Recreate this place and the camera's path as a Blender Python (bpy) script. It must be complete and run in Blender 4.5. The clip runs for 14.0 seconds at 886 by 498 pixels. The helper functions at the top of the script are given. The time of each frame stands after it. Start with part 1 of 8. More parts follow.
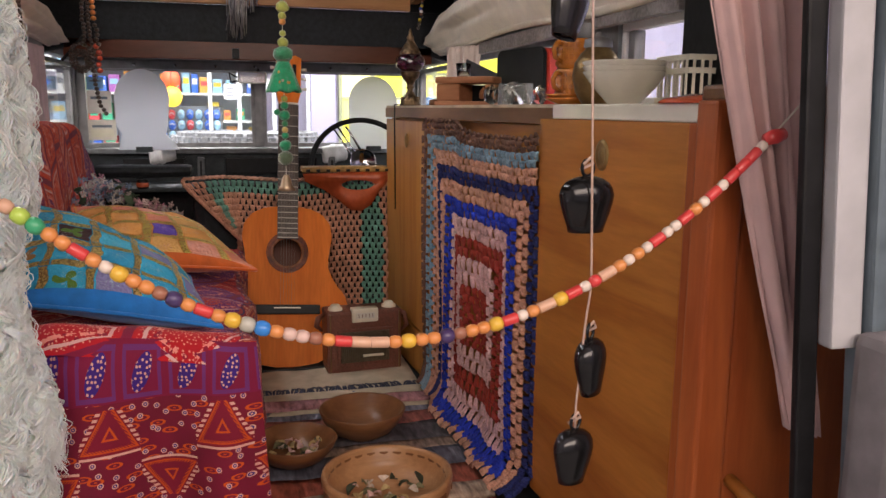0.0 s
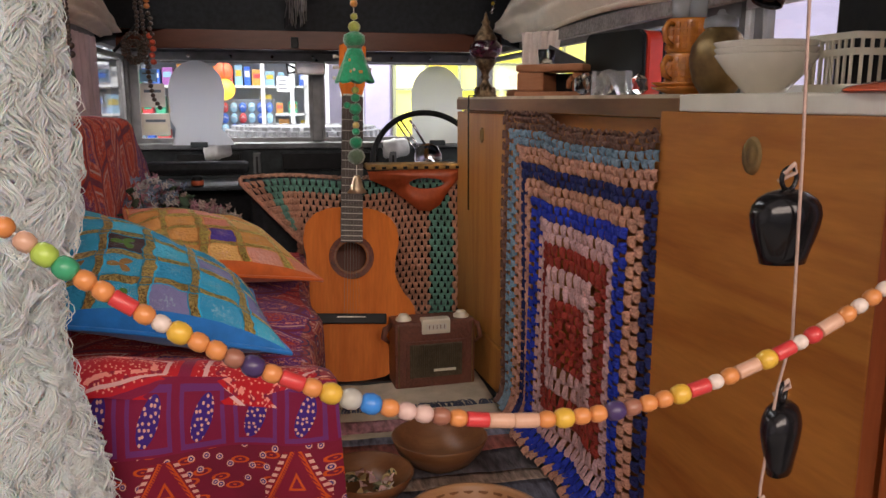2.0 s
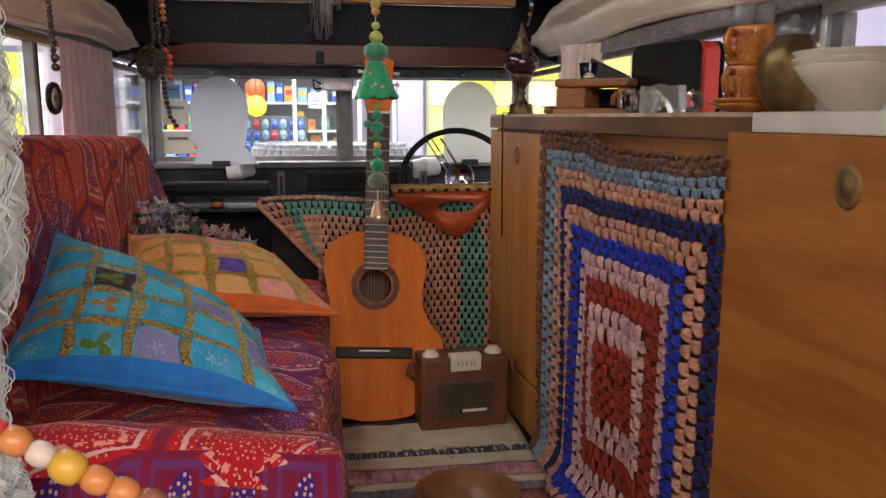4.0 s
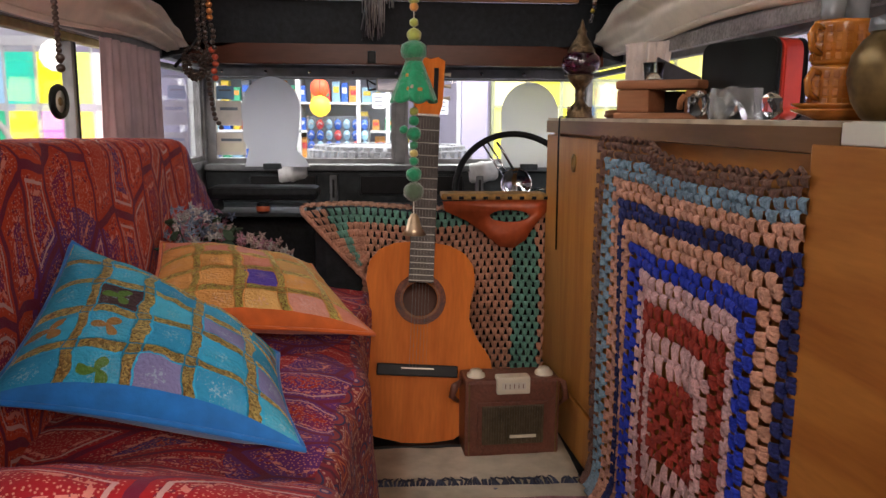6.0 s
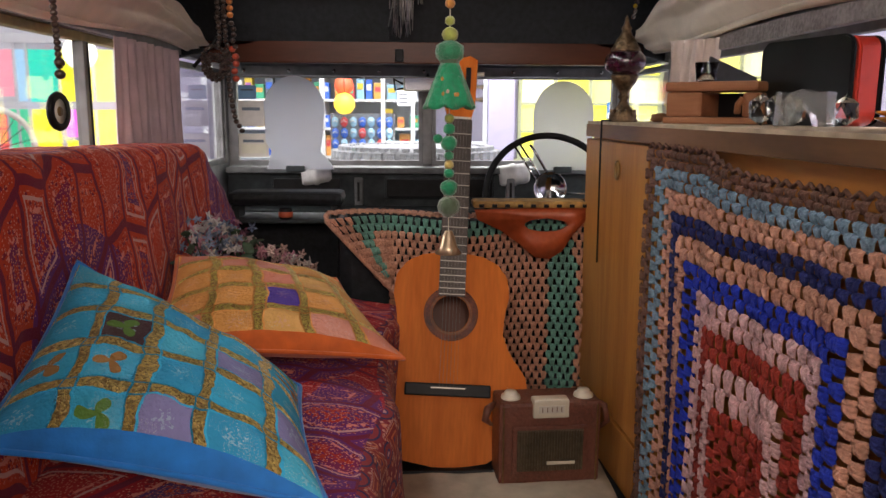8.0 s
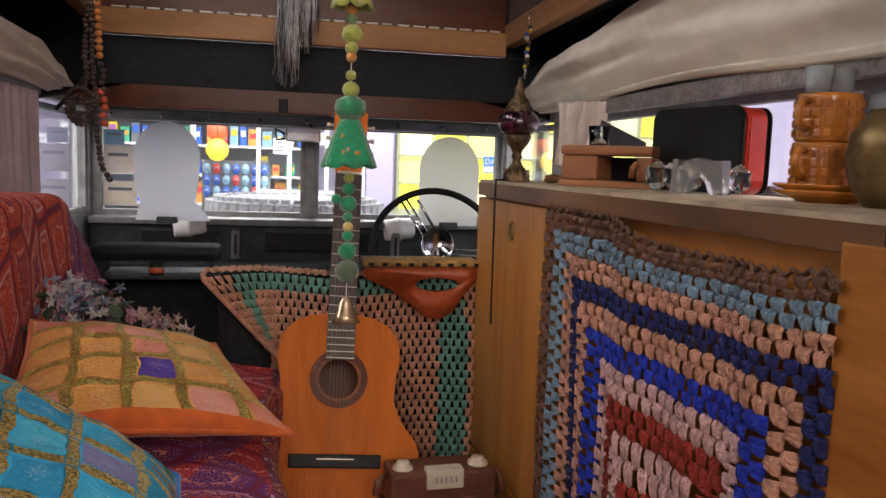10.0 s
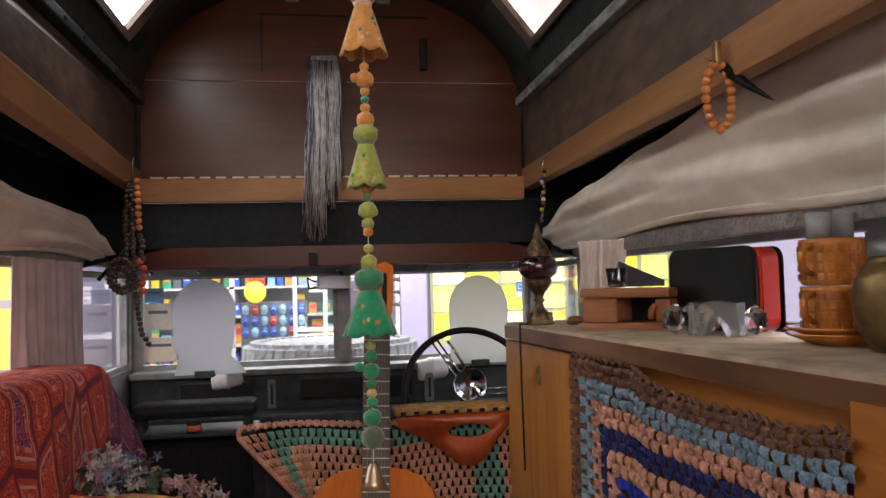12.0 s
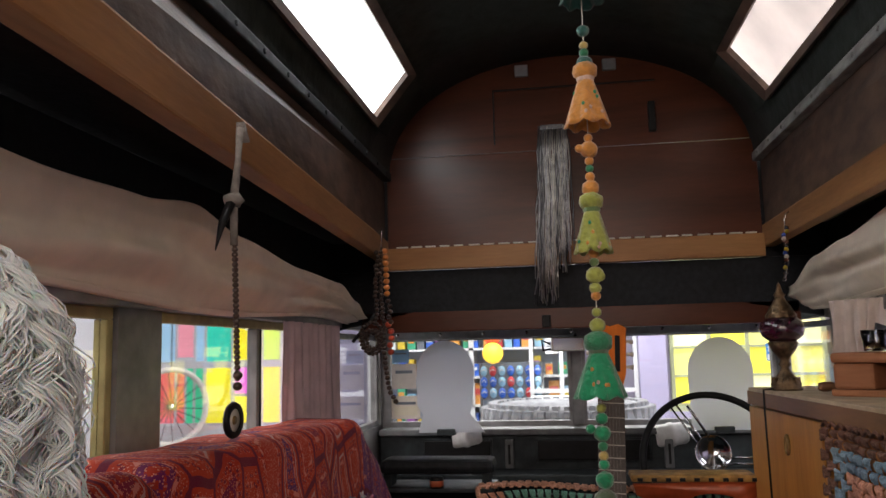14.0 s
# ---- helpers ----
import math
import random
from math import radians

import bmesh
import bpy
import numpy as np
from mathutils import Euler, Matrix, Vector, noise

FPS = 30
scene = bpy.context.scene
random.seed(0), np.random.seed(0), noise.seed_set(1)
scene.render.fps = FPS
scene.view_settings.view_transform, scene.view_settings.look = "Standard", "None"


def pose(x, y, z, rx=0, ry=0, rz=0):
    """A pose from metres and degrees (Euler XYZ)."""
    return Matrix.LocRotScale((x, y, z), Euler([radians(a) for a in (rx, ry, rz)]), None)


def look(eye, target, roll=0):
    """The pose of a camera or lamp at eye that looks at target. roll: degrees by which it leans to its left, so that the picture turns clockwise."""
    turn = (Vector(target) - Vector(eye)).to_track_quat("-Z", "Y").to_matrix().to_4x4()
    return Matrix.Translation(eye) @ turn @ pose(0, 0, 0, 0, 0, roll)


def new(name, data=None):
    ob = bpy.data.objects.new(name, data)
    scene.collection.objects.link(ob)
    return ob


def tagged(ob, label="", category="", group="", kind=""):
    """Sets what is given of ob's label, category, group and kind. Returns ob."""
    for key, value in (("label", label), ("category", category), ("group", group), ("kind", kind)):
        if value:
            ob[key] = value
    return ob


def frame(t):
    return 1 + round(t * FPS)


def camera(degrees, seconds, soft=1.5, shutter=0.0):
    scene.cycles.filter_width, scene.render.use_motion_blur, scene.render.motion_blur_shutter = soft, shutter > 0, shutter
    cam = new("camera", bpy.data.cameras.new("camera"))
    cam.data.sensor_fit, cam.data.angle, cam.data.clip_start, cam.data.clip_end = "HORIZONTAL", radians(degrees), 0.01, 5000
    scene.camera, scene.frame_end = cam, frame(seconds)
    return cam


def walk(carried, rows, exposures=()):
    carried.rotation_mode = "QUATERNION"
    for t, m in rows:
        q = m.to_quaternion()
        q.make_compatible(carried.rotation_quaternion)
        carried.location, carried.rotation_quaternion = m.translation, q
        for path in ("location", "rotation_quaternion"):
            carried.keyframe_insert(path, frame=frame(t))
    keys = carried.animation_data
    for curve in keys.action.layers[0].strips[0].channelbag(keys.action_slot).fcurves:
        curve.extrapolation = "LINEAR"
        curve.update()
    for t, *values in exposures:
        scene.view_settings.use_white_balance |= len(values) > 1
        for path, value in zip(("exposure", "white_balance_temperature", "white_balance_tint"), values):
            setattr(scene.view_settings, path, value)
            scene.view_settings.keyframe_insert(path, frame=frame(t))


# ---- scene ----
import collections

cam = camera(58.7, 14.0)
EXPOSURES = [(0, 0.22), (2.5, 0.08), (5, 0.13), (7, 0.12), (9.5, 0.09), (10.5, 0.12), (11.5, 0.02), (13, -0.2), (14, -0.35)]
PATH = [
    (0, (-0.012, 0.483, 1.351), (0.485, 2.389, 1.003), 0.5),
    (0.5, (0.0, 0.53, 1.346), (0.427, 2.45, 0.98), 0.3),
    (1, (-0.02, 0.585, 1.35), (0.367, 2.511, 0.977), 0.1),
    (1.5, (-0.038, 0.645, 1.355), (0.339, 2.574, 0.982), 0.1),
    (2, (-0.044, 0.693, 1.352), (0.338, 2.621, 0.982), 0.1),
    (2.5, (-0.041, 0.742, 1.346), (0.349, 2.67, 0.986), 0.2),
    (5, (0.029, 0.909, 1.362), (0.228, 2.873, 1.039), 0.2),
    (5.5, (0.045, 0.939, 1.363), (0.205, 2.905, 1.035), 0.3),
    (6, (0.056, 0.971, 1.364), (0.183, 2.94, 1.032), 0.4),
    (6.5, (0.064, 1.007, 1.364), (0.141, 2.976, 1.023), 0.4),
    (7, (0.062, 1.035, 1.367), (0.072, 3.005, 1.021), 0.1),
    (7.2, (0.058, 1.043, 1.37), (0.05, 3.013, 1.024), 0.1),
    (9.5, (0.017, 1.164, 1.394), (0.368, 3.109, 1.087), 1.8),
    (10, (0.009, 1.166, 1.396), (0.398, 3.116, 1.179), 2.0),
    (10.5, (0.005, 1.162, 1.416), (0.403, 3.117, 1.271), 1.6),
    (11, (0.009, 1.15, 1.431), (0.396, 3.112, 1.384), 0.5),
    (11.5, (0.017, 1.137, 1.448), (0.378, 3.104, 1.471), -0.8),
    (12, (0.03, 1.126, 1.455), (0.325, 3.102, 1.544), -1.6),
    (12.5, (0.035, 1.11, 1.461), (0.213, 3.094, 1.65), -2.2),
    (13, (0.04, 1.091, 1.469), (0.071, 3.071, 1.748), -2.2),
    (13.5, (0.042, 1.075, 1.469), (-0.094, 3.047, 1.776), -2.0),
    (14, (0.04, 1.076, 1.457), (-0.251, 3.038, 1.715), -1.4),
]
walk(cam, [(t, look(eye, target, roll)) for t, eye, target, roll in PATH], EXPOSURES)

# ---- world and large lights ----
world = bpy.data.worlds.new("world")
scene.world = world
world.use_nodes = True
_wn = world.node_tree
_sky = _wn.nodes.new("ShaderNodeTexSky")
_sky.sky_type, _sky.sun_disc = "NISHITA", False
_sky.sun_elevation, _sky.sun_rotation = radians(50), radians(200)
_wn.links.new(_sky.outputs[0], _wn.nodes["Background"].inputs[0])
_wn.nodes["Background"].inputs[1].default_value = 0.08


def area_light(name, eye, target, sx, sy, watts, colour):
    data = bpy.data.lights.new(name, "AREA")
    data.shape, data.size, data.size_y, data.energy, data.color = "RECTANGLE", sx, sy, watts, colour
    ob = new(name, data)
    ob.matrix_world = look(eye, target)
    return ob


# unseen area lamps added as fill round the vehicle; no fixtures stand there
area_light("fill_light_rear", (0.35, -1.7, 2.6), (-0.2, 2.4, 0.9), 4.0, 1.3, 113, (1.0, 0.82, 0.71))
area_light("fill_light_front", (0.0, 6.2, 3.2), (0.0, 6.2, 0.0), 3.0, 1.0, 195, (1.0, 0.97, 0.95))
area_light("fill_light_over_roof", (-0.3, 2.6, 3.3), (-0.3, 2.6, 0.0), 3.5, 2.5, 120, (1.0, 0.98, 0.97))
area_light("fill_light_side", (-2.4, 2.9, 2.3), (0.4, 2.6, 1.0), 1.6, 1.4, 58, (1.0, 0.93, 0.91))
area_light("fill_light_right", (2.0, 3.0, 3.0), (1.4, 3.0, 0.0), 0.8, 3.0, 105, (1.0, 0.97, 0.98))

# ---- materials ----
def node_mat(name):
    m = bpy.data.materials.new(name)
    m.use_nodes = True
    return m, m.node_tree.nodes, m.node_tree.links, m.node_tree.nodes["Principled BSDF"]


def rgb(c):
    return (c[0], c[1], c[2], 1.0)


def mat(name, colour, rough=0.6, metal=0.0, vary=0.15, scale=30.0, bump=0.15, stretch=(1, 1, 1), dark=None, coat=0.0, sheen=0.0, per_object=0.0, trans=0.0, emit=0.0):
    """A surface with variation at two scales, fine relief and uneven gloss."""
    m, n, l, p = node_mat(name)
    tc = n.new("ShaderNodeTexCoord")
    mp = n.new("ShaderNodeMapping")
    mp.inputs["Scale"].default_value = stretch
    l.new(tc.outputs["Object"], mp.inputs["Vector"])
    fine = n.new("ShaderNodeTexNoise")
    fine.inputs["Scale"].default_value, fine.inputs["Detail"].default_value = scale, 6
    big = n.new("ShaderNodeTexNoise")
    big.inputs["Scale"].default_value, big.inputs["Detail"].default_value = scale * 0.13, 4
    for t in (fine, big):
        l.new(mp.outputs[0], t.inputs["Vector"])
    mul = n.new("ShaderNodeMath")
    mul.operation = "ADD"
    l.new(fine.outputs[0], mul.inputs[0])
    l.new(big.outputs[0], mul.inputs[1])
    ramp = n.new("ShaderNodeMapRange")
    ramp.inputs["From Min"].default_value, ramp.inputs["From Max"].default_value = 0.7, 1.3
    l.new(mul.outputs[0], ramp.inputs["Value"])
    mix = n.new("ShaderNodeMix")
    mix.data_type = "RGBA"
    lo = dark if dark else tuple(c * (1 - vary * 1.6) for c in colour)
    hi = tuple(min(1, c * (1 + vary)) for c in colour)
    mix.inputs[6].default_value, mix.inputs[7].default_value = rgb(lo), rgb(hi)
    l.new(ramp.outputs[0], mix.inputs[0])
    out = mix.outputs[2]
    if per_object:
        info = n.new("ShaderNodeObjectInfo")
        hsv = n.new("ShaderNodeHueSaturation")
        mr = n.new("ShaderNodeMapRange")
        mr.inputs["To Min"].default_value, mr.inputs["To Max"].default_value = 1 - per_object, 1 + per_object
        l.new(info.outputs["Random"], mr.inputs["Value"])
        l.new(mr.outputs[0], hsv.inputs["Value"])
        l.new(out, hsv.inputs["Color"])
        out = hsv.outputs[0]
    l.new(out, p.inputs["Base Color"])
    rr = n.new("ShaderNodeMapRange")
    rr.inputs["To Min"].default_value, rr.inputs["To Max"].default_value = max(0.03, rough - 0.12), min(1, rough + 0.12)
    l.new(big.outputs[0], rr.inputs["Value"])
    l.new(rr.outputs[0], p.inputs["Roughness"])
    p.inputs["Metallic"].default_value = metal
    p.inputs["Coat Weight"].default_value = coat
    p.inputs["Sheen Weight"].default_value = sheen
    p.inputs["Transmission Weight"].default_value = trans
    if emit:
        l.new(out, p.inputs["Emission Color"])
        p.inputs["Emission Strength"].default_value = emit
    if bump:
        b = n.new("ShaderNodeBump")
        b.inputs["Strength"].default_value, b.inputs["Distance"].default_value = bump, 0.01
        l.new(fine.outputs[0], b.inputs["Height"])
        l.new(b.outputs[0], p.inputs["Normal"])
    return m


def wood(name, light, dark, axis="Z", rough=0.4, coat=0.25, rings=9.0, bump=0.08, knots=True):
    """Timber with long grain along one axis, broad figure and fine pores."""
    m, n, l, p = node_mat(name)
    tc = n.new("ShaderNodeTexCoord")
    mp = n.new("ShaderNodeMapping")
    s = {"X": (0.12, 1, 1), "Y": (1, 0.12, 1), "Z": (1, 1, 0.12)}[axis]
    mp.inputs["Scale"].default_value = s
    l.new(tc.outputs["Object"], mp.inputs["Vector"])
    warp = n.new("ShaderNodeTexNoise")
    warp.inputs["Scale"].default_value, warp.inputs["Detail"].default_value, warp.inputs["Distortion"].default_value = rings, 5, 1.2
    pore = n.new("ShaderNodeTexNoise")
    pore.inputs["Scale"].default_value, pore.inputs["Detail"].default_value = 160, 3
    for t in (warp, pore):
        l.new(mp.outputs[0], t.inputs["Vector"])
    r = n.new("ShaderNodeValToRGB")
    e = r.color_ramp.elements
    e[0].position, e[0].color = 0.3, rgb(dark)
    e[1].position, e[1].color = 0.7, rgb(light)
    mid = e.new(0.5)
    mid.color = rgb(tuple(0.35 * a + 0.65 * b for a, b in zip(dark, light)))
    l.new(warp.outputs[0], r.inputs[0])
    mx = n.new("ShaderNodeMix")
    mx.data_type, mx.blend_type = "RGBA", "MULTIPLY"
    pr = n.new("ShaderNodeMapRange")
    pr.inputs["To Min"].default_value, pr.inputs["To Max"].default_value = 0.75, 1.15
    l.new(pore.outputs[0], pr.inputs["Value"])
    mx.inputs[0].default_value = 1.0
    l.new(r.outputs[0], mx.inputs[6])
    l.new(pr.outputs[0], mx.inputs[7])
    l.new(mx.outputs[2], p.inputs["Base Color"])
    p.inputs["Roughness"].default_value, p.inputs["Coat Weight"].default_value, p.inputs["Coat Roughness"].default_value = rough, coat, 0.25
    p.inputs["Specular IOR Level"].default_value = 0.22
    b = n.new("ShaderNodeBump")
    b.inputs["Strength"].default_value, b.inputs["Distance"].default_value = bump, 0.004
    l.new(pore.outputs[0], b.inputs["Height"])
    l.new(b.outputs[0], p.inputs["Normal"])
    return m


def glow(name, colour, strength):
    m, n, l, p = node_mat(name)
    p.inputs["Base Color"].default_value = rgb(colour)
    p.inputs["Emission Color"].default_value, p.inputs["Emission Strength"].default_value = rgb(colour), strength
    p.inputs["Roughness"].default_value = 0.5
    return m


def clear(name, tint=(0.95, 0.97, 0.97), rough=0.02, ior=1.45):
    m, n, l, p = node_mat(name)
    p.inputs["Base Color"].default_value = rgb(tint)
    p.inputs["Roughness"].default_value, p.inputs["Transmission Weight"].default_value, p.inputs["IOR"].default_value = rough, 1.0, ior
    return m


OAK = wood("honey_ply", (0.47, 0.185, 0.036), (0.28, 0.085, 0.014), "Y", 0.42, 0.2)
OAKZ = wood("honey_ply_upright", (0.52, 0.235, 0.055), (0.33, 0.115, 0.02), "Z", 0.42, 0.2)
REDWOOD = wood("red_stained_wood", (0.46, 0.125, 0.034), (0.28, 0.056, 0.014), "Z", 0.45, 0.15)
DARKWOOD = wood("dark_brown_board", (0.115, 0.030, 0.012), (0.040, 0.010, 0.0045), "X", 0.32, 0.16, 5.0)
DARKWOODY = mat("weathered_brown_side_board", (0.115, 0.070, 0.050), 0.55, 0, 0.4, 26, 0.3, (1, 0.45, 1), (0.030, 0.020, 0.016))
PINE = wood("pine_strip", (0.44, 0.22, 0.085), (0.30, 0.13, 0.045), "X", 0.5, 0.1)
PINEY = wood("pine_beam", (0.42, 0.21, 0.085), (0.26, 0.12, 0.045), "Y", 0.5, 0.1)
COUNTER = wood("worn_counter_wood", (0.27, 0.13, 0.05), (0.09, 0.038, 0.016), "Y", 0.45, 0.2)
BLACK = mat("black_vinyl", (0.015, 0.017, 0.020), 0.6, 0, 0.3, 60, 0.2)
BLACKPAINT = mat("black_paint", (0.009, 0.009, 0.010), 0.45, 0, 0.3, 40, 0.1)
ROOFLINE = mat("dark_green_lining", (0.030, 0.038, 0.034), 0.6, 0, 0.35, 25, 0.3)
GREYMETAL = mat("worn_grey_metal", (0.26, 0.265, 0.275), 0.45, 0.5, 0.25, 20, 0.15)
DASH = mat("dark_dash_metal", (0.040, 0.048, 0.052), 0.5, 0.3, 0.35, 25, 0.15)
CHROME = mat("polished_metal", (0.62, 0.62, 0.64), 0.16, 1.0, 0.08, 12, 0.03)
WHITEPAINT = mat("white_paint", (0.76, 0.76, 0.76), 0.5, 0, 0.06, 20, 0.06)
CREAM = mat("cream_enamel", (0.68, 0.64, 0.54), 0.35, 0, 0.08, 15, 0.05, coat=0.3)
CANVAS = mat("cream_canvas", (0.84, 0.755, 0.625), 0.9, 0, 0.10, 14, 0.3)
LINEN = mat("pale_linen", (0.76, 0.66, 0.61), 0.9, 0, 0.12, 25, 0.3)
PINKCLOTH = mat("dusty_pink_curtain", (0.60, 0.40, 0.38), 0.85, 0, 0.12, 18, 0.3, sheen=0.3)
GREYPINK = mat("grey_pink_curtain", (0.62, 0.47, 0.49), 0.88, 0, 0.14, 18, 0.3, sheen=0.2)
FELTMAT = mat("cream_felt_mat", (0.50, 0.42, 0.31), 0.95, 0, 0.2, 20, 0.4)
CONCRETE = mat("grey_concrete", (0.24, 0.23, 0.22), 0.8, 0, 0.2, 6, 0.2)
PURPLE = mat("lilac_wall_paint", (0.46, 0.43, 0.62), 0.7, 0, 0.06, 4, 0.08)
HALLWALL = mat("pale_hall_wall", (0.62, 0.62, 0.66), 0.7, 0, 0.06, 4, 0.08)
GLASS = clear("window_glass", (0.97, 0.985, 0.98))

for _m in (BLACK, BLACKPAINT, ROOFLINE, DASH):
    _m.node_tree.nodes["Principled BSDF"].inputs["Specular IOR Level"].default_value = 0.22


# ---- printed and knitted cloth ----
class Nodes:
    """Short-hand for arithmetic in a node tree."""

    def __init__(self, n, l):
        self.n, self.l = n, l

    def put(self, socket, v):
        if hasattr(v, "links"):
            self.l.new(v, socket)
        else:
            socket.default_value = v

    def math(self, op, a, b=0.0, c=None):
        k = self.n.new("ShaderNodeMath")
        k.operation = op
        self.put(k.inputs[0], a)
        self.put(k.inputs[1], b)
        if c is not None:
            self.put(k.inputs[2], c)
        return k.outputs[0]

    def mix(self, f, a, b):
        k = self.n.new("ShaderNodeMix")
        k.data_type = "RGBA"
        self.put(k.inputs[0], f)
        self.put(k.inputs[6], a if hasattr(a, "links") else rgb(a))
        self.put(k.inputs[7], b if hasattr(b, "links") else rgb(b))
        return k.outputs[2]

    def band(self, v, lo, hi):
        return self.math("MULTIPLY", self.math("GREATER_THAN", v, lo), self.math("LESS_THAN", v, hi))

    def noise(self, vec, scale, detail=3):
        k = self.n.new("ShaderNodeTexNoise")
        k.inputs["Scale"].default_value, k.inputs["Detail"].default_value = scale, detail
        self.l.new(vec, k.inputs["Vector"])
        return k.outputs[0]

    def cells(self, vec, scale, rand=0.7, what="Distance"):
        k = self.n.new("ShaderNodeTexVoronoi")
        k.voronoi_dimensions = "2D"
        k.inputs["Scale"].default_value, k.inputs["Randomness"].default_value = scale, rand
        self.l.new(vec, k.inputs["Vector"])
        return k.outputs[what]


def printed(name, ground, ground2, motif, tile=0.15, triangles=False, purple=0.0):
    """Block-printed cotton: grounds, flower discs, leaves, dots and triangle borders on the cloth's own metres."""
    m, n, l, p = node_mat(name)
    N = Nodes(n, l)
    flat = n.new("ShaderNodeUVMap").outputs[0]
    wn = n.new("ShaderNodeTexNoise")
    wn.inputs["Scale"].default_value, wn.inputs["Detail"].default_value = 7.0, 3
    l.new(flat, wn.inputs["Vector"])
    sc = n.new("ShaderNodeVectorMath")
    sc.operation = "SCALE"
    l.new(wn.outputs["Color"], sc.inputs[0])
    sc.inputs["Scale"].default_value = 0.055 if not triangles else 0.016
    ad = n.new("ShaderNodeVectorMath")
    l.new(flat, ad.inputs[0])
    l.new(sc.outputs[0], ad.inputs[1])
    uv = ad.outputs[0]
    sep = n.new("ShaderNodeSeparateXYZ")
    l.new(uv, sep.inputs[0])
    u, v = sep.outputs[0], sep.outputs[1]
    wob = N.noise(uv, 9.0, 2)
    col = N.mix(N.math("GREATER_THAN", N.math("SINE", N.math("ADD", N.math("MULTIPLY", v, 2 * math.pi / tile), N.math("MULTIPLY", wob, 2.0))), 0.1), ground, ground2)
    if purple:
        big = N.noise(uv, 3.2, 2)
        col = N.mix(N.math("GREATER_THAN", big, 1 - purple), col, (0.085, 0.018, 0.13))
    # borders of the print
    fu = N.math("ABSOLUTE", N.math("SUBTRACT", N.math("FRACT", N.math("DIVIDE", u, tile)), 0.5))
    fv = N.math("ABSOLUTE", N.math("SUBTRACT", N.math("FRACT", N.math("DIVIDE", v, tile * 1.1)), 0.5))
    edge = N.math("MAXIMUM", fu, fv)
    col = N.mix(N.band(edge, 0.43, 0.475), col, (0.12, 0.008, 0.035))
    # flower discs with rings
    vec = n.new("ShaderNodeMapping")
    vec.inputs["Scale"].default_value = (1.0, 1.25, 1)
    l.new(uv, vec.inputs["Vector"])
    d = N.cells(vec.outputs[0], 1 / (tile * 0.42), 0.35)
    col = N.mix(N.math("LESS_THAN", d, 0.36), col, (0.035, 0.022, 0.10))
    col = N.mix(N.math("LESS_THAN", d, 0.30), col, motif)
    col = N.mix(N.band(d, 0.08, 0.145), col, (0.06, 0.035, 0.17))
    col = N.mix(N.math("LESS_THAN", d, 0.075), col, (0.62, 0.36, 0.36))
    # leaves
    vec2 = n.new("ShaderNodeMapping")
    vec2.inputs["Scale"].default_value, vec2.inputs["Rotation"].default_value = (2.3, 1.0, 1), (0, 0, 0.7)
    l.new(uv, vec2.inputs["Vector"])
    d2 = N.cells(vec2.outputs[0], 1 / (tile * 0.34), 0.6)
    far = N.math("GREATER_THAN", d, 0.40)
    col = N.mix(N.math("MULTIPLY", far, N.band(d2, 0.17, 0.27)), col, (0.58, 0.20, 0.11))
    col = N.mix(N.math("MULTIPLY", far, N.math("LESS_THAN", d2, 0.08)), col, (0.66, 0.36, 0.30))
    # dots
    d3 = N.cells(uv, 1 / (tile * 0.105), 0.8)
    col = N.mix(N.math("MULTIPLY", far, N.math("LESS_THAN", d3, 0.17)), col, (0.60, 0.30, 0.22))
    if triangles:
        T = 0.082
        x = N.math("SUBTRACT", N.math("FRACT", N.math("DIVIDE", u, T)), 0.5)
        y = N.math("SUBTRACT", N.math("FRACT", N.math("DIVIDE", v, T * 1.25)), 0.5)
        flip = N.math("MULTIPLY", N.math("SUBTRACT", N.math("GREATER_THAN", N.math("FRACT", N.math("DIVIDE", u, 2 * T)), 0.5), 0.5), 2.0)
        y = N.math("MULTIPLY", y, flip)
        s = N.math("MAXIMUM", N.math("ADD", N.math("MULTIPLY", N.math("ABSOLUTE", x), 0.866), N.math("MULTIPLY", y, 0.5)), N.math("MULTIPLY", y, -1.0))
        col = N.mix(N.math("LESS_THAN", s, 0.235), col, (0.26, 0.018, 0.022))
        teeth = N.math("GREATER_THAN", N.math("SINE", N.math("MULTIPLY", N.math("ADD", x, y), 70.0)), -0.1)
        col = N.mix(N.math("MULTIPLY", teeth, N.band(s, 0.20, 0.235)), col, (0.66, 0.38, 0.30))
        col = N.mix(N.band(s, 0.165, 0.18), col, (0.60, 0.22, 0.10))
        col = N.mix(N.band(s, 0.07, 0.10), col, (0.62, 0.16, 0.06))
        col = N.mix(N.math("LESS_THAN", s, 0.03), col, (0.07, 0.04, 0.16))
    weave = N.noise(uv, 900, 2)
    hs = n.new("ShaderNodeHueSaturation")
    N.put(hs.inputs["Color"], col)
    N.put(hs.inputs["Value"], N.math("ADD", 0.72, N.math("MULTIPLY", N.math("ADD", weave, N.noise(uv, 14)), 0.28)))
    l.new(hs.outputs[0], p.inputs["Base Color"])
    p.inputs["Roughness"].default_value, p.inputs["Sheen Weight"].default_value = 0.88, 0.04
    b = n.new("ShaderNodeBump")
    b.inputs["Strength"].default_value, b.inputs["Distance"].default_value = 0.25, 0.002
    l.new(weave, b.inputs["Height"])
    l.new(b.outputs[0], p.inputs["Normal"])
    return m


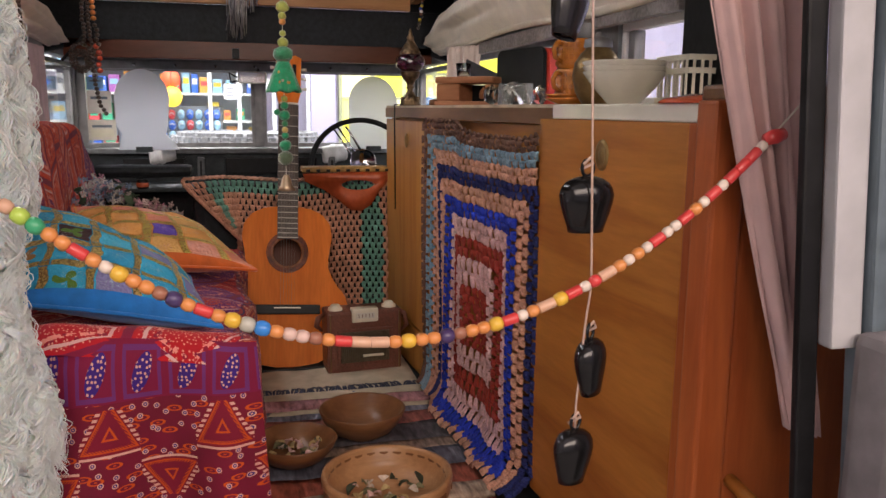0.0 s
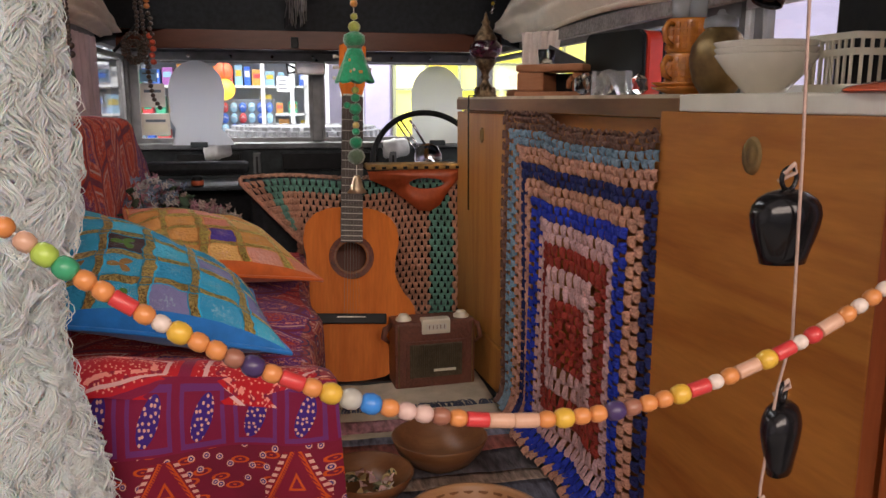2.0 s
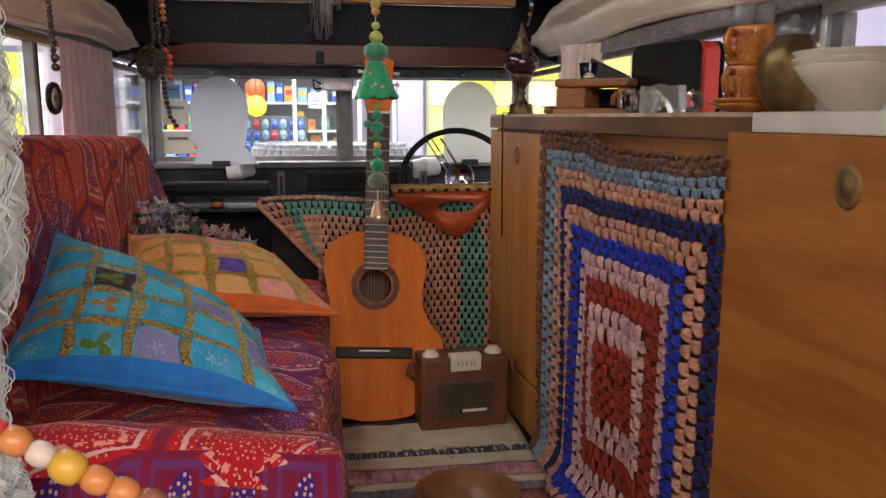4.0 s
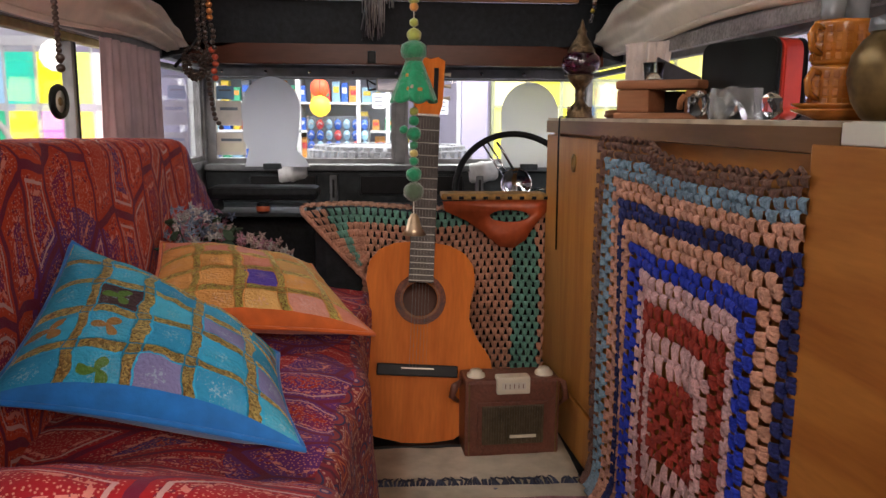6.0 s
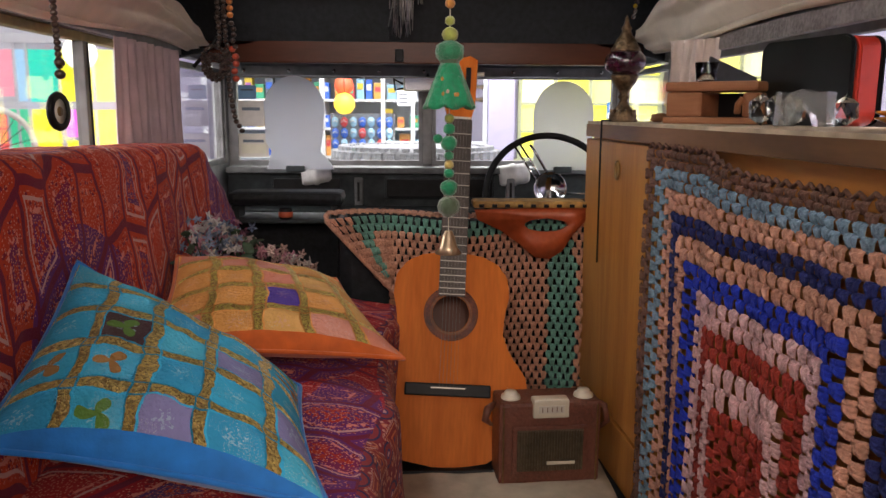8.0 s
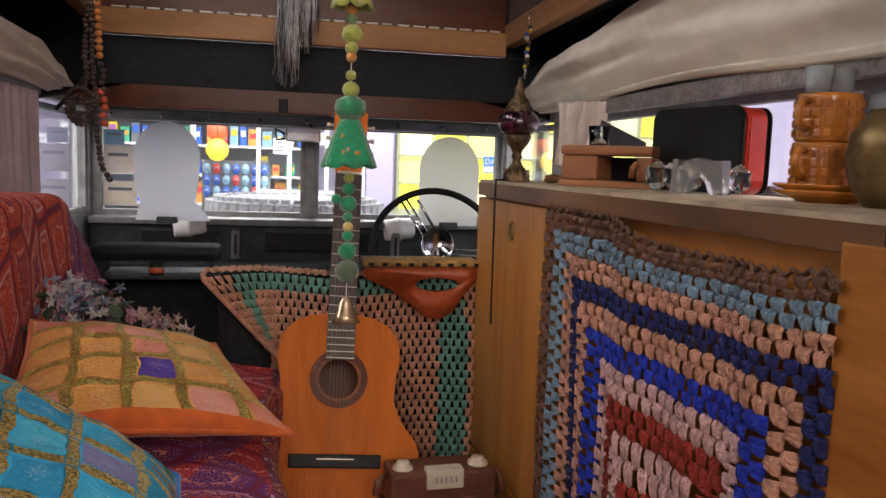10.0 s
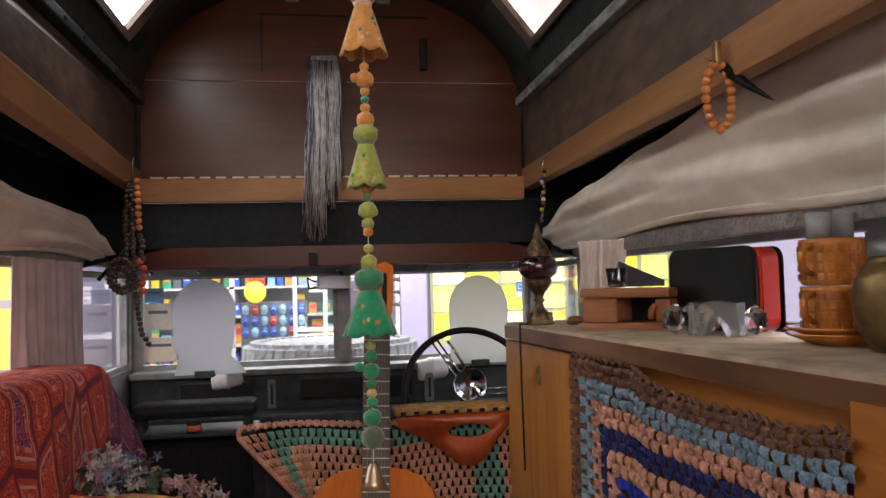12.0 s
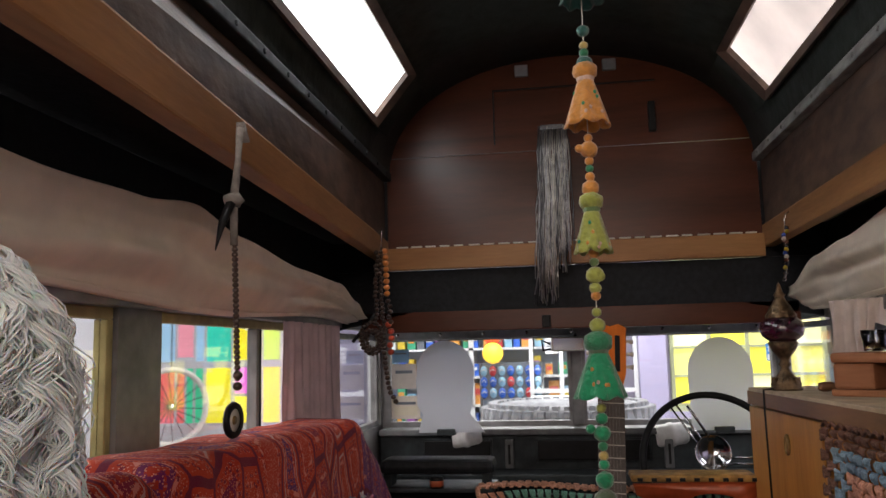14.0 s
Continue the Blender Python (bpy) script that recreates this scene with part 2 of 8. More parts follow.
def paisley(name, ground, ground2, purple_at, size=0.10, turn=0.5):
    """Printed cotton throw: tall teardrop panels between maroon lines, each with a dashed pale outline, flecks and a dark heart."""
    m, n, l, p = node_mat(name)
    N = Nodes(n, l)
    flat = n.new("ShaderNodeUVMap").outputs[0]
    wn = n.new("ShaderNodeTexNoise")
    wn.inputs["Scale"].default_value, wn.inputs["Detail"].default_value = 9.0, 3
    l.new(flat, wn.inputs["Vector"])
    sc = n.new("ShaderNodeVectorMath")
    sc.operation = "SCALE"
    l.new(wn.outputs["Color"], sc.inputs[0])
    sc.inputs["Scale"].default_value = 0.022
    ad = n.new("ShaderNodeVectorMath")
    l.new(flat, ad.inputs[0])
    l.new(sc.outputs[0], ad.inputs[1])
    uv = ad.outputs[0]
    mp = n.new("ShaderNodeMapping")
    mp.inputs["Rotation"].default_value, mp.inputs["Scale"].default_value = (0, 0, turn), (1.0, 0.55, 1)
    l.new(uv, mp.inputs["Vector"])
    vor = n.new("ShaderNodeTexVoronoi")
    vor.feature, vor.voronoi_dimensions = "DISTANCE_TO_EDGE", "2D"
    vor.inputs["Scale"].default_value, vor.inputs["Randomness"].default_value = 1 / size, 0.55
    l.new(mp.outputs[0], vor.inputs["Vector"])
    e = vor.outputs["Distance"]
    own = N.cells(mp.outputs[0], 1 / size, 0.55, "Color")
    sp = n.new("ShaderNodeSeparateColor")
    l.new(own, sp.inputs[0])
    fleck = N.cells(uv, 170, 0.9)
    mid_f = N.cells(uv, 75, 0.8)
    fine = N.noise(uv, 120, 4)
    soft = N.noise(uv, 16, 3)
    in_purple = None
    sep = n.new("ShaderNodeSeparateXYZ")
    l.new(uv, sep.inputs[0])
    for cu, cv, ru, rv in purple_at:
        du = N.math("DIVIDE", N.math("SUBTRACT", sep.outputs[0], cu), ru)
        dv = N.math("DIVIDE", N.math("SUBTRACT", sep.outputs[1], cv), rv)
        k = N.math("LESS_THAN", N.math("ADD", N.math("MULTIPLY", du, du), N.math("MULTIPLY", dv, dv)), 1.0)
        in_purple = k if in_purple is None else N.math("MAXIMUM", in_purple, k)
    col = N.mix(soft, ground2, ground)
    col = N.mix(in_purple, col, N.mix(soft, (0.09, 0.022, 0.13), (0.17, 0.035, 0.16)))
    # dark heart of the teardrops, with pale and coral flecks
    heart = N.math("MULTIPLY", N.math("GREATER_THAN", e, 0.27), N.math("GREATER_THAN", sp.outputs[0], 0.35))
    col = N.mix(heart, col, N.mix(sp.outputs[1], (0.30, 0.012, 0.035), (0.055, 0.035, 0.17)))
    col = N.mix(N.math("MULTIPLY", N.math("MULTIPLY", heart, N.math("GREATER_THAN", e, 0.33)), N.math("GREATER_THAN", fine, 0.5)), col, (0.46, 0.065, 0.045))
    # dark specks and pale dashes
    col = N.mix(N.math("MULTIPLY", N.band(e, 0.10, 0.27), N.math("LESS_THAN", mid_f, 0.26)), col, (0.22, 0.010, 0.03))
    dash = N.math("GREATER_THAN", N.noise(uv, 95, 1), 0.50)
    col = N.mix(N.math("MULTIPLY", dash, N.band(e, 0.205, 0.262)), col, (0.70, 0.30, 0.26))
    col = N.mix(N.math("MULTIPLY", N.math("LESS_THAN", fleck, 0.20), N.math("GREATER_THAN", e, 0.08)), col, (0.66, 0.30, 0.24))
    col = N.mix(N.math("MULTIPLY", N.math("GREATER_THAN", sp.outputs[2], 0.6), N.band(e, 0.12, 0.155)), col, (0.60, 0.38, 0.36))
    # maroon lines between the panels
    col = N.mix(N.math("LESS_THAN", e, 0.045), col, (0.17, 0.010, 0.04))
    hs = n.new("ShaderNodeHueSaturation")
    N.put(hs.inputs["Color"], col)
    weave = N.noise(uv, 900, 2)
    N.put(hs.inputs["Value"], N.math("ADD", 0.78, N.math("MULTIPLY", N.math("ADD", weave, soft), 0.26)))
    hs.inputs["Saturation"].default_value = 1.15
    l.new(hs.outputs[0], p.inputs["Base Color"])
    p.inputs["Roughness"].default_value, p.inputs["Sheen Weight"].default_value = 0.88, 0.04
    b = n.new("ShaderNodeBump")
    b.inputs["Strength"].default_value, b.inputs["Distance"].default_value = 0.4, 0.006
    l.new(N.math("ADD", N.math("MULTIPLY", weave, 0.2), N.noise(uv, 30, 5)), b.inputs["Height"])
    l.new(b.outputs[0], p.inputs["Normal"])
    return m


def border_print(name):
    """Maroon block print: a row of blue teardrop arches, then toothed triangles, ringed dots and outlined leaves."""
    m, n, l, p = node_mat(name)
    N = Nodes(n, l)
    flat = n.new("ShaderNodeUVMap").outputs[0]
    wn = n.new("ShaderNodeTexNoise")
    wn.inputs["Scale"].default_value, wn.inputs["Detail"].default_value = 7.0, 2
    l.new(flat, wn.inputs["Vector"])
    sc = n.new("ShaderNodeVectorMath")
    sc.operation = "SCALE"
    l.new(wn.outputs["Color"], sc.inputs[0])
    sc.inputs["Scale"].default_value = 0.010
    ad = n.new("ShaderNodeVectorMath")
    l.new(flat, ad.inputs[0])
    l.new(sc.outputs[0], ad.inputs[1])
    uv = ad.outputs[0]
    sep = n.new("ShaderNodeSeparateXYZ")
    l.new(uv, sep.inputs[0])
    u, v = sep.outputs[0], sep.outputs[1]
    M = N.math
    soft, weave = N.noise(uv, 18, 3), N.noise(uv, 900, 2)
    cream, coral, navy, red = (0.58, 0.34, 0.29), (0.46, 0.10, 0.05), (0.04, 0.03, 0.14), (0.16, 0.010, 0.026)
    col = N.mix(soft, (0.11, 0.006, 0.020), (0.16, 0.008, 0.028))
    # small leaves with a dotted rib
    lm = n.new("ShaderNodeMapping")
    lm.inputs["Rotation"].default_value, lm.inputs["Scale"].default_value = (0, 0, 0.4), (0.42, 1, 1)
    l.new(uv, lm.inputs["Vector"])
    leaf = N.cells(lm.outputs[0], 58, 0.8)
    col = N.mix(N.band(leaf, 0.16, 0.25), col, coral)
    col = N.mix(M("LESS_THAN", leaf, 0.05), col, coral)
    # ringed dots
    ring = N.cells(uv, 46, 0.85)
    col = N.mix(M("LESS_THAN", ring, 0.18), col, cream)
    col = N.mix(M("LESS_THAN", ring, 0.12), col, navy)
    col = N.mix(M("LESS_THAN", ring, 0.05), col, cream)
    # toothed triangles, turned over in every other row
    T, R = 0.074, 0.072
    uu, vv = M("DIVIDE", u, T), M("DIVIDE", M("SUBTRACT", v, 0.076), R)
    par = M("FRACT", M("MULTIPLY", M("ADD", M("FLOOR", uu), M("FLOOR", vv)), 0.5))
    flip = M("SUBTRACT", M("MULTIPLY", M("FRACT", M("MULTIPLY", M("FLOOR", vv), 0.5)), 4.0), 1.0)
    x = M("SUBTRACT", M("FRACT", uu), 0.5)
    y = M("MULTIPLY", M("SUBTRACT", M("FRACT", vv), 0.5), flip)
    s = M("MAXIMUM", M("ADD", M("MULTIPLY", M("ABSOLUTE", x), 0.9), M("MULTIPLY", y, 0.45)), M("MULTIPLY", y, -1.0))
    use = M("MULTIPLY", M("LESS_THAN", par, 0.25), M("GREATER_THAN", vv, 0.0))
    inside = M("MULTIPLY", use, M("LESS_THAN", s, 0.40))
    col = N.mix(inside, col, (0.17, 0.009, 0.022))
    teeth = M("GREATER_THAN", M("SINE", M("MULTIPLY", y, 62.0)), -0.1)
    col = N.mix(M("MULTIPLY", M("MULTIPLY", use, teeth), N.band(s, 0.325, 0.40)), col, cream)
    col = N.mix(M("MULTIPLY", use, N.band(s, 0.275, 0.30)), col, coral)
    rib = M("GREATER_THAN", M("SINE", M("MULTIPLY", M("ADD", x, y), 120.0)), 0.0)
    col = N.mix(M("MULTIPLY", M("MULTIPLY", use, rib), N.band(s, 0.235, 0.275)), col, coral)
    col = N.mix(M("MULTIPLY", use, M("LESS_THAN", s, 0.22)), col, red)
    col = N.mix(M("MULTIPLY", use, N.band(s, 0.05, 0.085)), col, coral)
    # arches with dotted teardrops
    band = N.band(v, 0.006, 0.070)
    col = N.mix(band, col, N.mix(soft, (0.19, 0.012, 0.035), (0.13, 0.011, 0.045)))
    ax = M("SUBTRACT", M("FRACT", M("DIVIDE", u, 0.058)), 0.5)
    ay = M("SUBTRACT", M("DIVIDE", M("SUBTRACT", v, 0.006), 0.064), 0.52)
    sq = M("MAXIMUM", M("ABSOLUTE", ax), M("MULTIPLY", M("ABSOLUTE", ay), 0.95))
    col = N.mix(M("MULTIPLY", band, N.band(sq, 0.34, 0.42)), col, (0.12, 0.03, 0.12))
    lean = M("ADD", ax, M("MULTIPLY", ay, 0.35))
    drop = M("ADD", M("MULTIPLY", lean, lean), M("MULTIPLY", M("MULTIPLY", ay, ay), 0.32))
    indrop = M("MULTIPLY", band, M("LESS_THAN", drop, 0.038))
    col = N.mix(indrop, col, (0.05, 0.025, 0.15))
    col = N.mix(M("MULTIPLY", indrop, M("LESS_THAN", N.cells(uv, 160, 0.6), 0.25)), col, cream)
    # coral upper edge
    top = M("LESS_THAN", v, 0.006)
    col = N.mix(top, col, N.mix(soft, (0.42, 0.05, 0.04), (0.46, 0.10, 0.07)))
    col = N.mix(M("MULTIPLY", top, N.band(N.cells(uv, 30, 0.7), 0.2, 0.3)), col, (0.62, 0.30, 0.24))
    hs = n.new("ShaderNodeHueSaturation")
    N.put(hs.inputs["Color"], col)
    N.put(hs.inputs["Value"], M("ADD", 0.78, M("MULTIPLY", M("ADD", weave, soft), 0.26)))
    hs.inputs["Saturation"].default_value = 1.15
    l.new(hs.outputs[0], p.inputs["Base Color"])
    p.inputs["Roughness"].default_value = 0.88
    b = n.new("ShaderNodeBump")
    b.inputs["Strength"].default_value, b.inputs["Distance"].default_value = 0.3, 0.004
    l.new(M("ADD", M("MULTIPLY", weave, 0.2), N.noise(uv, 30, 5)), b.inputs["Height"])
    l.new(b.outputs[0], p.inputs["Normal"])
    return m


def patchwork(name, base, alt, gold, tint, cells_n=5.0, leaves=False, single=None):
    """Embroidered patchwork: square patches between strips of gold sequins, on the cushion's own 0..1."""
    m, n, l, p = node_mat(name)
    N = Nodes(n, l)
    flat = n.new("ShaderNodeUVMap").outputs[0]
    wn0 = n.new("ShaderNodeTexNoise")
    wn0.inputs["Scale"].default_value, wn0.inputs["Detail"].default_value = 5.0, 3
    l.new(flat, wn0.inputs["Vector"])
    sc = n.new("ShaderNodeVectorMath")
    sc.operation = "SCALE"
    l.new(wn0.outputs["Color"], sc.inputs[0])
    sc.inputs["Scale"].default_value = 0.10
    ad = n.new("ShaderNodeVectorMath")
    l.new(flat, ad.inputs[0])
    l.new(sc.outputs[0], ad.inputs[1])
    uv = ad.outputs[0]
    sep = n.new("ShaderNodeSeparateXYZ")
    l.new(uv, sep.inputs[0])
    u = N.math("MULTIPLY", sep.outputs[0], cells_n)
    v = N.math("MULTIPLY", sep.outputs[1], cells_n)
    fu, fv = N.math("FRACT", u), N.math("FRACT", v)
    comb = n.new("ShaderNodeCombineXYZ")
    l.new(N.math("FLOOR", u), comb.inputs[0])
    l.new(N.math("FLOOR", v), comb.inputs[1])
    wn = n.new("ShaderNodeTexWhiteNoise")
    wn.noise_dimensions = "3D"
    l.new(comb.outputs[0], wn.inputs[0])
    r = wn.outputs["Value"]
    grain = N.noise(uv, 60, 4)
    base_v = N.mix(N.noise(uv, 9, 4), tuple(c * 0.72 for c in base), tuple(min(1, c * 1.25) for c in base))
    col = N.mix(N.math("GREATER_THAN", r, 0.55), base_v, alt[0])
    col = N.mix(N.math("GREATER_THAN", r, 0.72), col, alt[1])
    col = N.mix(N.math("GREATER_THAN", r, 0.90), col, alt[2])
    if leaves:
        col = N.mix(N.band(r, 0.10, 0.20), col, (0.045, 0.014, 0.018))
        col = N.mix(N.math("MULTIPLY", N.math("LESS_THAN", N.cells(uv, 170, 1.0), 0.11), N.math("GREATER_THAN", N.noise(uv, 4, 2), 0.58)), col, (0.70, 0.72, 0.72))
    if single:
        hit_u = N.band(u, single[0], single[0] + 1)
        col = N.mix(N.math("MULTIPLY", hit_u, N.band(v, single[1], single[1] + 1)), col, (0.08, 0.04, 0.30))
    # embroidered flower in each patch
    cu, cv = N.math("SUBTRACT", fu, 0.62), N.math("SUBTRACT", fv, 0.62)
    rad = N.math("SQRT", N.math("ADD", N.math("MULTIPLY", cu, cu), N.math("MULTIPLY", cv, cv)))
    ang = N.math("ARCTAN2", cu, cv)
    pet = N.math("LESS_THAN", rad, N.math("ADD", 0.13, N.math("MULTIPLY", N.math("SINE", N.math("MULTIPLY", ang, 7.0)), 0.06)))
    col = N.mix(N.math("MULTIPLY", N.math("MULTIPLY", pet, 0.45), N.math("GREATER_THAN", N.noise(uv, 95, 2), 0.54)), col, tint)
    if leaves:
        petal = N.math("LESS_THAN", rad, N.math("ADD", 0.19, N.math("MULTIPLY", N.math("SINE", N.math("MULTIPLY", ang, 3.0)), 0.13)))
        col = N.mix(N.math("MULTIPLY", N.math("LESS_THAN", r, 0.16), petal), col, (0.09, 0.20, 0.025))
        col = N.mix(N.math("MULTIPLY", N.band(r, 0.16, 0.26), petal), col, (0.33, 0.16, 0.04))
    frayed = N.math("ADD", 0.17, N.math("MULTIPLY", N.noise(uv, 40, 3), 0.10))
    strip = N.math("MAXIMUM", N.math("LESS_THAN", fu, frayed), N.math("LESS_THAN", fv, frayed))
    seq = N.cells(uv, 150, 1.0)
    seqc = N.cells(uv, 150, 1.0, "Color")
    sh = n.new("ShaderNodeSeparateColor")
    l.new(seqc, sh.inputs[0])
    glint = N.math("MULTIPLY", N.math("LESS_THAN", N.cells(uv, 120, 1.0), 0.10), N.math("GREATER_THAN", N.noise(uv, 7, 2), 0.58))
    col = N.mix(glint, col, (0.70, 0.72, 0.70))
    gcol = N.mix(sh.outputs[0], tuple(c * k for c, k in zip(gold, (0.46, 0.36, 0.30))), tuple(min(1, c * 1.9) for c in gold))
    col = N.mix(strip, col, gcol)
    piping = N.math("MAXIMUM", N.math("MAXIMUM", N.band(fu, 0.225, 0.265), N.math("LESS_THAN", fu, 0.03)), N.math("MAXIMUM", N.band(fv, 0.225, 0.265), N.math("LESS_THAN", fv, 0.03)))
    col = N.mix(piping, col, tuple(min(1, c * 1.15) for c in base))
    l.new(col, p.inputs["Base Color"])
    l.new(N.math("MULTIPLY", strip, 0.30), p.inputs["Metallic"])
    l.new(N.math("SUBTRACT", 0.8, N.math("MULTIPLY", strip, 0.4)), p.inputs["Roughness"])
    hgt = N.math("ADD", N.math("MULTIPLY", strip, N.math("ADD", 0.5, N.math("MULTIPLY", seq, 0.8))), N.math("ADD", N.math("MULTIPLY", grain, 0.5), N.math("MULTIPLY", piping, 0.6)))
    b = n.new("ShaderNodeBump")
    b.inputs["Strength"].default_value, b.inputs["Distance"].default_value = 0.9, 0.008
    l.new(hgt, b.inputs["Height"])
    l.new(b.outputs[0], p.inputs["Normal"])
    return m


def yarn(name, colour):
    return mat(name, colour, 0.95, 0, 0.25, 220, 0.6)


SOFA_TOP = paisley("printed_cotton_seat", (0.46, 0.052, 0.045), (0.33, 0.028, 0.05), ((0.50, 0.44, 0.28, 0.075), (0.95, 0.30, 0.22, 0.2)), 0.085, 0.9)
SOFA_DROP = printed("printed_cotton_drop", (0.22, 0.012, 0.028), (0.26, 0.016, 0.030), (0.30, 0.03, 0.04), 0.17, True)
SOFA_END = border_print("printed_cotton_border")
SOFA_BACK = paisley("printed_cotton_back", (0.58, 0.085, 0.032), (0.46, 0.04, 0.03), ((0.50, 0.40, 0.17, 0.145), (0.02, 0.3, 0.12, 0.30), (1.42, 0.3, 0.22, 0.4)), 0.085, 0.12)
BLUEPATCH = patchwork("blue_patchwork", (0.03, 0.37, 0.60), ((0.06, 0.43, 0.62), (0.22, 0.21, 0.42), (0.02, 0.29, 0.52)), (0.56, 0.40, 0.13), (0.45, 0.62, 0.68), 4.6, True)
ORANGEPATCH = patchwork("orange_patchwork", (0.72, 0.33, 0.08), ((0.72, 0.26, 0.17), (0.72, 0.40, 0.12), (0.70, 0.30, 0.22)), (0.86, 0.46, 0.12), (0.75, 0.42, 0.36), 4.6, False, (2, 3))
BLUECLOTH = mat("bright_blue_cotton", (0.008, 0.18, 0.58), 0.8, 0, 0.15, 40, 0.25, sheen=0.3)
ORANGECLOTH = mat("orange_cotton", (0.62, 0.12, 0.012), 0.8, 0, 0.15, 40, 0.25, sheen=0.3)
Y_BROWN, Y_LBLUE, Y_PEACH = yarn("taupe_yarn", (0.17, 0.085, 0.058)), yarn("pale_blue_yarn", (0.20, 0.30, 0.38)), yarn("peach_yarn", (0.58, 0.29, 0.19))
Y_NAVY, Y_ROYAL, Y_PINK = yarn("navy_yarn", (0.012, 0.018, 0.115)), yarn("royal_blue_yarn", (0.012, 0.035, 0.42)), yarn("pale_pink_yarn", (0.66, 0.40, 0.38))
Y_RED, Y_TEAL = yarn("rust_red_yarn", (0.33, 0.032, 0.016)), yarn("sea_green_yarn", (0.15, 0.34, 0.27))

# ---- mesh helpers ----
def part(name, bm, material, parent=None, label="", smooth=False):
    me = bpy.data.meshes.new(name)
    if smooth:
        for f in bm.faces:
            f.smooth = True
    bm.to_mesh(me)
    bm.free()
    for mm in (material if isinstance(material, (list, tuple)) else [material]):
        me.materials.append(mm)
    ob = new(name, me)
    if parent:
        ob.parent = parent
    if label:
        ob["label"] = label
    return ob


def thing(name, loc, label, category, group="", kind=""):
    ob = new(name)
    ob.location = loc
    ob.empty_display_size = 0.05
    return tagged(ob, label, category, group, kind)


def box(bm, x0, x1, y0, y1, z0, z1, bev=0.0, m=None):
    r = bmesh.ops.create_cube(bm, size=1.0)
    vs = r["verts"]
    for v in vs:
        v.co = Vector(((x0 + x1) / 2 + v.co.x * (x1 - x0), (y0 + y1) / 2 + v.co.y * (y1 - y0), (z0 + z1) / 2 + v.co.z * (z1 - z0)))
    if bev:
        es = list({e for v in vs for e in v.link_edges})
        r2 = bmesh.ops.bevel(bm, geom=es, offset=bev, segments=2, profile=0.6, affect="EDGES")
        vs = list({v for f in r2["faces"] for v in f.verts} | {v for v in vs if v.is_valid})
    if m is not None:
        for v in vs:
            v.co = m @ v.co
    return bm


def boxed(*a, **k):
    return box(bmesh.new(), *a, **k)


def lathe(bm, prof, c=(0, 0, 0), seg=24, m=None):
    """Turn a profile of (radius, height) round the upright axis through c."""
    rows = []
    for r, z in prof:
        if r < 1e-5:
            p = Vector((c[0], c[1], c[2] + z))
            rows.append([bm.verts.new(m @ p if m is not None else p)])
        else:
            row = []
            for i in range(seg):
                a = 2 * math.pi * i / seg
                p = Vector((c[0] + r * math.cos(a), c[1] + r * math.sin(a), c[2] + z))
                row.append(bm.verts.new(m @ p if m is not None else p))
            rows.append(row)
    for a, b in zip(rows, rows[1:]):
        if len(a) == 1 and len(b) == 1:
            continue
        for i in range(seg):
            j = (i + 1) % seg
            if len(a) == 1:
                bm.faces.new((a[0], b[j], b[i]))
            elif len(b) == 1:
                bm.faces.new((a[i], a[j], b[0]))
            else:
                bm.faces.new((a[i], a[j], b[j], b[i]))
    return bm


def frame_of(d):
    d = d.normalized()
    u = d.cross(Vector((0, 0, 1)))
    if u.length < 1e-3:
        u = Vector((1, 0, 0))
    u.normalize()
    return u, d.cross(u)


def tube(bm, pts, r, seg=8, closed=False):
    """A round rod along points; r may be one radius or one for each point."""
    pts = [Vector(p) for p in pts]
    n = len(pts)
    rows = []
    pu = None
    for i, p in enumerate(pts):
        a = pts[(i - 1) % n] if (closed or i > 0) else p
        b = pts[(i + 1) % n] if (closed or i < n - 1) else p
        d = (b - a).normalized()
        if pu is None:
            u, w = frame_of(d)
        else:
            u = (pu - d * pu.dot(d)).normalized()
            w = d.cross(u)
        pu = u
        rr = r[i] if isinstance(r, (list, tuple)) else r
        rows.append([bm.verts.new(p + rr * (math.cos(2 * math.pi * k / seg) * u + math.sin(2 * math.pi * k / seg) * w)) for k in range(seg)])
    last = n if closed else n - 1
    for i in range(last):
        a, b = rows[i], rows[(i + 1) % n]
        for k in range(seg):
            j = (k + 1) % seg
            bm.faces.new((a[k], a[j], b[j], b[k]))
    if not closed:
        bm.faces.new(rows[0][::-1])
        bm.faces.new(rows[-1])
    return bm


def ball(bm, c, r, s=(1, 1, 1), sub=2, jig=0.0, seed=0):
    res = bmesh.ops.create_icosphere(bm, subdivisions=sub, radius=1.0)
    for v in res["verts"]:
        k = 1 + (jig * noise.noise(v.co * 2.2 + Vector((seed, seed * 0.7, 1))) if jig else 0)
        v.co = Vector((c[0] + v.co.x * r * s[0] * k, c[1] + v.co.y * r * s[1] * k, c[2] + v.co.z * r * s[2] * k))
    return bm


# Opaque strip whose pale grey carries the brightness of the door's glass.
def sheet(bm, fn, nu, nv, thick=0.0):
    """A cloth: fn(u, v) in 0..1 gives its points; with a thickness it gets a back and a hem."""
    g = [[bm.verts.new(fn(i / nu, j / nv)) for j in range(nv + 1)] for i in range(nu + 1)]
    fs = [bm.faces.new((g[i][j], g[i + 1][j], g[i + 1][j + 1], g[i][j + 1])) for i in range(nu) for j in range(nv)]
    if thick:
        bmesh.ops.recalc_face_normals(bm, faces=fs)
        bmesh.ops.solidify(bm, geom=fs, thickness=thick)
    return bm


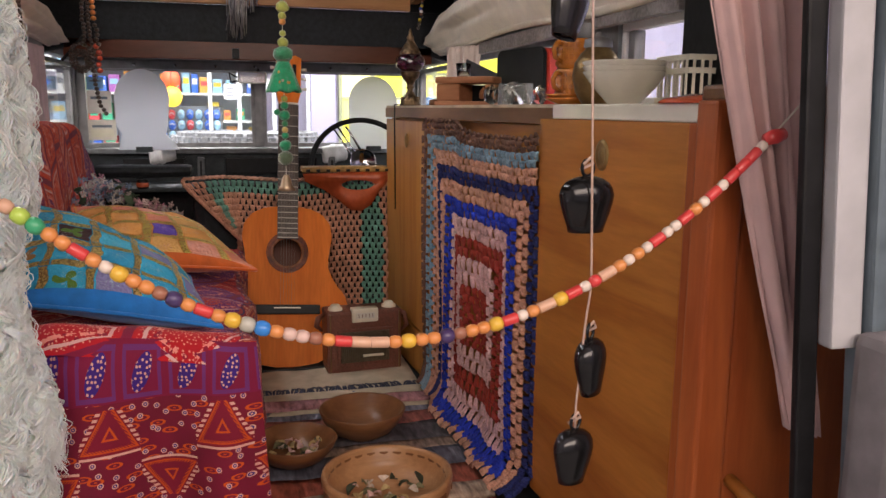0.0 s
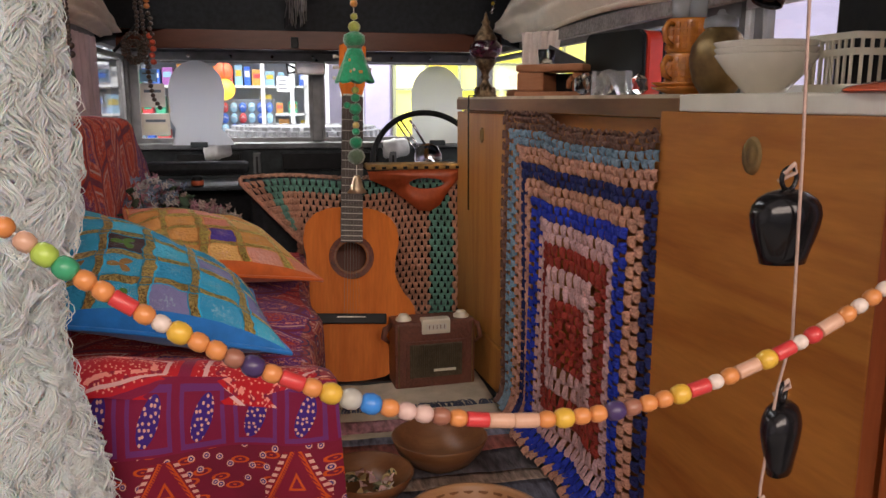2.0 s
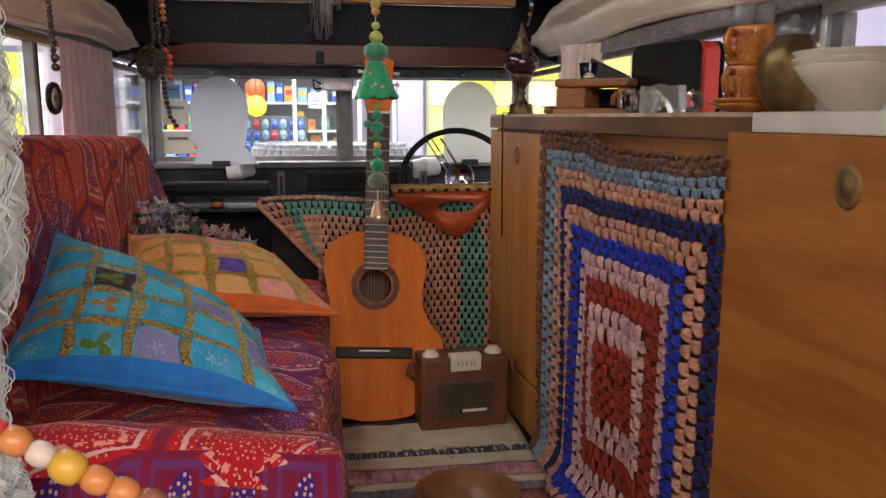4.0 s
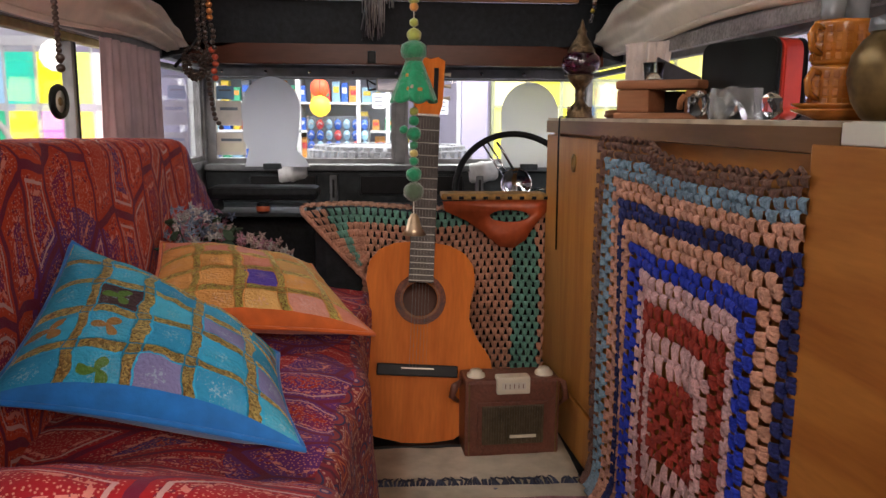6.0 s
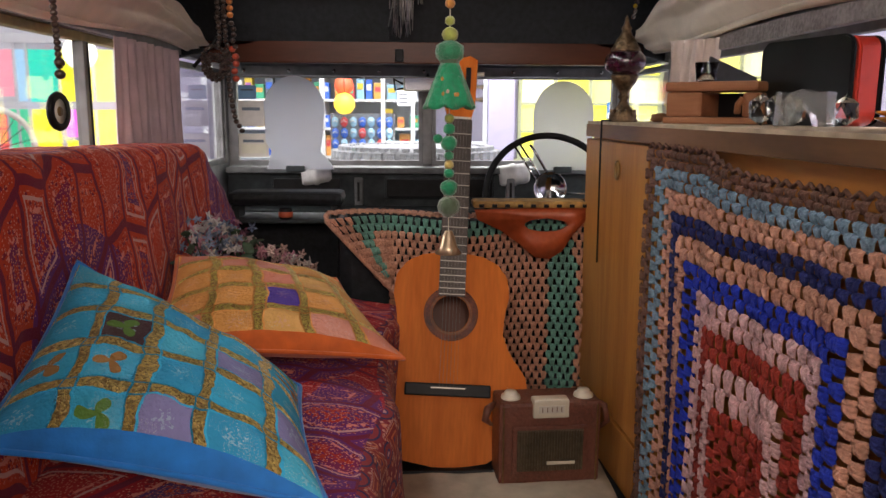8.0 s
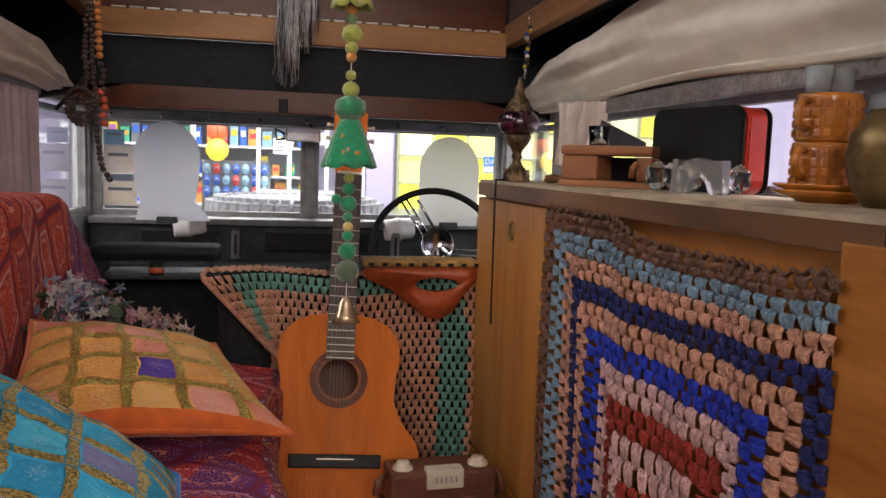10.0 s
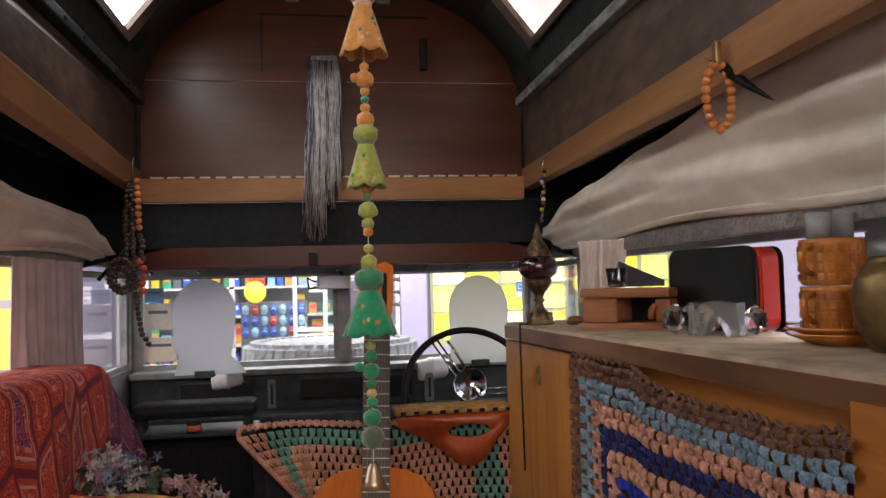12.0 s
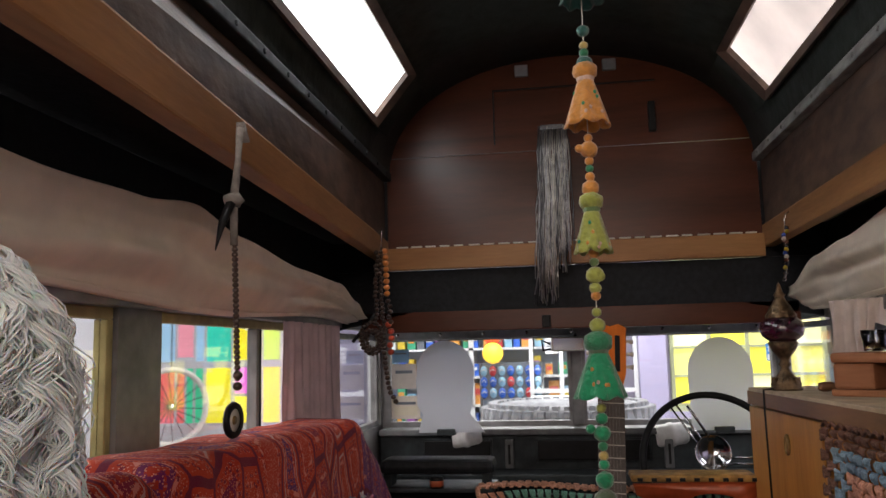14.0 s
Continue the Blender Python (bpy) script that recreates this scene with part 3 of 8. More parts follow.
def poly_slab(bm, pts, y0, y1):
    """An outline in x and z drawn out from y0 to y1."""
    a = [bm.verts.new((x, y0, z)) for x, z in pts]
    b = [bm.verts.new((x, y1, z)) for x, z in pts]
    bm.faces.new(a)
    bm.faces.new(b[::-1])
    n = len(pts)
    for i in range(n):
        j = (i + 1) % n
        bm.faces.new((a[j], a[i], b[i], b[j]))
    bmesh.ops.recalc_face_normals(bm, faces=bm.faces[:])
    return bm


def setting(name, bm, material, label, category, smooth=False):
    return tagged(part(name, bm, material, None, "", smooth), label, category, "", "structure")


def piece_of(ob, name, bm, material, label="", smooth=False):
    return part(name, bm, material, ob, label, smooth)

# ---- hall round the vehicle ----
setting("ground", boxed(-60, 60, -60, 60, -0.1, 0), CONCRETE, "worn grey concrete hall floor under the vehicle", "floor")
XL, XR, XC = -0.62, 0.76, 0.07
FLOOR, COUNTER_Z = 0.60, 1.355
setting("wall_hall_far", boxed(-6, 6, 8.6, 8.75, 0, 4.0), PURPLE, "lilac painted wall of the hall", "wall")
setting("wall_hall_left", boxed(-3.3, -3.15, -4, 8.6, 0, 4.0), HALLWALL, "pale hall wall beside the vehicle", "wall")
setting("wall_hall_right", boxed(3.2, 3.35, -4, 8.6, 0, 4.0), PURPLE, "lilac painted hall wall", "wall")
setting("wall_hall_rear", boxed(-3.3, 3.35, -4.15, -4.0, 0, 4.0), HALLWALL, "pale hall wall behind the vehicle", "wall")
setting("ceiling_hall", boxed(-6, 6, -4.15, 8.75, 4.0, 4.1), HALLWALL, "pale hall ceiling", "ceiling")

# ---- vehicle body ----
floor_ob = setting("floor", boxed(XL - 0.04, XR + 0.04, 1.2, 3.95, FLOOR - 0.05, FLOOR - 0.002), DASH, "dark painted metal vehicle floor", "floor")


def side_wall(name, x0, x1, openings, y0, y1, zs, ze, label):
    """A body side with window openings (ya, yb, za, zb) cut through it."""
    bm = bmesh.new()
    za = min(o[2] for o in openings)
    zb = max(o[3] for o in openings)
    box(bm, x0, x1, y0, y1, zs, za)
    box(bm, x0, x1, y0, y1, zb, ze)
    cuts = [y0] + [v for o in openings for v in (o[0], o[1])] + [y1]
    for i in range(0, len(cuts), 2):
        if cuts[i + 1] - cuts[i] > 0.001:
            box(bm, x0, x1, cuts[i], cuts[i + 1], za, zb)
    return setting(name, bm, GREYMETAL, label, "wall")


side_wall("wall_left", XL - 0.04, XL, [(1.32, 2.18, 1.20, 1.535), (2.31, 3.28, 1.20, 1.535), (3.36, 3.9, 1.2, 1.52)], 1.2, 3.95, 0.55, 1.60, "grey metal vehicle side with sliding windows")
side_wall("wall_right", XR, XR + 0.04, [(1.32, 2.02, 1.36, 1.53), (2.1, 3.28, 1.36, 1.53), (3.36, 3.9, 1.2, 1.52)], 1.2, 3.95, 0.55, 1.60, "grey metal vehicle side with sliding windows")

# front bulkhead with the windscreen
bm = bmesh.new()
box(bm, XL, XR, 3.93, 3.97, 0.55, 1.19)
box(bm, XL, XR, 3.93, 3.97, 1.507, 1.60)
box(bm, XL, -0.600, 3.93, 3.97, 1.19, 1.507)
box(bm, 0.755, XR, 3.93, 3.97, 1.19, 1.507)
setting("wall_front", bm, GREYMETAL, "grey metal windscreen bulkhead of the vehicle", "wall")
ws = setting("window_1", boxed(0.064, 0.102, 3.925, 3.965, 1.19, 1.507, bev=0.004), GREYMETAL, "two-pane flat windscreen in a grey metal frame", "window")
for xa, xb in ((-0.600, 0.064), (0.102, 0.755)):
    bm = bmesh.new()
    for a in ((xa, xb, 1.190, 1.207), (xa, xb, 1.495, 1.507), (xa, xa + 0.012, 1.207, 1.495), (xb - 0.012, xb, 1.207, 1.495)):
        box(bm, a[0], a[1], 3.930, 3.962, a[2], a[3])
    piece_of(ws, "pane_frame", bm, GREYMETAL)
    g = piece_of(ws, "pane", boxed(xa + 0.012, xb - 0.012, 3.944, 3.949, 1.207, 1.495), GLASS, "clear glass")
    g.visible_shadow = False

# cab roof, header and plank over the windscreen
setting("ceiling_cab", boxed(XL - 0.04, XR + 0.04, 3.44, 3.97, 1.60, 1.63), BLACKPAINT, "dark painted cab roof", "ceiling")
setting("trim_header", boxed(XL, XR, 3.885, 3.93, 1.500, 1.535, bev=0.004), GREYMETAL, "metal header strip above the windscreen", "trim")
for i in range(9):
    bm = bmesh.new()
    lathe(bm, [(0.006, -0.001), (0.006, 0.002), (0, 0.004)], m=pose(-0.55 + i * 0.155, 3.884, 1.517, 90, 0, 0), seg=10)
    part("screw", bm, CHROME, bpy.data.objects["trim_header"])
setting("trim_plank", boxed(-0.56, 0.70, 3.40, 3.425, 1.515, 1.578, bev=0.004), DARKWOOD, "dark brown wooden plank above the windscreen", "trim")

# raised roof: black front panel, pine strip, brown boards
X0, X1 = -0.47, 0.61
bm = bmesh.new()
poly_slab(bm, [(-0.47, 1.70), (0.61, 1.70), (0.545, 1.575), (-0.40, 1.575)], 3.40, 3.43)
setting("wall_roof_front", bm, BLACK, "black vinyl panel at the front of the raised roof", "wall")
bm = bmesh.new()
poly_slab(bm, [(-0.40, 1.575), (-0.47, 1.70), (-0.67, 1.70), (-0.67, 1.52)], 3.40, 3.43)
poly_slab(bm, [(0.545, 1.575), (0.61, 1.70), (0.81, 1.70), (0.81, 1.52)], 3.40, 3.43)
setting("wall_roof_corner", bm, BLACK, "black vinyl corners beside the front panel", "wall")
bm = bmesh.new()
box(bm, XL - 0.05, -0.471, 3.402, 3.43, 1.701, 1.80)
box(bm, 0.611, XR + 0.05, 3.402, 3.43, 1.701, 1.80)
box(bm, -0.52, -0.471, 3.402, 3.43, 1.80, 2.05)
box(bm, 0.611, 0.66, 3.402, 3.43, 1.80, 2.05)
setting("wall_roof_infill", bm, BLACK, "black vinyl infill at the front corners of the roof", "wall")
setting("trim_front_strip", boxed(X0, X1, 3.365, 3.40, 1.700, 1.765, bev=0.003), PINE, "pine strip across the front of the raised roof", "trim")


def barrel(s):
    a = math.pi * s
    return XC - 0.545 * math.cos(a), 1.98 + 0.365 * math.sin(a) ** 0.9


def arch_pts(n, z0):
    pts = [barrel(i / n) for i in range(n + 1)]
    return pts


bm = bmesh.new()
box(bm, X0, X1, 3.385, 3.415, 1.765, 2.043, bev=0.002)
front_board = setting("wall_front_board", bm, DARKWOOD, "varnished dark brown board at the front of the raised roof", "wall")
bm = bmesh.new()
pts = [(x, z) for x, z in arch_pts(40, 0) if z > 2.046]
poly_slab(bm, pts + [(pts[-1][0], 2.046), (pts[0][0], 2.046)], 3.39, 3.415)
piece_of(front_board, "arched_panel", bm, DARKWOOD)
bm = bmesh.new()
box(bm, -0.14, 0.34, 3.383, 3.389, 2.235, 2.239)
box(bm, -0.14, -0.136, 3.383, 3.389, 2.07, 2.239)
piece_of(front_board, "hatch_line", bm, BLACKPAINT)
piece_of(front_board, "hatch_catch", boxed(0.315, 0.335, 3.372, 3.39, 2.08, 2.17, bev=0.003), BLACKPAINT)
for x in (-0.05, 0.21):
    piece_of(front_board, "hatch_hinge", boxed(x - 0.02, x + 0.02, 3.376, 3.39, 2.275, 2.31, bev=0.003), GREYMETAL)

STRIPPAINT = mat("worn_pale_grey_strip", (0.30, 0.31, 0.31), 0.55, 0.1, 0.5, 45, 0.3, (1, 0.3, 1), (0.06, 0.065, 0.065))
# pine beams, brown side boards and black ledges
def converging(bm, side):
    """The roof's sides draw together towards the rear, the left one more, and most of all low down."""
    for v in bm.verts:
        low = min(1.0, max(0.0, (1.975 - v.co.z) / 0.185))
        if side == "left" and v.co.x > -0.56:
            v.co.x += (3.40 - v.co.y) * 0.060 * low
        if side == "right" and v.co.x < 0.70:
            v.co.x -= (3.40 - v.co.y) * 0.018 * low
    return bm


for side, xb in (("left", X0), ("right", X1)):
    o = -1 if side == "left" else 1
    a, b = sorted((xb, xb + o * 0.035))
    setting("trim_beam_" + side, converging(boxed(a, b, 0.9, 3.40, 1.728, 1.790, bev=0.004), side), PINEY, "rough pine beam along the raised roof", "trim")
    a, b = sorted((xb + o * 0.012, xb + o * 0.03))
    setting("wall_side_board_" + side, converging(boxed(a, b, 0.9, 3.40, 1.790, 1.978), side), DARKWOODY, "dark brown board above the pine beam", "wall")
    a, b = sorted((xb + o * 0.036, xb + o * 0.19))
    setting("ceiling_ledge_" + side, converging(boxed(a, b, 0.9, 3.44, 1.792, 1.81), side), BLACK, "black vinyl ledge of the roof side", "ceiling")
    a, b = sorted((xb + o * 0.172, xb + o * 0.19))
    setting("wall_ledge_" + side, boxed(a, b, 0.9, 3.44, 1.601, 1.79), BLACK, "black vinyl side of the roof", "wall")
    bm = bmesh.new()
    box(bm, min(xb - o * 0.014, xb + o * 0.02), max(xb - o * 0.014, xb + o * 0.02), 0.9, 3.385, 1.974, 2.000, bev=0.004)
    converging(bm, side)
    rail = setting("trim_rail_" + side, bm, STRIPPAINT if o > 0 else DASH, "weathered metal joint strip along the roof", "trim")
    for k in range(20):
        bm = bmesh.new()
        lathe(bm, [(0.0055, 0.0), (0.0045, 0.003), (0, 0.004)], m=pose(xb - o * 0.014, 1.0 + k * 0.122, 1.987, 0, -90 * o, 0), seg=8)
        converging(bm, side)
        part("rivet", bm, STRIPPAINT if o > 0 else DASH, rail)

# barrel roof with a skylight cut through on each side
SK_Y0, SK_Y1, SK_A, SK_B = 1.35, 3.12, 0.078, 0.226
bm = bmesh.new()
steps = sorted({i / 36 for i in range(37)} | {SK_A, SK_B, 1 - SK_A, 1 - SK_B})
ys = [0.9, SK_Y0, SK_Y1, 3.41]


def in_sky(s):
    return SK_A < s < SK_B or 1 - SK_B < s < 1 - SK_A


for lift in (0.0,):
    for s0, s1 in zip(steps, steps[1:]):
        for y0, y1 in zip(ys, ys[1:]):
            if in_sky((s0 + s1) / 2) and y0 == SK_Y0:
                continue
            q = []
            for s, y in ((s0, y0), (s1, y0), (s1, y1), (s0, y1)):
                x, z = barrel(s)
                q.append(bm.verts.new((x, y, z)))
            bm.faces.new(q)
bmesh.ops.remove_doubles(bm, verts=bm.verts[:], dist=1e-4)
bmesh.ops.recalc_face_normals(bm, faces=bm.faces[:])
bmesh.ops.solidify(bm, geom=bm.faces[:], thickness=0.012)
setting("ceiling", bm, ROOFLINE, "dark green vinyl lined barrel roof of the camper", "ceiling", True)
# Panes emit light themselves; the left one is raised to brighten the roof boards.
SKYGLOW_L = mat("glowing_white_skylight", (0.95, 0.96, 0.98), 0.5, 0, 0.04, 6, 0.0, emit=4.2)
SKYGLOW_R = mat("glowing_cloudy_skylight", (0.62, 0.57, 0.54), 0.5, 0, 0.16, 6, 0.0, emit=0.40)
for k, (sa, sb, m) in enumerate(((SK_A, SK_B, SKYGLOW_L), (1 - SK_B, 1 - SK_A, SKYGLOW_R))):
    cut = 0.05
    # pane with cut corners at its front end
    def at(s, y, off=0.0):
        x, z = barrel(s)
        d = Vector((XC - x, 0, 1.8 - z)).normalized() * off
        return Vector((x + d.x, y, z + d.z))
    bm = bmesh.new()
    outer = [(sa, SK_Y0), (sb, SK_Y0), (sb, SK_Y1), (sa, SK_Y1)]
    bm.faces.new([bm.verts.new(at(s, y, 0.004)) for s, y in outer])
    bmesh.ops.solidify(bm, geom=bm.faces[:], thickness=0.004)
    sk = setting("window_skylight_%d" % (k + 1), bm, m, "bright white translucent roof light, glowing by itself, in a wooden frame", "skylight")
    ds = 0.016
    bm = bmesh.new()
    inner = [(sa + ds, SK_Y0 + 0.03), (sb - ds, SK_Y0 + 0.03), (sb - ds, SK_Y1 - 0.03), (sa + ds, SK_Y1 - 0.03)]
    for i in range(4):
        j = (i + 1) % 4
        lo = [at(*outer[i], 0.01), at(*outer[j], 0.01), at(*inner[j], 0.01), at(*inner[i], 0.01)]
        hi = [at(*outer[i], 0.028), at(*outer[j], 0.028), at(*inner[j], 0.024), at(*inner[i], 0.024)]
        va = [bm.verts.new(p) for p in lo]
        vb = [bm.verts.new(p) for p in hi]
        bm.faces.new(va), bm.faces.new(vb[::-1])
        for a in range(4):
            b = (a + 1) % 4
            bm.faces.new((va[b], va[a], vb[a], vb[b]))
    bmesh.ops.recalc_face_normals(bm, faces=bm.faces[:])
    part("frame", bm, DARKWOODY, sk)

# ---- cabinets along the right side ----
BRASS = mat("aged_brass", (0.24, 0.155, 0.062), 0.40, 0.70, 0.3, 40, 0.15)
CZ = 1.362
SKEW = 0.0648  # the row of cabinets runs slightly off the vehicle's axis


def row_x(y):
    return 0.45 + (2.88 - y) * SKEW


def in_row(ob):
    ob.rotation_euler = (0, 0, math.atan(SKEW))


unit = thing("wardrobe_cabinet", (row_x(2.70), 2.70, FLOOR), "honey plywood cabinet with a small oval finger pull", "cabinet")
in_row(unit)
part("body", boxed(0.014, 0.28, -0.178, 0.245, 0.0, 0.726, bev=0.003), OAKZ, unit)
door = part("door", boxed(-0.004, 0.012, -0.174, 0.24, 0.14, 0.722, bev=0.004), OAKZ, unit)
part("lower_panel", boxed(-0.004, 0.012, -0.174, 0.24, 0.01, 0.132, bev=0.004), OAKZ, unit)
bm = bmesh.new()
tube(bm, [(-0.006, 0.009 * math.cos(a), 0.664 + 0.017 * math.sin(a)) for a in [i * math.pi / 8 for i in range(16)]], 0.0035, 8, True)
part("finger_pull", bm, BRASS, door, "small oval brass finger pull", True)

mid = thing("open_cabinet", (row_x(2.165), 2.165, FLOOR), "open honey plywood cabinet behind the crocheted curtain", "cabinet")
in_row(mid)
bm = bmesh.new()
box(bm, 0.24, 0.26, -0.358, 0.352, 0.0, 0.725)
part("back_panel", bm, OAK, mid)
part("bottom_panel", boxed(0.03, 0.24, -0.358, 0.352, 0.02, 0.04), OAK, mid)
bm = bmesh.new()
sheet(bm, lambda u, v: Vector((0.018, 0.352 - 0.712 * u, 0.725 - v * 0.075)), 24, 3, 0.012)
part("apron", bm, OAK, mid, "plywood apron under the worktop")

sinkc = thing("sink_cabinet", (row_x(1.57), 1.57, FLOOR), "honey plywood sink cabinet with one large plain door", "cabinet")
in_row(sinkc)
part("body", boxed(0.012, 0.22, -0.22, 0.222, 0.03, 0.735), OAK, sinkc)
door = part("door", boxed(-0.016, 0.006, -0.206, 0.228, 0.045, 0.738, bev=0.003), OAK, sinkc)
part("door_edge", boxed(-0.017, 0.006, -0.230, -0.206, 0.045, 0.738, bev=0.003), REDWOOD, door, "red-stained door edge strip")
bm = bmesh.new()
lathe(bm, [(0, 0.004), (0.007, 0.004), (0.009, 0.001), (0.014, 0.004), (0.018, 0.003), (0.019, 0)], m=pose(-0.016, 0.005, 0.686, 0, -90, 0) @ Matrix.Diagonal((1.25, 0.95, 1, 1)), seg=20)
part("lock_plate", bm, BRASS, door, "round aged brass lock plate", True)

endp = thing("cabinet_end_panel", (0.642, 1.283, FLOOR), "red-stained wooden end panel with a worn corner post", "panel")
part("panel", boxed(-0.10, 0.125, -0.024, -0.002, 0.0, 0.775, bev=0.004), REDWOOD, endp)
part("corner_post", boxed(-0.143, -0.102, -0.028, 0.014, 0.0, 0.765, bev=0.005), REDWOOD, endp)
bm = bmesh.new()
tube(bm, [(-0.09, -0.02, 0.312), (-0.08, -0.055, 0.298), (-0.06, -0.09, 0.284)], 0.009, 10)
part("wooden_peg", bm, OAK, endp, "round wooden peg", True)

top = thing("worktop", (row_x(2.38) + 0.150, 2.38, CZ), "worn wooden worktop with a dark stained edge", "worktop")
bm = bmesh.new()
in_row(top)
outl = [(0.11, -0.622), (0.11, 0.57), (-0.125, 0.57)] + [(-0.125 - 0.04 * math.sin(a), 0.53 + 0.04 * math.cos(a)) for a in [i * math.pi / 12 for i in range(1, 7)]] + [(-0.165, -0.622)]
va = [bm.verts.new((x, y, -0.034)) for x, y in outl]
vb = [bm.verts.new((x, y, -0.006)) for x, y in outl]
bm.faces.new(va), bm.faces.new(vb[::-1])
for i in range(len(outl)):
    j = (i + 1) % len(outl)
    bm.faces.new((va[i], va[j], vb[j], vb[i]))
bmesh.ops.recalc_face_normals(bm, faces=bm.faces[:])
part("edge", bm, COUNTER, top)
bm = bmesh.new()
vc = [bm.verts.new((x * 0.985, y * 0.995, -0.006)) for x, y in outl]
vd = [bm.verts.new((x * 0.985, y * 0.995, 0.0)) for x, y in outl]
bm.faces.new(vc), bm.faces.new(vd[::-1])
for i in range(len(outl)):
    j = (i + 1) % len(outl)
    bm.faces.new((vc[i], vc[j], vd[j], vd[i]))
bmesh.ops.recalc_face_normals(bm, faces=bm.faces[:])
LAMINATE = mat("pale_scratched_laminate", (0.54, 0.43, 0.30), 0.55, 0, 0.3, 18, 0.08)
LAMINATE.node_tree.nodes["Principled BSDF"].inputs["Specular IOR Level"].default_value = 0.25
part("laminate", bm, LAMINATE, top, "pale scratched laminate")

slab = thing("sink_cover", (row_x(1.57) + 0.14, 1.57, CZ - 0.022), "cream enamelled cover board over the sink", "sink cover")
in_row(slab)
part("board", boxed(-0.151, 0.085, -0.24, 0.185, 0.0, 0.022, bev=0.004), CREAM, slab)
part("front_lip", boxed(-0.157, -0.1515, -0.24, 0.185, -0.002, 0.021, bev=0.002), CREAM, slab)

# ---- bench with printed covers along the left side ----
def cloth(bm, fn, nu, nv, lu, lv):
    """A cloth whose print runs in its own metres."""
    uvl = bm.loops.layers.uv.verify()
    g = [[bm.verts.new(fn(i / nu, j / nv)) for j in range(nv + 1)] for i in range(nu + 1)]
    for i in range(nu):
        for j in range(nv):
            f = bm.faces.new((g[i][j], g[i + 1][j], g[i + 1][j + 1], g[i][j + 1]))
            f.smooth = True
            for lp, (a, b) in zip(f.loops, ((i, j), (i + 1, j), (i + 1, j + 1), (i, j + 1))):
                lp[uvl].uv = (a / nu * lu, b / nv * lv)
    return bm


SEAT_Z = 0.93
bench = thing("sofa_bench", (0, 0, FLOOR), "padded bench covered with red printed cotton throws", "sofa")


def seat_edge(y):
    return 0.0 + 0.012 * math.sin(y * 9) + 0.006 * math.sin(y * 23)


def end_rise(y):
    """The padding swells towards the bench's near end."""
    k = min(1.0, max(0.0, (1.89 - y) / 0.27))
    return 0.098 * k * k * (3 - 2 * k)


def seat_surface(u, v):
    """v 0..0.55 runs over the seat to its edge, the rest hangs down to the floor."""
    y = 1.578 + u * 1.352
    w = v * 0.86
    xe = seat_edge(y)
    dz = 0.010 * noise.noise(Vector((y * 5, w * 6, 0))) + 0.005 * noise.noise(Vector((y * 14, w * 15, 3)))
    far = max(0.0, (y - 2.55) / 0.38)
    if w < 0.48:
        x = -0.50 + w * (xe + 0.47) / 0.48
        z = SEAT_Z + 0.025 * math.sin(w / 0.48 * math.pi) + dz
    elif w < 0.53:
        a = (w - 0.48) / 0.05 * math.pi / 2
        x, z = xe - 0.03 + 0.03 * math.sin(a), SEAT_Z - 0.03 * (1 - math.cos(a)) + dz * 0.6
    else:
        k = w - 0.53
        x = xe + 0.10 * k * (0.4 + 0.6 * math.sin(y * 17 + 1.3 * math.sin(y * 5)) * min(1, k * 6))
        z = SEAT_Z - 0.03 - k
    z -= 0.035 * max(0.0, 1 - (y - 1.575) / 0.05) ** 2
    z += end_rise(y)
    return Vector((x, y, max(z, FLOOR + 0.012) - FLOOR))


bm = bmesh.new()
cloth(bm, lambda u, v: seat_surface(u, v * 0.565), 70, 34, 1.33, 0.49)
part("seat_cover", bm, SOFA_TOP, bench, "coral and purple printed cotton seat throw")
bm = bmesh.new()
cloth(bm, lambda u, v: seat_surface(u, 0.562 + v * 0.438), 90, 20, 1.33, 0.38)
part("front_drop", bm, SOFA_DROP, bench, "maroon printed cotton hanging to the floor")


def end_drop(u, v):
    x = -0.52 + u * 0.525
    k = v * 0.415
    fold = 0.028 * math.sin(x * 26 + 2 * math.sin(x * 7)) * min(1, k * 5) + 0.012 * noise.noise(Vector((x * 9, k * 6, 5)))
    y = 1.605 - 0.03 * math.sin(min(1, k / 0.03) * math.pi / 2) - 0.05 * k + fold
    z = SEAT_Z + 0.022 * math.sin(max(0, min(1, (x + 0.5) / 0.47)) * math.pi) * max(0, 1 - k * 14) + 0.092 - k
    return Vector((x + (0.02 * k * 3 if u > 0.97 else 0), y, max(z, FLOOR + 0.01) - FLOOR))


bm = bmesh.new()
cloth(bm, end_drop, 60, 30, 0.525, 0.415)
part("end_drop", bm, SOFA_END, bench, "maroon cotton printed with triangles and flowers")
part("base", boxed(-0.58, -0.035, 1.63, 2.90, 0.0, 0.30), REDWOOD, bench, "wooden bench box under the cloth")

back = thing("back_cushion", (0, 0, FLOOR), "long back cushion draped with a coral printed cotton throw", "cushion")


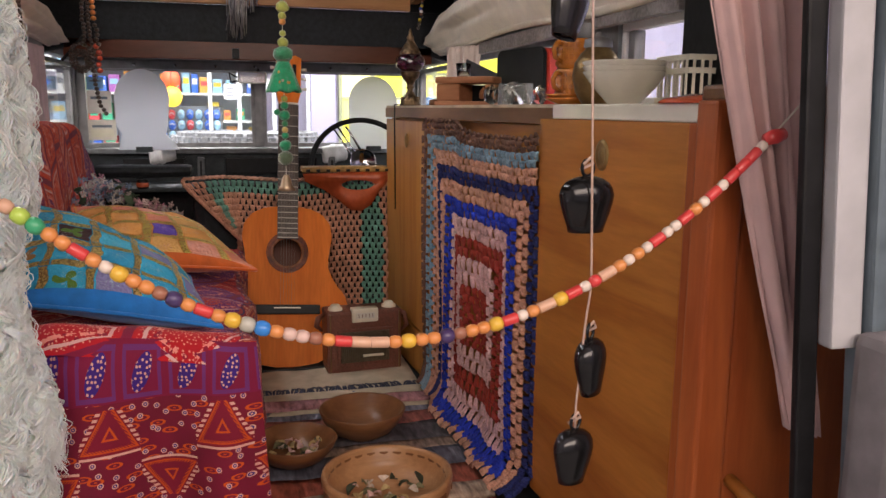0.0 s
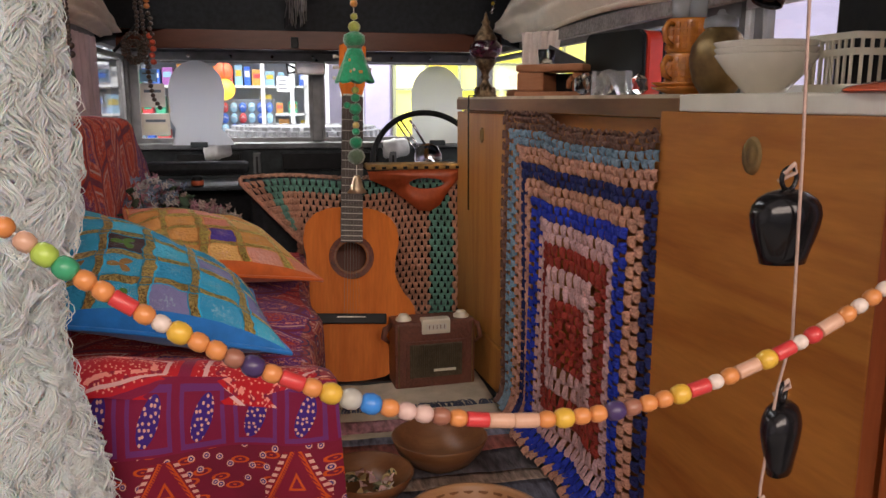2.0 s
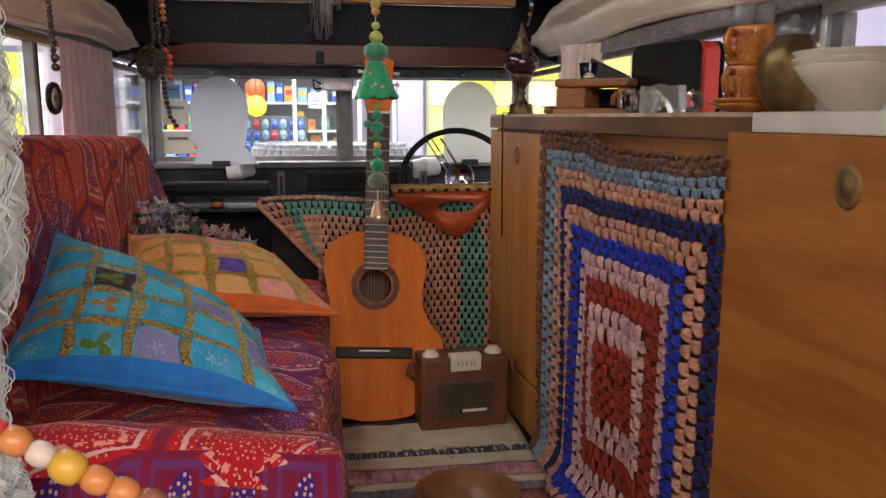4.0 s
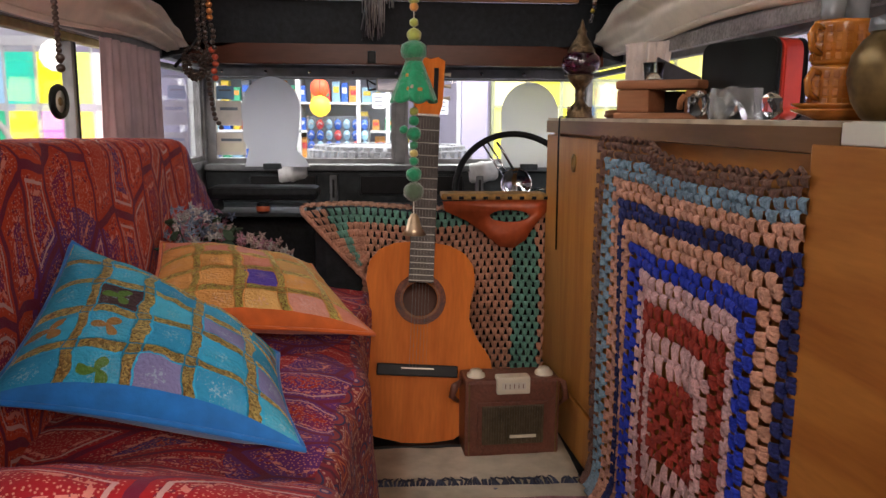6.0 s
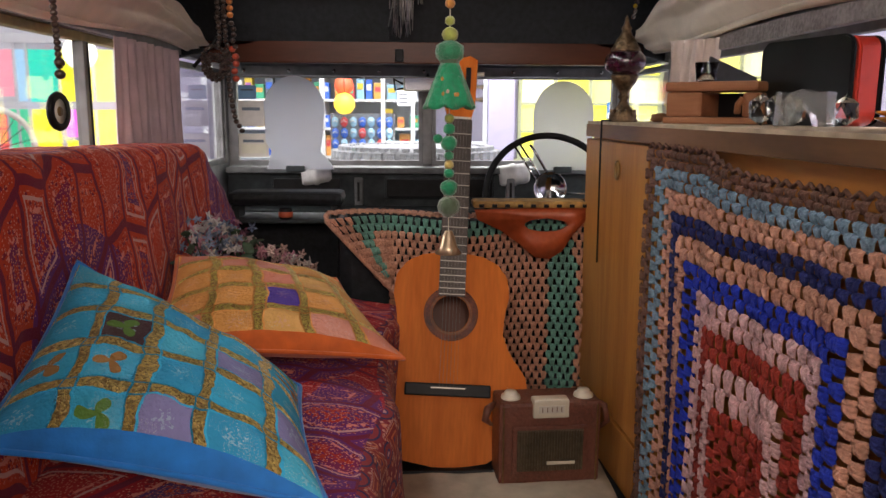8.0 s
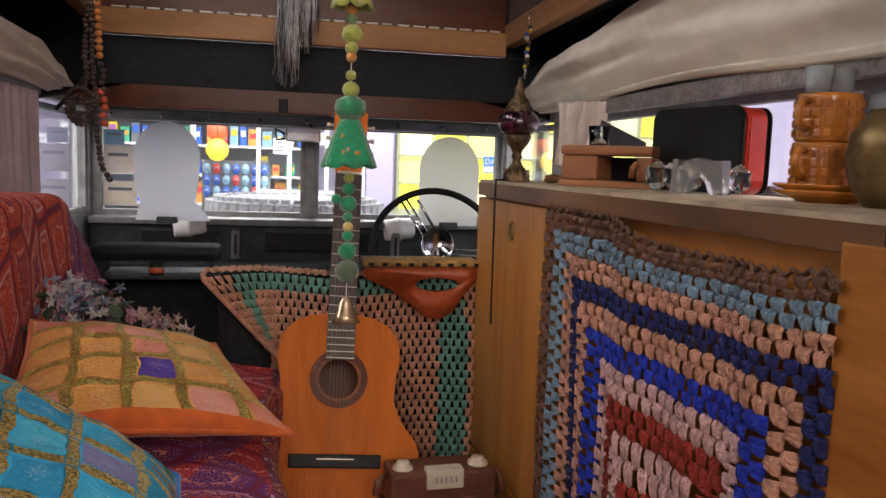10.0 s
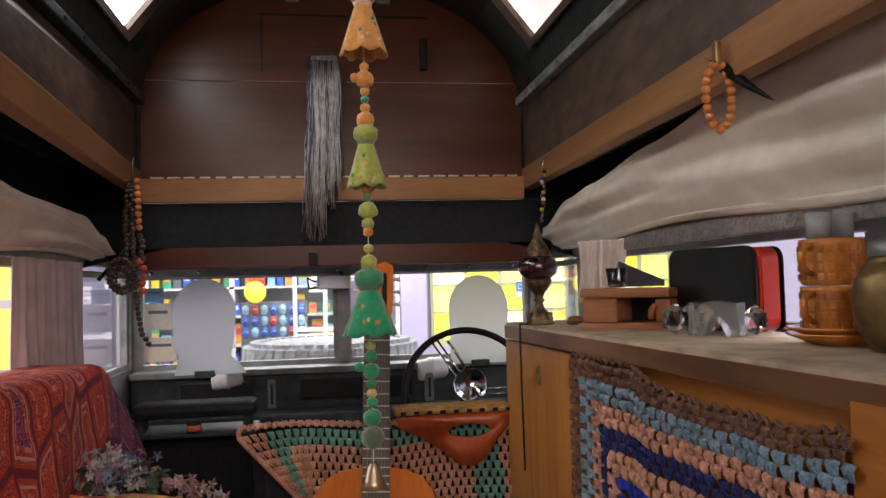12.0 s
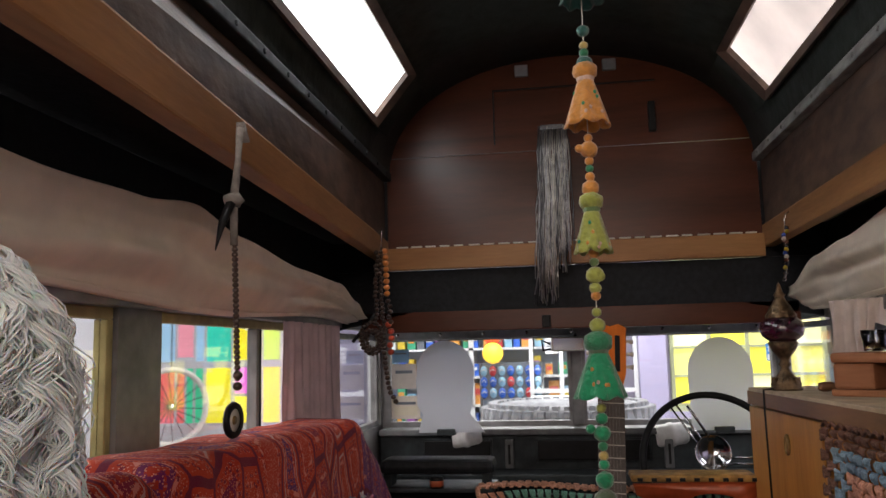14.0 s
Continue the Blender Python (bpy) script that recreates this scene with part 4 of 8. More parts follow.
def back_surface(u, v):
    """Over the top of the back cushion and down to the seat."""
    y = 1.72 + u * 1.62
    w = v * 0.56
    sag = 0.006 * noise.noise(Vector((y * 6, w * 5, 8))) + 0.004 * noise.noise(Vector((y * 17, w * 17, 2)))
    end = max(0.0, (y - 2.92) / 0.42)
    drop = 0.29 * end ** 1.15
    gap = 0.018 * math.exp(-((y - 1.985) / 0.02) ** 2)
    if w < 0.12:
        x, z = -0.60 + w * 1.05, 1.335 - 0.10 * max(0, 0.03 - w)
    elif w < 0.17:
        a = (w - 0.12) / 0.05 * math.pi / 2
        x, z = -0.474 + 0.035 * math.sin(a), 1.335 - 0.035 * (1 - math.cos(a))
    else:
        k = w - 0.17
        x, z = -0.439 + 0.06 * k + 0.012 * math.sin(y * 11) * k * 3, 1.30 - k
    tilt = -0.037 * u
    return Vector((x + sag, y, max(z - drop + tilt - gap * 1.2 + sag, 0.93) - FLOOR))


bm = bmesh.new()
cloth(bm, back_surface, 110, 36, 1.62, 0.56)
part("throw", bm, SOFA_BACK, back)
part("cushion", boxed(-0.60, -0.47, 1.75, 2.84, 0.33, 0.66, bev=0.03), REDWOOD, back)


def quad_cushion(name, A, D, B, C, puff, face_mat, back_mat, label, up=Vector((0, 0, 1))):
    """A cushion between four corners: A far back, D far front, B near front, C near back."""
    A, D, B, C = (Vector(q) for q in (A, D, B, C))
    nrm = ((B - A).cross(D - C)).normalized()
    if nrm.dot(up) < 0:
        nrm = -nrm
    ctr = (A + B + C + D) / 4
    ob = thing(name, ctr, label, "cushion")

    def surf(u, v, side):
        p = (A * (1 - u) + D * u) * (1 - v) + (C * (1 - u) + B * u) * v
        pinch = 0.075 * (1 - abs(2 * u - 1) ** 2)
        pinch2 = 0.075 * (1 - abs(2 * v - 1) ** 2)
        q = p.lerp(ctr, 0)
        q = q + ((A * (1 - u) + D * u) - (C * (1 - u) + B * u)) * (-(0.5 - v) * 2) * pinch * 0.5
        q = q + ((A * (1 - v) + C * v) - (D * (1 - v) + B * v)) * (-(0.5 - u) * 2) * pinch2 * 0.5
        h = max(0.0, (1 - abs(2 * u - 1) ** 2.6)) ** 0.62 * max(0.0, (1 - abs(2 * v - 1) ** 2.6)) ** 0.62
        wr = 0.10 * noise.noise(Vector((u * 6, v * 6, puff * 40))) + 0.05 * noise.noise(Vector((u * 15, v * 15, puff * 90)))
        return q + nrm * side * puff * h * (1 + wr) - ctr
    bm = bmesh.new()
    def seam(u):
        return 0.985 - 0.050 * max(0.0, math.sin(math.pi * u)) ** 0.6

    cloth(bm, lambda u, v: surf(0.012 + u * 0.976, 0.012 + v * (seam(0.012 + u * 0.976) - 0.012), 1.0), 44, 44, 1.0, 1.0)
    part("face", bm, face_mat, ob)
    bm = bmesh.new()
    cloth(bm, lambda u, v: surf(u, seam(u) + v * (1 - seam(u)), 1.0), 44, 6, 1.0, 1.0)
    cloth(bm, lambda u, v: surf(u, v * 0.0125, 1.0), 44, 2, 1.0, 1.0)
    cloth(bm, lambda u, v: surf(u * 0.0125, v, 1.0), 2, 44, 1.0, 1.0)
    cloth(bm, lambda u, v: surf(0.9875 + u * 0.0125, v, 1.0), 2, 44, 1.0, 1.0)
    part("border", bm, back_mat, ob)
    bm = bmesh.new()
    cloth(bm, lambda u, v: surf(u, v, -0.80), 30, 30, 1.0, 1.0)
    part("underside", bm, back_mat, ob)
    rim = []
    for k in range(4):
        for i in range(24):
            t = i / 24
            u, v = ((t, 0), (1, t), (1 - t, 1), (0, 1 - t))[k]
            rim.append(surf(u, v, 0))
    bm = bmesh.new()
    tube(bm, rim, 0.004, 6, True)
    part("piping", bm, back_mat, ob, "", True)
    return ob


quad_cushion("blue_cushion", (-0.430, 2.185, 1.172), (-0.113, 2.10, 1.018), (-0.047, 1.845, 0.980), (-0.418, 1.868, 1.036), 0.066, BLUEPATCH, BLUECLOTH, "turquoise patchwork cushion with gold sequin strips and blue underside")
quad_cushion("orange_cushion", (-0.41, 2.57, 1.110), (-0.12, 2.66, 1.045), (0.022, 2.35, 0.976), (-0.37, 2.25, 1.020), 0.056, ORANGEPATCH, ORANGECLOTH, "orange patchwork cushion with gold embroidery and orange underside")

# ---- crocheted blankets ----
def stitch_cluster(bm, o, ru, rv, rn, s, rnd, along=None, deep=None):
    """A shell of three fat stitches gathered at its foot; along and deep are its width and row height."""
    sa, sd = along or s, deep or s
    for k in (-1, 0, 1):
        foot = o + rv * (-0.66 * sd) + ru * (k * 0.11 * sa) + rn * 0.0005
        head = o + rv * (0.50 * sd) + ru * (k * 0.25 * sa) + rn * (0.002 + 0.001 * rnd)
        lo = foot.lerp(head, 0.30) + rn * 0.0028
        hi = foot.lerp(head, 0.75) + rn * 0.0036
        w = ru * (0.162 * sa)
        ring = []
        for p, ww, d in ((foot, 0.60, 0.0012), (lo, 0.85, 0.0022), (hi, 1.0, 0.0024), (head, 0.80, 0.0014)):
            ring.append([bm.verts.new(p - w * ww), bm.verts.new(p - w * (0.5 * ww) + rn * d), bm.verts.new(p + w * (0.5 * ww) + rn * d), bm.verts.new(p + w * ww), bm.verts.new(p - rn * d)])
        for a, b in zip(ring, ring[1:]):
            for i in range(5):
                j = (i + 1) % 5
                bm.faces.new((a[i], a[j], b[j], b[i]))
        bm.faces.new(ring[0][::-1]), bm.faces.new(ring[-1])


hang = thing("crochet_curtain", (0, 0, 0), "crocheted granny-square blanket hung as a cabinet curtain", "blanket")
HUNG_LEFT = [(0, 2.470), (2, 2.436), (4, 2.402), (6, 2.366), (8, 2.332), (10, 2.296), (12, 2.247), (14, 2.206), (16, 2.184), (18, 2.160), (22, 2.094)]
HUNG_RIGHT = [(0, 1.690), (2, 1.722), (4, 1.754), (6, 1.787), (8, 1.822), (10, 1.860), (12, 1.905), (14, 1.940), (16, 1.985), (18, 2.026), (22, 2.090)]
HUNG_TOP = [(0, 1.300), (2, 1.277), (4, 1.248), (6, 1.217), (8, 1.187), (10, 1.150), (12, 1.115), (14, 1.072), (16, 1.028), (18, 0.965), (22, 0.890)]
HUNG_FOOT = [(0, 0.420), (4, 0.465), (6, 0.505), (8, 0.550), (10, 0.600), (12, 0.655), (14, 0.715), (16, 0.770), (18, 0.826), (22, 0.886)]


def step_between(table, r):
    for (a, p), (b, q) in zip(table, table[1:]):
        if r <= b:
            return p + (q - p) * (r - a) / (b - a)
    return table[-1][1]


def ease(t):
    t = min(1.0, max(0.0, t))
    return t * t * (3 - 2 * t)


def hang_surface(y, level):
    """y along the cabinet, level the height in the cloth; the foot bends out on to the floor, the hem rises at both ends."""
    near_hem = math.exp(-max(0.0, 1.300 - level) / 0.06)
    z = level + near_hem * (0.027 * ease((y - 2.10) / 0.17) + 0.014 * ease((1.88 - y) / 0.12) - 0.006)
    t = (2.53 - y) / 0.75
    hangs = min(1.0, 0.2 + (1.30 - level) * 1.8)
    fold = 0.007 * math.sin(t * 15 + 0.6 + (1.3 - level) * 1.5) * hangs + 0.004 * math.sin(t * 33 + level * 4)
    out = 0.0
    if level < 0.68:
        d = 0.68 - level
        out = 0.45 * d * (0.35 + 0.65 * ease((2.42 - y) / 0.25))
        z = 0.68 - 0.062 * (1 - math.exp(-d / 0.062)) + 0.006 * math.sin(y * 60) * min(1, d * 9)
    spread = 0.10 * max(0.0, 0.80 - level) * (y - 2.09)
    return Vector((row_x(y) - 0.018 - fold - out, y + spread, z))


RING = [(Y_BROWN, 2), (Y_LBLUE, 2), (Y_PEACH, 2), (Y_NAVY, 2), (Y_PEACH, 2), (Y_ROYAL, 2), (Y_PINK, 2), (Y_RED, 2), (Y_PINK, 2), (Y_RED, 4)]
ring_no = 0
rng = random.Random(5)


def shell(bm, y, b, out, along, deep):
    """One shell on the hanging cloth, its head turned to the outer side of its row."""
    y += rng.uniform(-0.0015, 0.0015)
    b += rng.uniform(-0.0012, 0.0012)
    if b < 0.565 or y < 1.79:
        return
    o = hang_surface(y, b)
    eu = (hang_surface(y + 0.004, b) - hang_surface(y - 0.004, b)).normalized()
    ev = (hang_surface(y, b + 0.004) - hang_surface(y, b - 0.004)).normalized()
    nn = eu.cross(ev).normalized()
    if nn.x > 0:
        nn = -nn
    rv = (eu * out[0] + ev * out[1]).normalized()
    ru = rv.cross(nn).normalized()
    stitch_cluster(bm, o, ru, rv, nn, 0.02, rng.uniform(-1, 1), along, deep)


for colour, rows in RING:
    bm = bmesh.new()
    for _ in range(rows):
        r = ring_no + 0.5
        ring_no += 1
        yl, yr = step_between(HUNG_LEFT, r), step_between(HUNG_RIGHT, r)
        zt, zb = step_between(HUNG_TOP, r), step_between(HUNG_FOOT, r)
        rise = step_between(HUNG_TOP, r - 0.5) - step_between(HUNG_TOP, r + 0.5)
        fall = step_between(HUNG_FOOT, r + 0.5) - step_between(HUNG_FOOT, r - 0.5)
        half = 0.5 * (ring_no % 2)
        for k in range(60):
            y = 1.50 + (k + half) * 0.0235
            if not yr - 0.006 <= y <= yl + 0.006:
                continue
            shell(bm, y, zt, (0, 1), 0.0268, rise * 1.04)
            shell(bm, y, zb, (0, -1), 0.0268, fall * 1.04)
        dl = abs(step_between(HUNG_LEFT, r + 0.5) - step_between(HUNG_LEFT, r - 0.5))
        dr_ = abs(step_between(HUNG_RIGHT, r + 0.5) - step_between(HUNG_RIGHT, r - 0.5))
        for k in range(60):
            b = 0.42 + (k + half) * 0.0245
            if not zb - 0.004 <= b <= zt + 0.004:
                continue
            shell(bm, yl, b, (1, 0), 0.0272, dl * 1.04)
            shell(bm, yr, b, (-1, 0), 0.0272, dr_ * 1.04)
    part("crochet_ring", bm, colour, hang, "", True)["kind"] = "stuff"
bm = bmesh.new()
for i in range(0, 32):
    y = 2.470 - i * 0.0209
    tube(bm, [hang_surface(y, 1.300), hang_surface(y - 0.010, 1.308), hang_surface(y - 0.0209, 1.300)], 0.0032, 5)
part("hem", bm, Y_BROWN, hang, "taupe chain-stitch hem", True)["kind"] = "stuff"

# ---- guitar against the seat ----
SPRUCE = wood("amber_spruce", (0.69, 0.192, 0.028), (0.54, 0.130, 0.015), "Z", 0.5, 0.0, 14.0, 0.03)
SPRUCE.node_tree.nodes["Principled BSDF"].inputs["Specular IOR Level"].default_value = 0.12
GSIDE = wood("mahogany_side", (0.13, 0.035, 0.014), (0.07, 0.016, 0.007), "Z", 0.5, 0.1)
FRETB = mat("dark_fingerboard", (0.055, 0.038, 0.03), 0.45, 0, 0.3, 80, 0.1)
FRETWIRE = mat("pale_fret_wire", (0.40, 0.37, 0.31), 0.35, 0.6, 0.1, 40, 0.0)
STRING = mat("nylon_string", (0.22, 0.20, 0.17), 0.35, 0.3, 0.05, 30, 0.0)
guitar = thing("guitar", (0.103, 2.69, FLOOR + 0.020), "amber classical guitar leaning against the covered seat", "guitar")
guitar.rotation_euler = (radians(-20.5), radians(3.2), 0)


def g_half(z):
    """Half width of the body at a height above its foot."""
    pts = [(0.0, 0.03), (0.012, 0.092), (0.04, 0.143), (0.09, 0.177), (0.14, 0.186), (0.20, 0.172), (0.255, 0.134), (0.29, 0.119), (0.33, 0.121), (0.38, 0.131), (0.42, 0.126), (0.45, 0.105), (0.468, 0.07), (0.474, 0.03)]
    for (a, ra), (b, rb) in zip(pts, pts[1:]):
        if a <= z <= b:
            t = (z - a) / (b - a)
            t = t * t * (3 - 2 * t) * 0.5 + t * 0.5
            return ra + (rb - ra) * t
    return 0.03


zs = [0.474 * (1 - math.cos(math.pi * i / 40)) / 2 for i in range(41)]
HOLE_Z, HOLE_R = 0.335, 0.0415


def outline():
    return [(g_half(z), z) for z in zs] + [(-g_half(z), z) for z in zs[::-1]]


bm = bmesh.new()
# soundboard with a real hole: ring of points on the hole joined out to the outline
nh = 82
ol = outline()
ctr = Vector((0, HOLE_Z))


def ang(p):
    return math.atan2(p[1] - HOLE_Z, p[0])


ol = sorted(ol, key=ang)
outer = [bm.verts.new((x, 0.0, z)) for x, z in ol]
inner = [bm.verts.new((HOLE_R * math.cos(ang(p)), 0.0, HOLE_Z + HOLE_R * math.sin(ang(p)))) for p in ol]
for i in range(len(ol)):
    j = (i + 1) % len(ol)
    if (outer[i].co - outer[j].co).length > 1e-6:
        bm.faces.new((outer[i], outer[j], inner[j], inner[i]))
bmesh.ops.remove_doubles(bm, verts=bm.verts[:], dist=1e-5)
bmesh.ops.recalc_face_normals(bm, faces=bm.faces[:])
bmesh.ops.solidify(bm, geom=bm.faces[:], thickness=0.003)
part("soundboard", bm, SPRUCE, guitar, "amber spruce top")
bm = bmesh.new()
ol = outline()
va = [bm.verts.new((x * 0.997, 0.0035, z)) for x, z in ol]
vb = [bm.verts.new((x * 0.985, 0.088, z * 0.995)) for x, z in ol]
for i in range(len(ol)):
    j = (i + 1) % len(ol)
    bm.faces.new((va[i], va[j], vb[j], vb[i]))
bm.faces.new(vb)
bmesh.ops.remove_doubles(bm, verts=bm.verts[:], dist=1e-5)
part("sides_and_back", bm, GSIDE, guitar, "dark mahogany")
for k, (r0, r1, c) in enumerate(((0.0425, 0.047, (0.36, 0.13, 0.05)), (0.0475, 0.058, (0.26, 0.060, 0.020)), (0.0585, 0.061, (0.15, 0.035, 0.014)))):
    bm = bmesh.new()
    a = [bm.verts.new((r0 * math.cos(t), -0.0034, HOLE_Z + r0 * math.sin(t))) for t in [i * math.pi / 24 for i in range(48)]]
    b = [bm.verts.new((r1 * math.cos(t), -0.0034, HOLE_Z + r1 * math.sin(t))) for t in [i * math.pi / 24 for i in range(48)]]
    for i in range(48):
        j = (i + 1) % 48
        bm.faces.new((a[i], a[j], b[j], b[i]))
    bmesh.ops.solidify(bm, geom=bm.faces[:], thickness=0.0006)
    part("rosette_ring", bm, mat("rosette_%d" % k, c, 0.4, 0, 0.4, 400, 0.05), guitar)
bridge = part("bridge", boxed(-0.095, 0.095, -0.012, -0.003, 0.152, 0.180, bev=0.003), BLACKPAINT, guitar, "black wooden bridge")
part("saddle", boxed(-0.038, 0.038, -0.0150, -0.012, 0.169, 0.1715), FRETWIRE, bridge)
part("neck", boxed(-0.027, 0.027, -0.001, 0.02, 0.474, 0.79, bev=0.006), GSIDE, guitar)
fb = part("fingerboard", boxed(-0.030, 0.030, -0.010, -0.0036, 0.374, 0.792, bev=0.001), FRETB, guitar, "dark fingerboard")
for i in range(1, 20):
    z = 0.792 - 0.64 * (1 - 2 ** (-i / 12))
    if z > 0.378:
        part("fret", boxed(-0.029, 0.029, -0.0112, -0.0100, z - 0.0010, z + 0.0010), FRETWIRE, fb)
part("nut", boxed(-0.026, 0.026, -0.013, -0.004, 0.792, 0.797), CREAM, guitar)
bm = bmesh.new()
pts = [(-0.027, 0.797), (0.027, 0.797), (0.036, 0.83), (0.038, 0.945), (0.020, 0.955), (0.0, 0.948), (-0.020, 0.955), (-0.038, 0.945), (-0.036, 0.83)]
poly_slab(bm, pts, -0.002, 0.016)
head = part("headstock", bm, SPRUCE, guitar, "amber headstock")
for sx in (-1, 1):
    part("slot", boxed(sx * 0.017 - 0.006, sx * 0.017 + 0.006, -0.0035, -0.0015, 0.835, 0.925, bev=0.0008), BLACKPAINT, head)
    for k in range(3):
        bm = bmesh.new()
        tube(bm, [(sx * 0.036, 0.008, 0.85 + k * 0.032), (sx * 0.055, 0.008, 0.85 + k * 0.032)], [0.003, 0.006], 8)
        part("tuning_peg", bm, CREAM, head, "", True)
for i in range(6):
    x = (i - 2.5) * 0.0078
    bm = bmesh.new()
    tube(bm, [(x, -0.0165, 0.17), (x * 0.9, -0.0135, 0.797)], 0.00022 + 0.00008 * (5 - i) / 2, 4)
    part("string", bm, STRING, guitar)

# Black board added to fill the dark gap beneath the guitar.
underboard = thing("under_guitar_board", (0.10, 2.76, FLOOR), "low black board added under the guitar", "board")
part("board", boxed(-0.14, 0.16, -0.085, 0.16, 0.006, 0.020, bev=0.004), BLACKPAINT, underboard)

# ---- valve radio ----
LEATHER = mat("brown_leatherette", (0.155, 0.052, 0.030), 0.5, 0, 0.2, 150, 0.35, coat=0.1)
IVORY = mat("ivory_plastic", (0.70, 0.64, 0.50), 0.35, 0, 0.08, 20, 0.03)
GRILLE = mat("dark_gold_grille", (0.11, 0.085, 0.05), 0.5, 0.4, 0.25, 100, 0.2)
radio = thing("portable_radio", (0.318, 2.675, FLOOR + 0.012), "brown leatherette portable valve radio standing on the mat", "radio")
radio.rotation_euler = (0, 0, radians(4))
part("case", boxed(-0.108, 0.108, -0.045, 0.045, 0.0, 0.178, bev=0.008), LEATHER, radio)
part("front_frame", boxed(-0.080, 0.080, -0.049, -0.044, 0.022, 0.128, bev=0.003), LEATHER, radio)
gr = part("speaker_grille", boxed(-0.070, 0.070, -0.051, -0.048, 0.030, 0.120, bev=0.002), GRILLE, radio, "dark gold woven grille")
for i in range(24):
    x = -0.067 + i * 0.0058
    part("grille_bar", boxed(x, x + 0.0028, -0.0535, -0.051, 0.032, 0.118), GRILLE, gr)
part("name_bar", boxed(-0.008, 0.052, -0.0565, -0.0535, 0.046, 0.053, bev=0.001), IVORY, radio, "pale name bar")
dial = part("dial", boxed(-0.038, 0.038, -0.053, -0.02, 0.146, 0.186, bev=0.005), IVORY, radio, "ivory tuning dial")
part("dial_window", boxed(-0.027, 0.027, -0.0545, -0.0525, 0.158, 0.174, bev=0.001), CREAM, dial)
for i in range(5):
    part("dial_mark", boxed(-0.02 + i * 0.01, -0.0185 + i * 0.01, -0.0555, -0.0543, 0.161, 0.171), LEATHER, dial)
for x in (-0.078, 0.078):
    bm = bmesh.new()
    lathe(bm, [(0.0, 0.016), (0.012, 0.015), (0.014, 0.012), (0.014, 0.008), (0.020, 0.006), (0.021, 0.0)], c=(x, -0.01, 0.178), seg=20)
    part("control_knob", bm, IVORY, radio, "", True)
for x in (-0.100, 0.098):
    part("gold_trim", boxed(x, x + 0.003, -0.0475, -0.0445, 0.004, 0.172), BRASS, radio)
bm = bmesh.new()
tube(bm, [(0.108, 0.0, 0.165), (0.125, -0.01, 0.155), (0.132, -0.012, 0.12), (0.118, 0.0, 0.10)], [0.005, 0.007, 0.007, 0.004], 8)
part("handle_strap", bm, LEATHER, radio, "", True)
bm = bmesh.new()
tube(bm, [(-0.108, 0.0, 0.165), (-0.128, -0.02, 0.158), (-0.135, -0.03, 0.14), (-0.118, -0.01, 0.12)], [0.005, 0.009, 0.008, 0.004], 8)
part("handle_strap", bm, LEATHER, radio, "", True)

# ---- seat with the crocheted throw ----
seat = thing("driver_seat", (0.14, 3.02, FLOOR), "black vinyl cab seat under a crocheted throw", "seat")
part("backrest", boxed(-0.29, 0.315, -0.045, 0.05, 0.20, 0.515, bev=0.035), BLACK, seat)
part("cushion", boxed(-0.29, 0.315, 0.05, 0.42, 0.12, 0.28, bev=0.03), BLACK, seat)
throw = thing("crochet_throw", (0, 0, 0), "peach and sea-green crocheted throw over the seat back", "blanket")


def throw_surface(a, b):
    """a across the seat in metres, b over the top and down its rear side."""
    t = a / 0.64
    x = -0.175 + a
    top = 1.128 + 0.006 * math.sin(t * 9)
    left = max(0.0, 0.16 - a) / 0.16
    if b < 0.05:
        y, z = 3.03 - b, top + 0.004
    else:
        k = b - 0.05
        y = 2.965 - 0.012 * math.sin(t * 14 + 1) - 0.02 * min(1, k * 4) - 0.01 * math.sin(k * 8)
        z = top - k
    if b > 0.05:
        x += left * (b - 0.05) * 0.95
    return Vector((x, y, z))


rng = random.Random(9)
strips = collections.defaultdict(bmesh.new)
for j in range(27):
    b = 0.004 + j * 0.0182
    for i in range(34):
        a = 0.006 + (i + (0.5 if j % 2 else 0)) * 0.0188
        if a > 0.63:
            continue
        if a < 0.16 and b > 0.30:
            continue
        ring = min(int(a / 0.0188), int((0.63 - a) / 0.0188), j)
        col = Y_TEAL if (ring in (3, 4) and not (a < 0.16 and b > 0.2)) or (a > 0.50 and j > 3 and ring in (2, 3)) or (0.545 < a < 0.60 and j > 8) else Y_PEACH
        o = throw_surface(a, b)
        eu = (throw_surface(a + 0.004, b) - throw_surface(a - 0.004, b)).normalized()
        ev = (throw_surface(a, max(0, b - 0.004)) - throw_surface(a, b + 0.004)).normalized()
        nn = eu.cross(ev).normalized()
        if nn.y > 0:
            nn = -nn
        stitch_cluster(strips[col.name], o, eu, ev, nn, 0.0200, rng.uniform(-1, 1))
for nm in sorted(strips):
    part("crochet_field", strips[nm], bpy.data.materials[nm], throw, "", True)["kind"] = "stuff"
bm = bmesh.new()
tube(bm, [throw_surface(0.0, 0.03 + 0.27 * i / 20) + Vector((0, -0.004, 0)) for i in range(21)], 0.006, 6)
part("edging", bm, Y_PEACH, throw, "peach crocheted edging", True)

# orange basket with a patterned lid that stands on the seat
TERRA = mat("orange_red_leather", (0.42, 0.085, 0.028), 0.45, 0, 0.15, 60, 0.2, coat=0.2)
TAPE = mat("yellow_brown_braid", (0.42, 0.23, 0.06), 0.7, 0, 0.4, 50, 0.3)
bag = thing("leather_bag", (0.315, 2.955, 1.10), "orange-red leather bag with a cut-out handle and braided top", "bag")
bm = bmesh.new()
n = 44


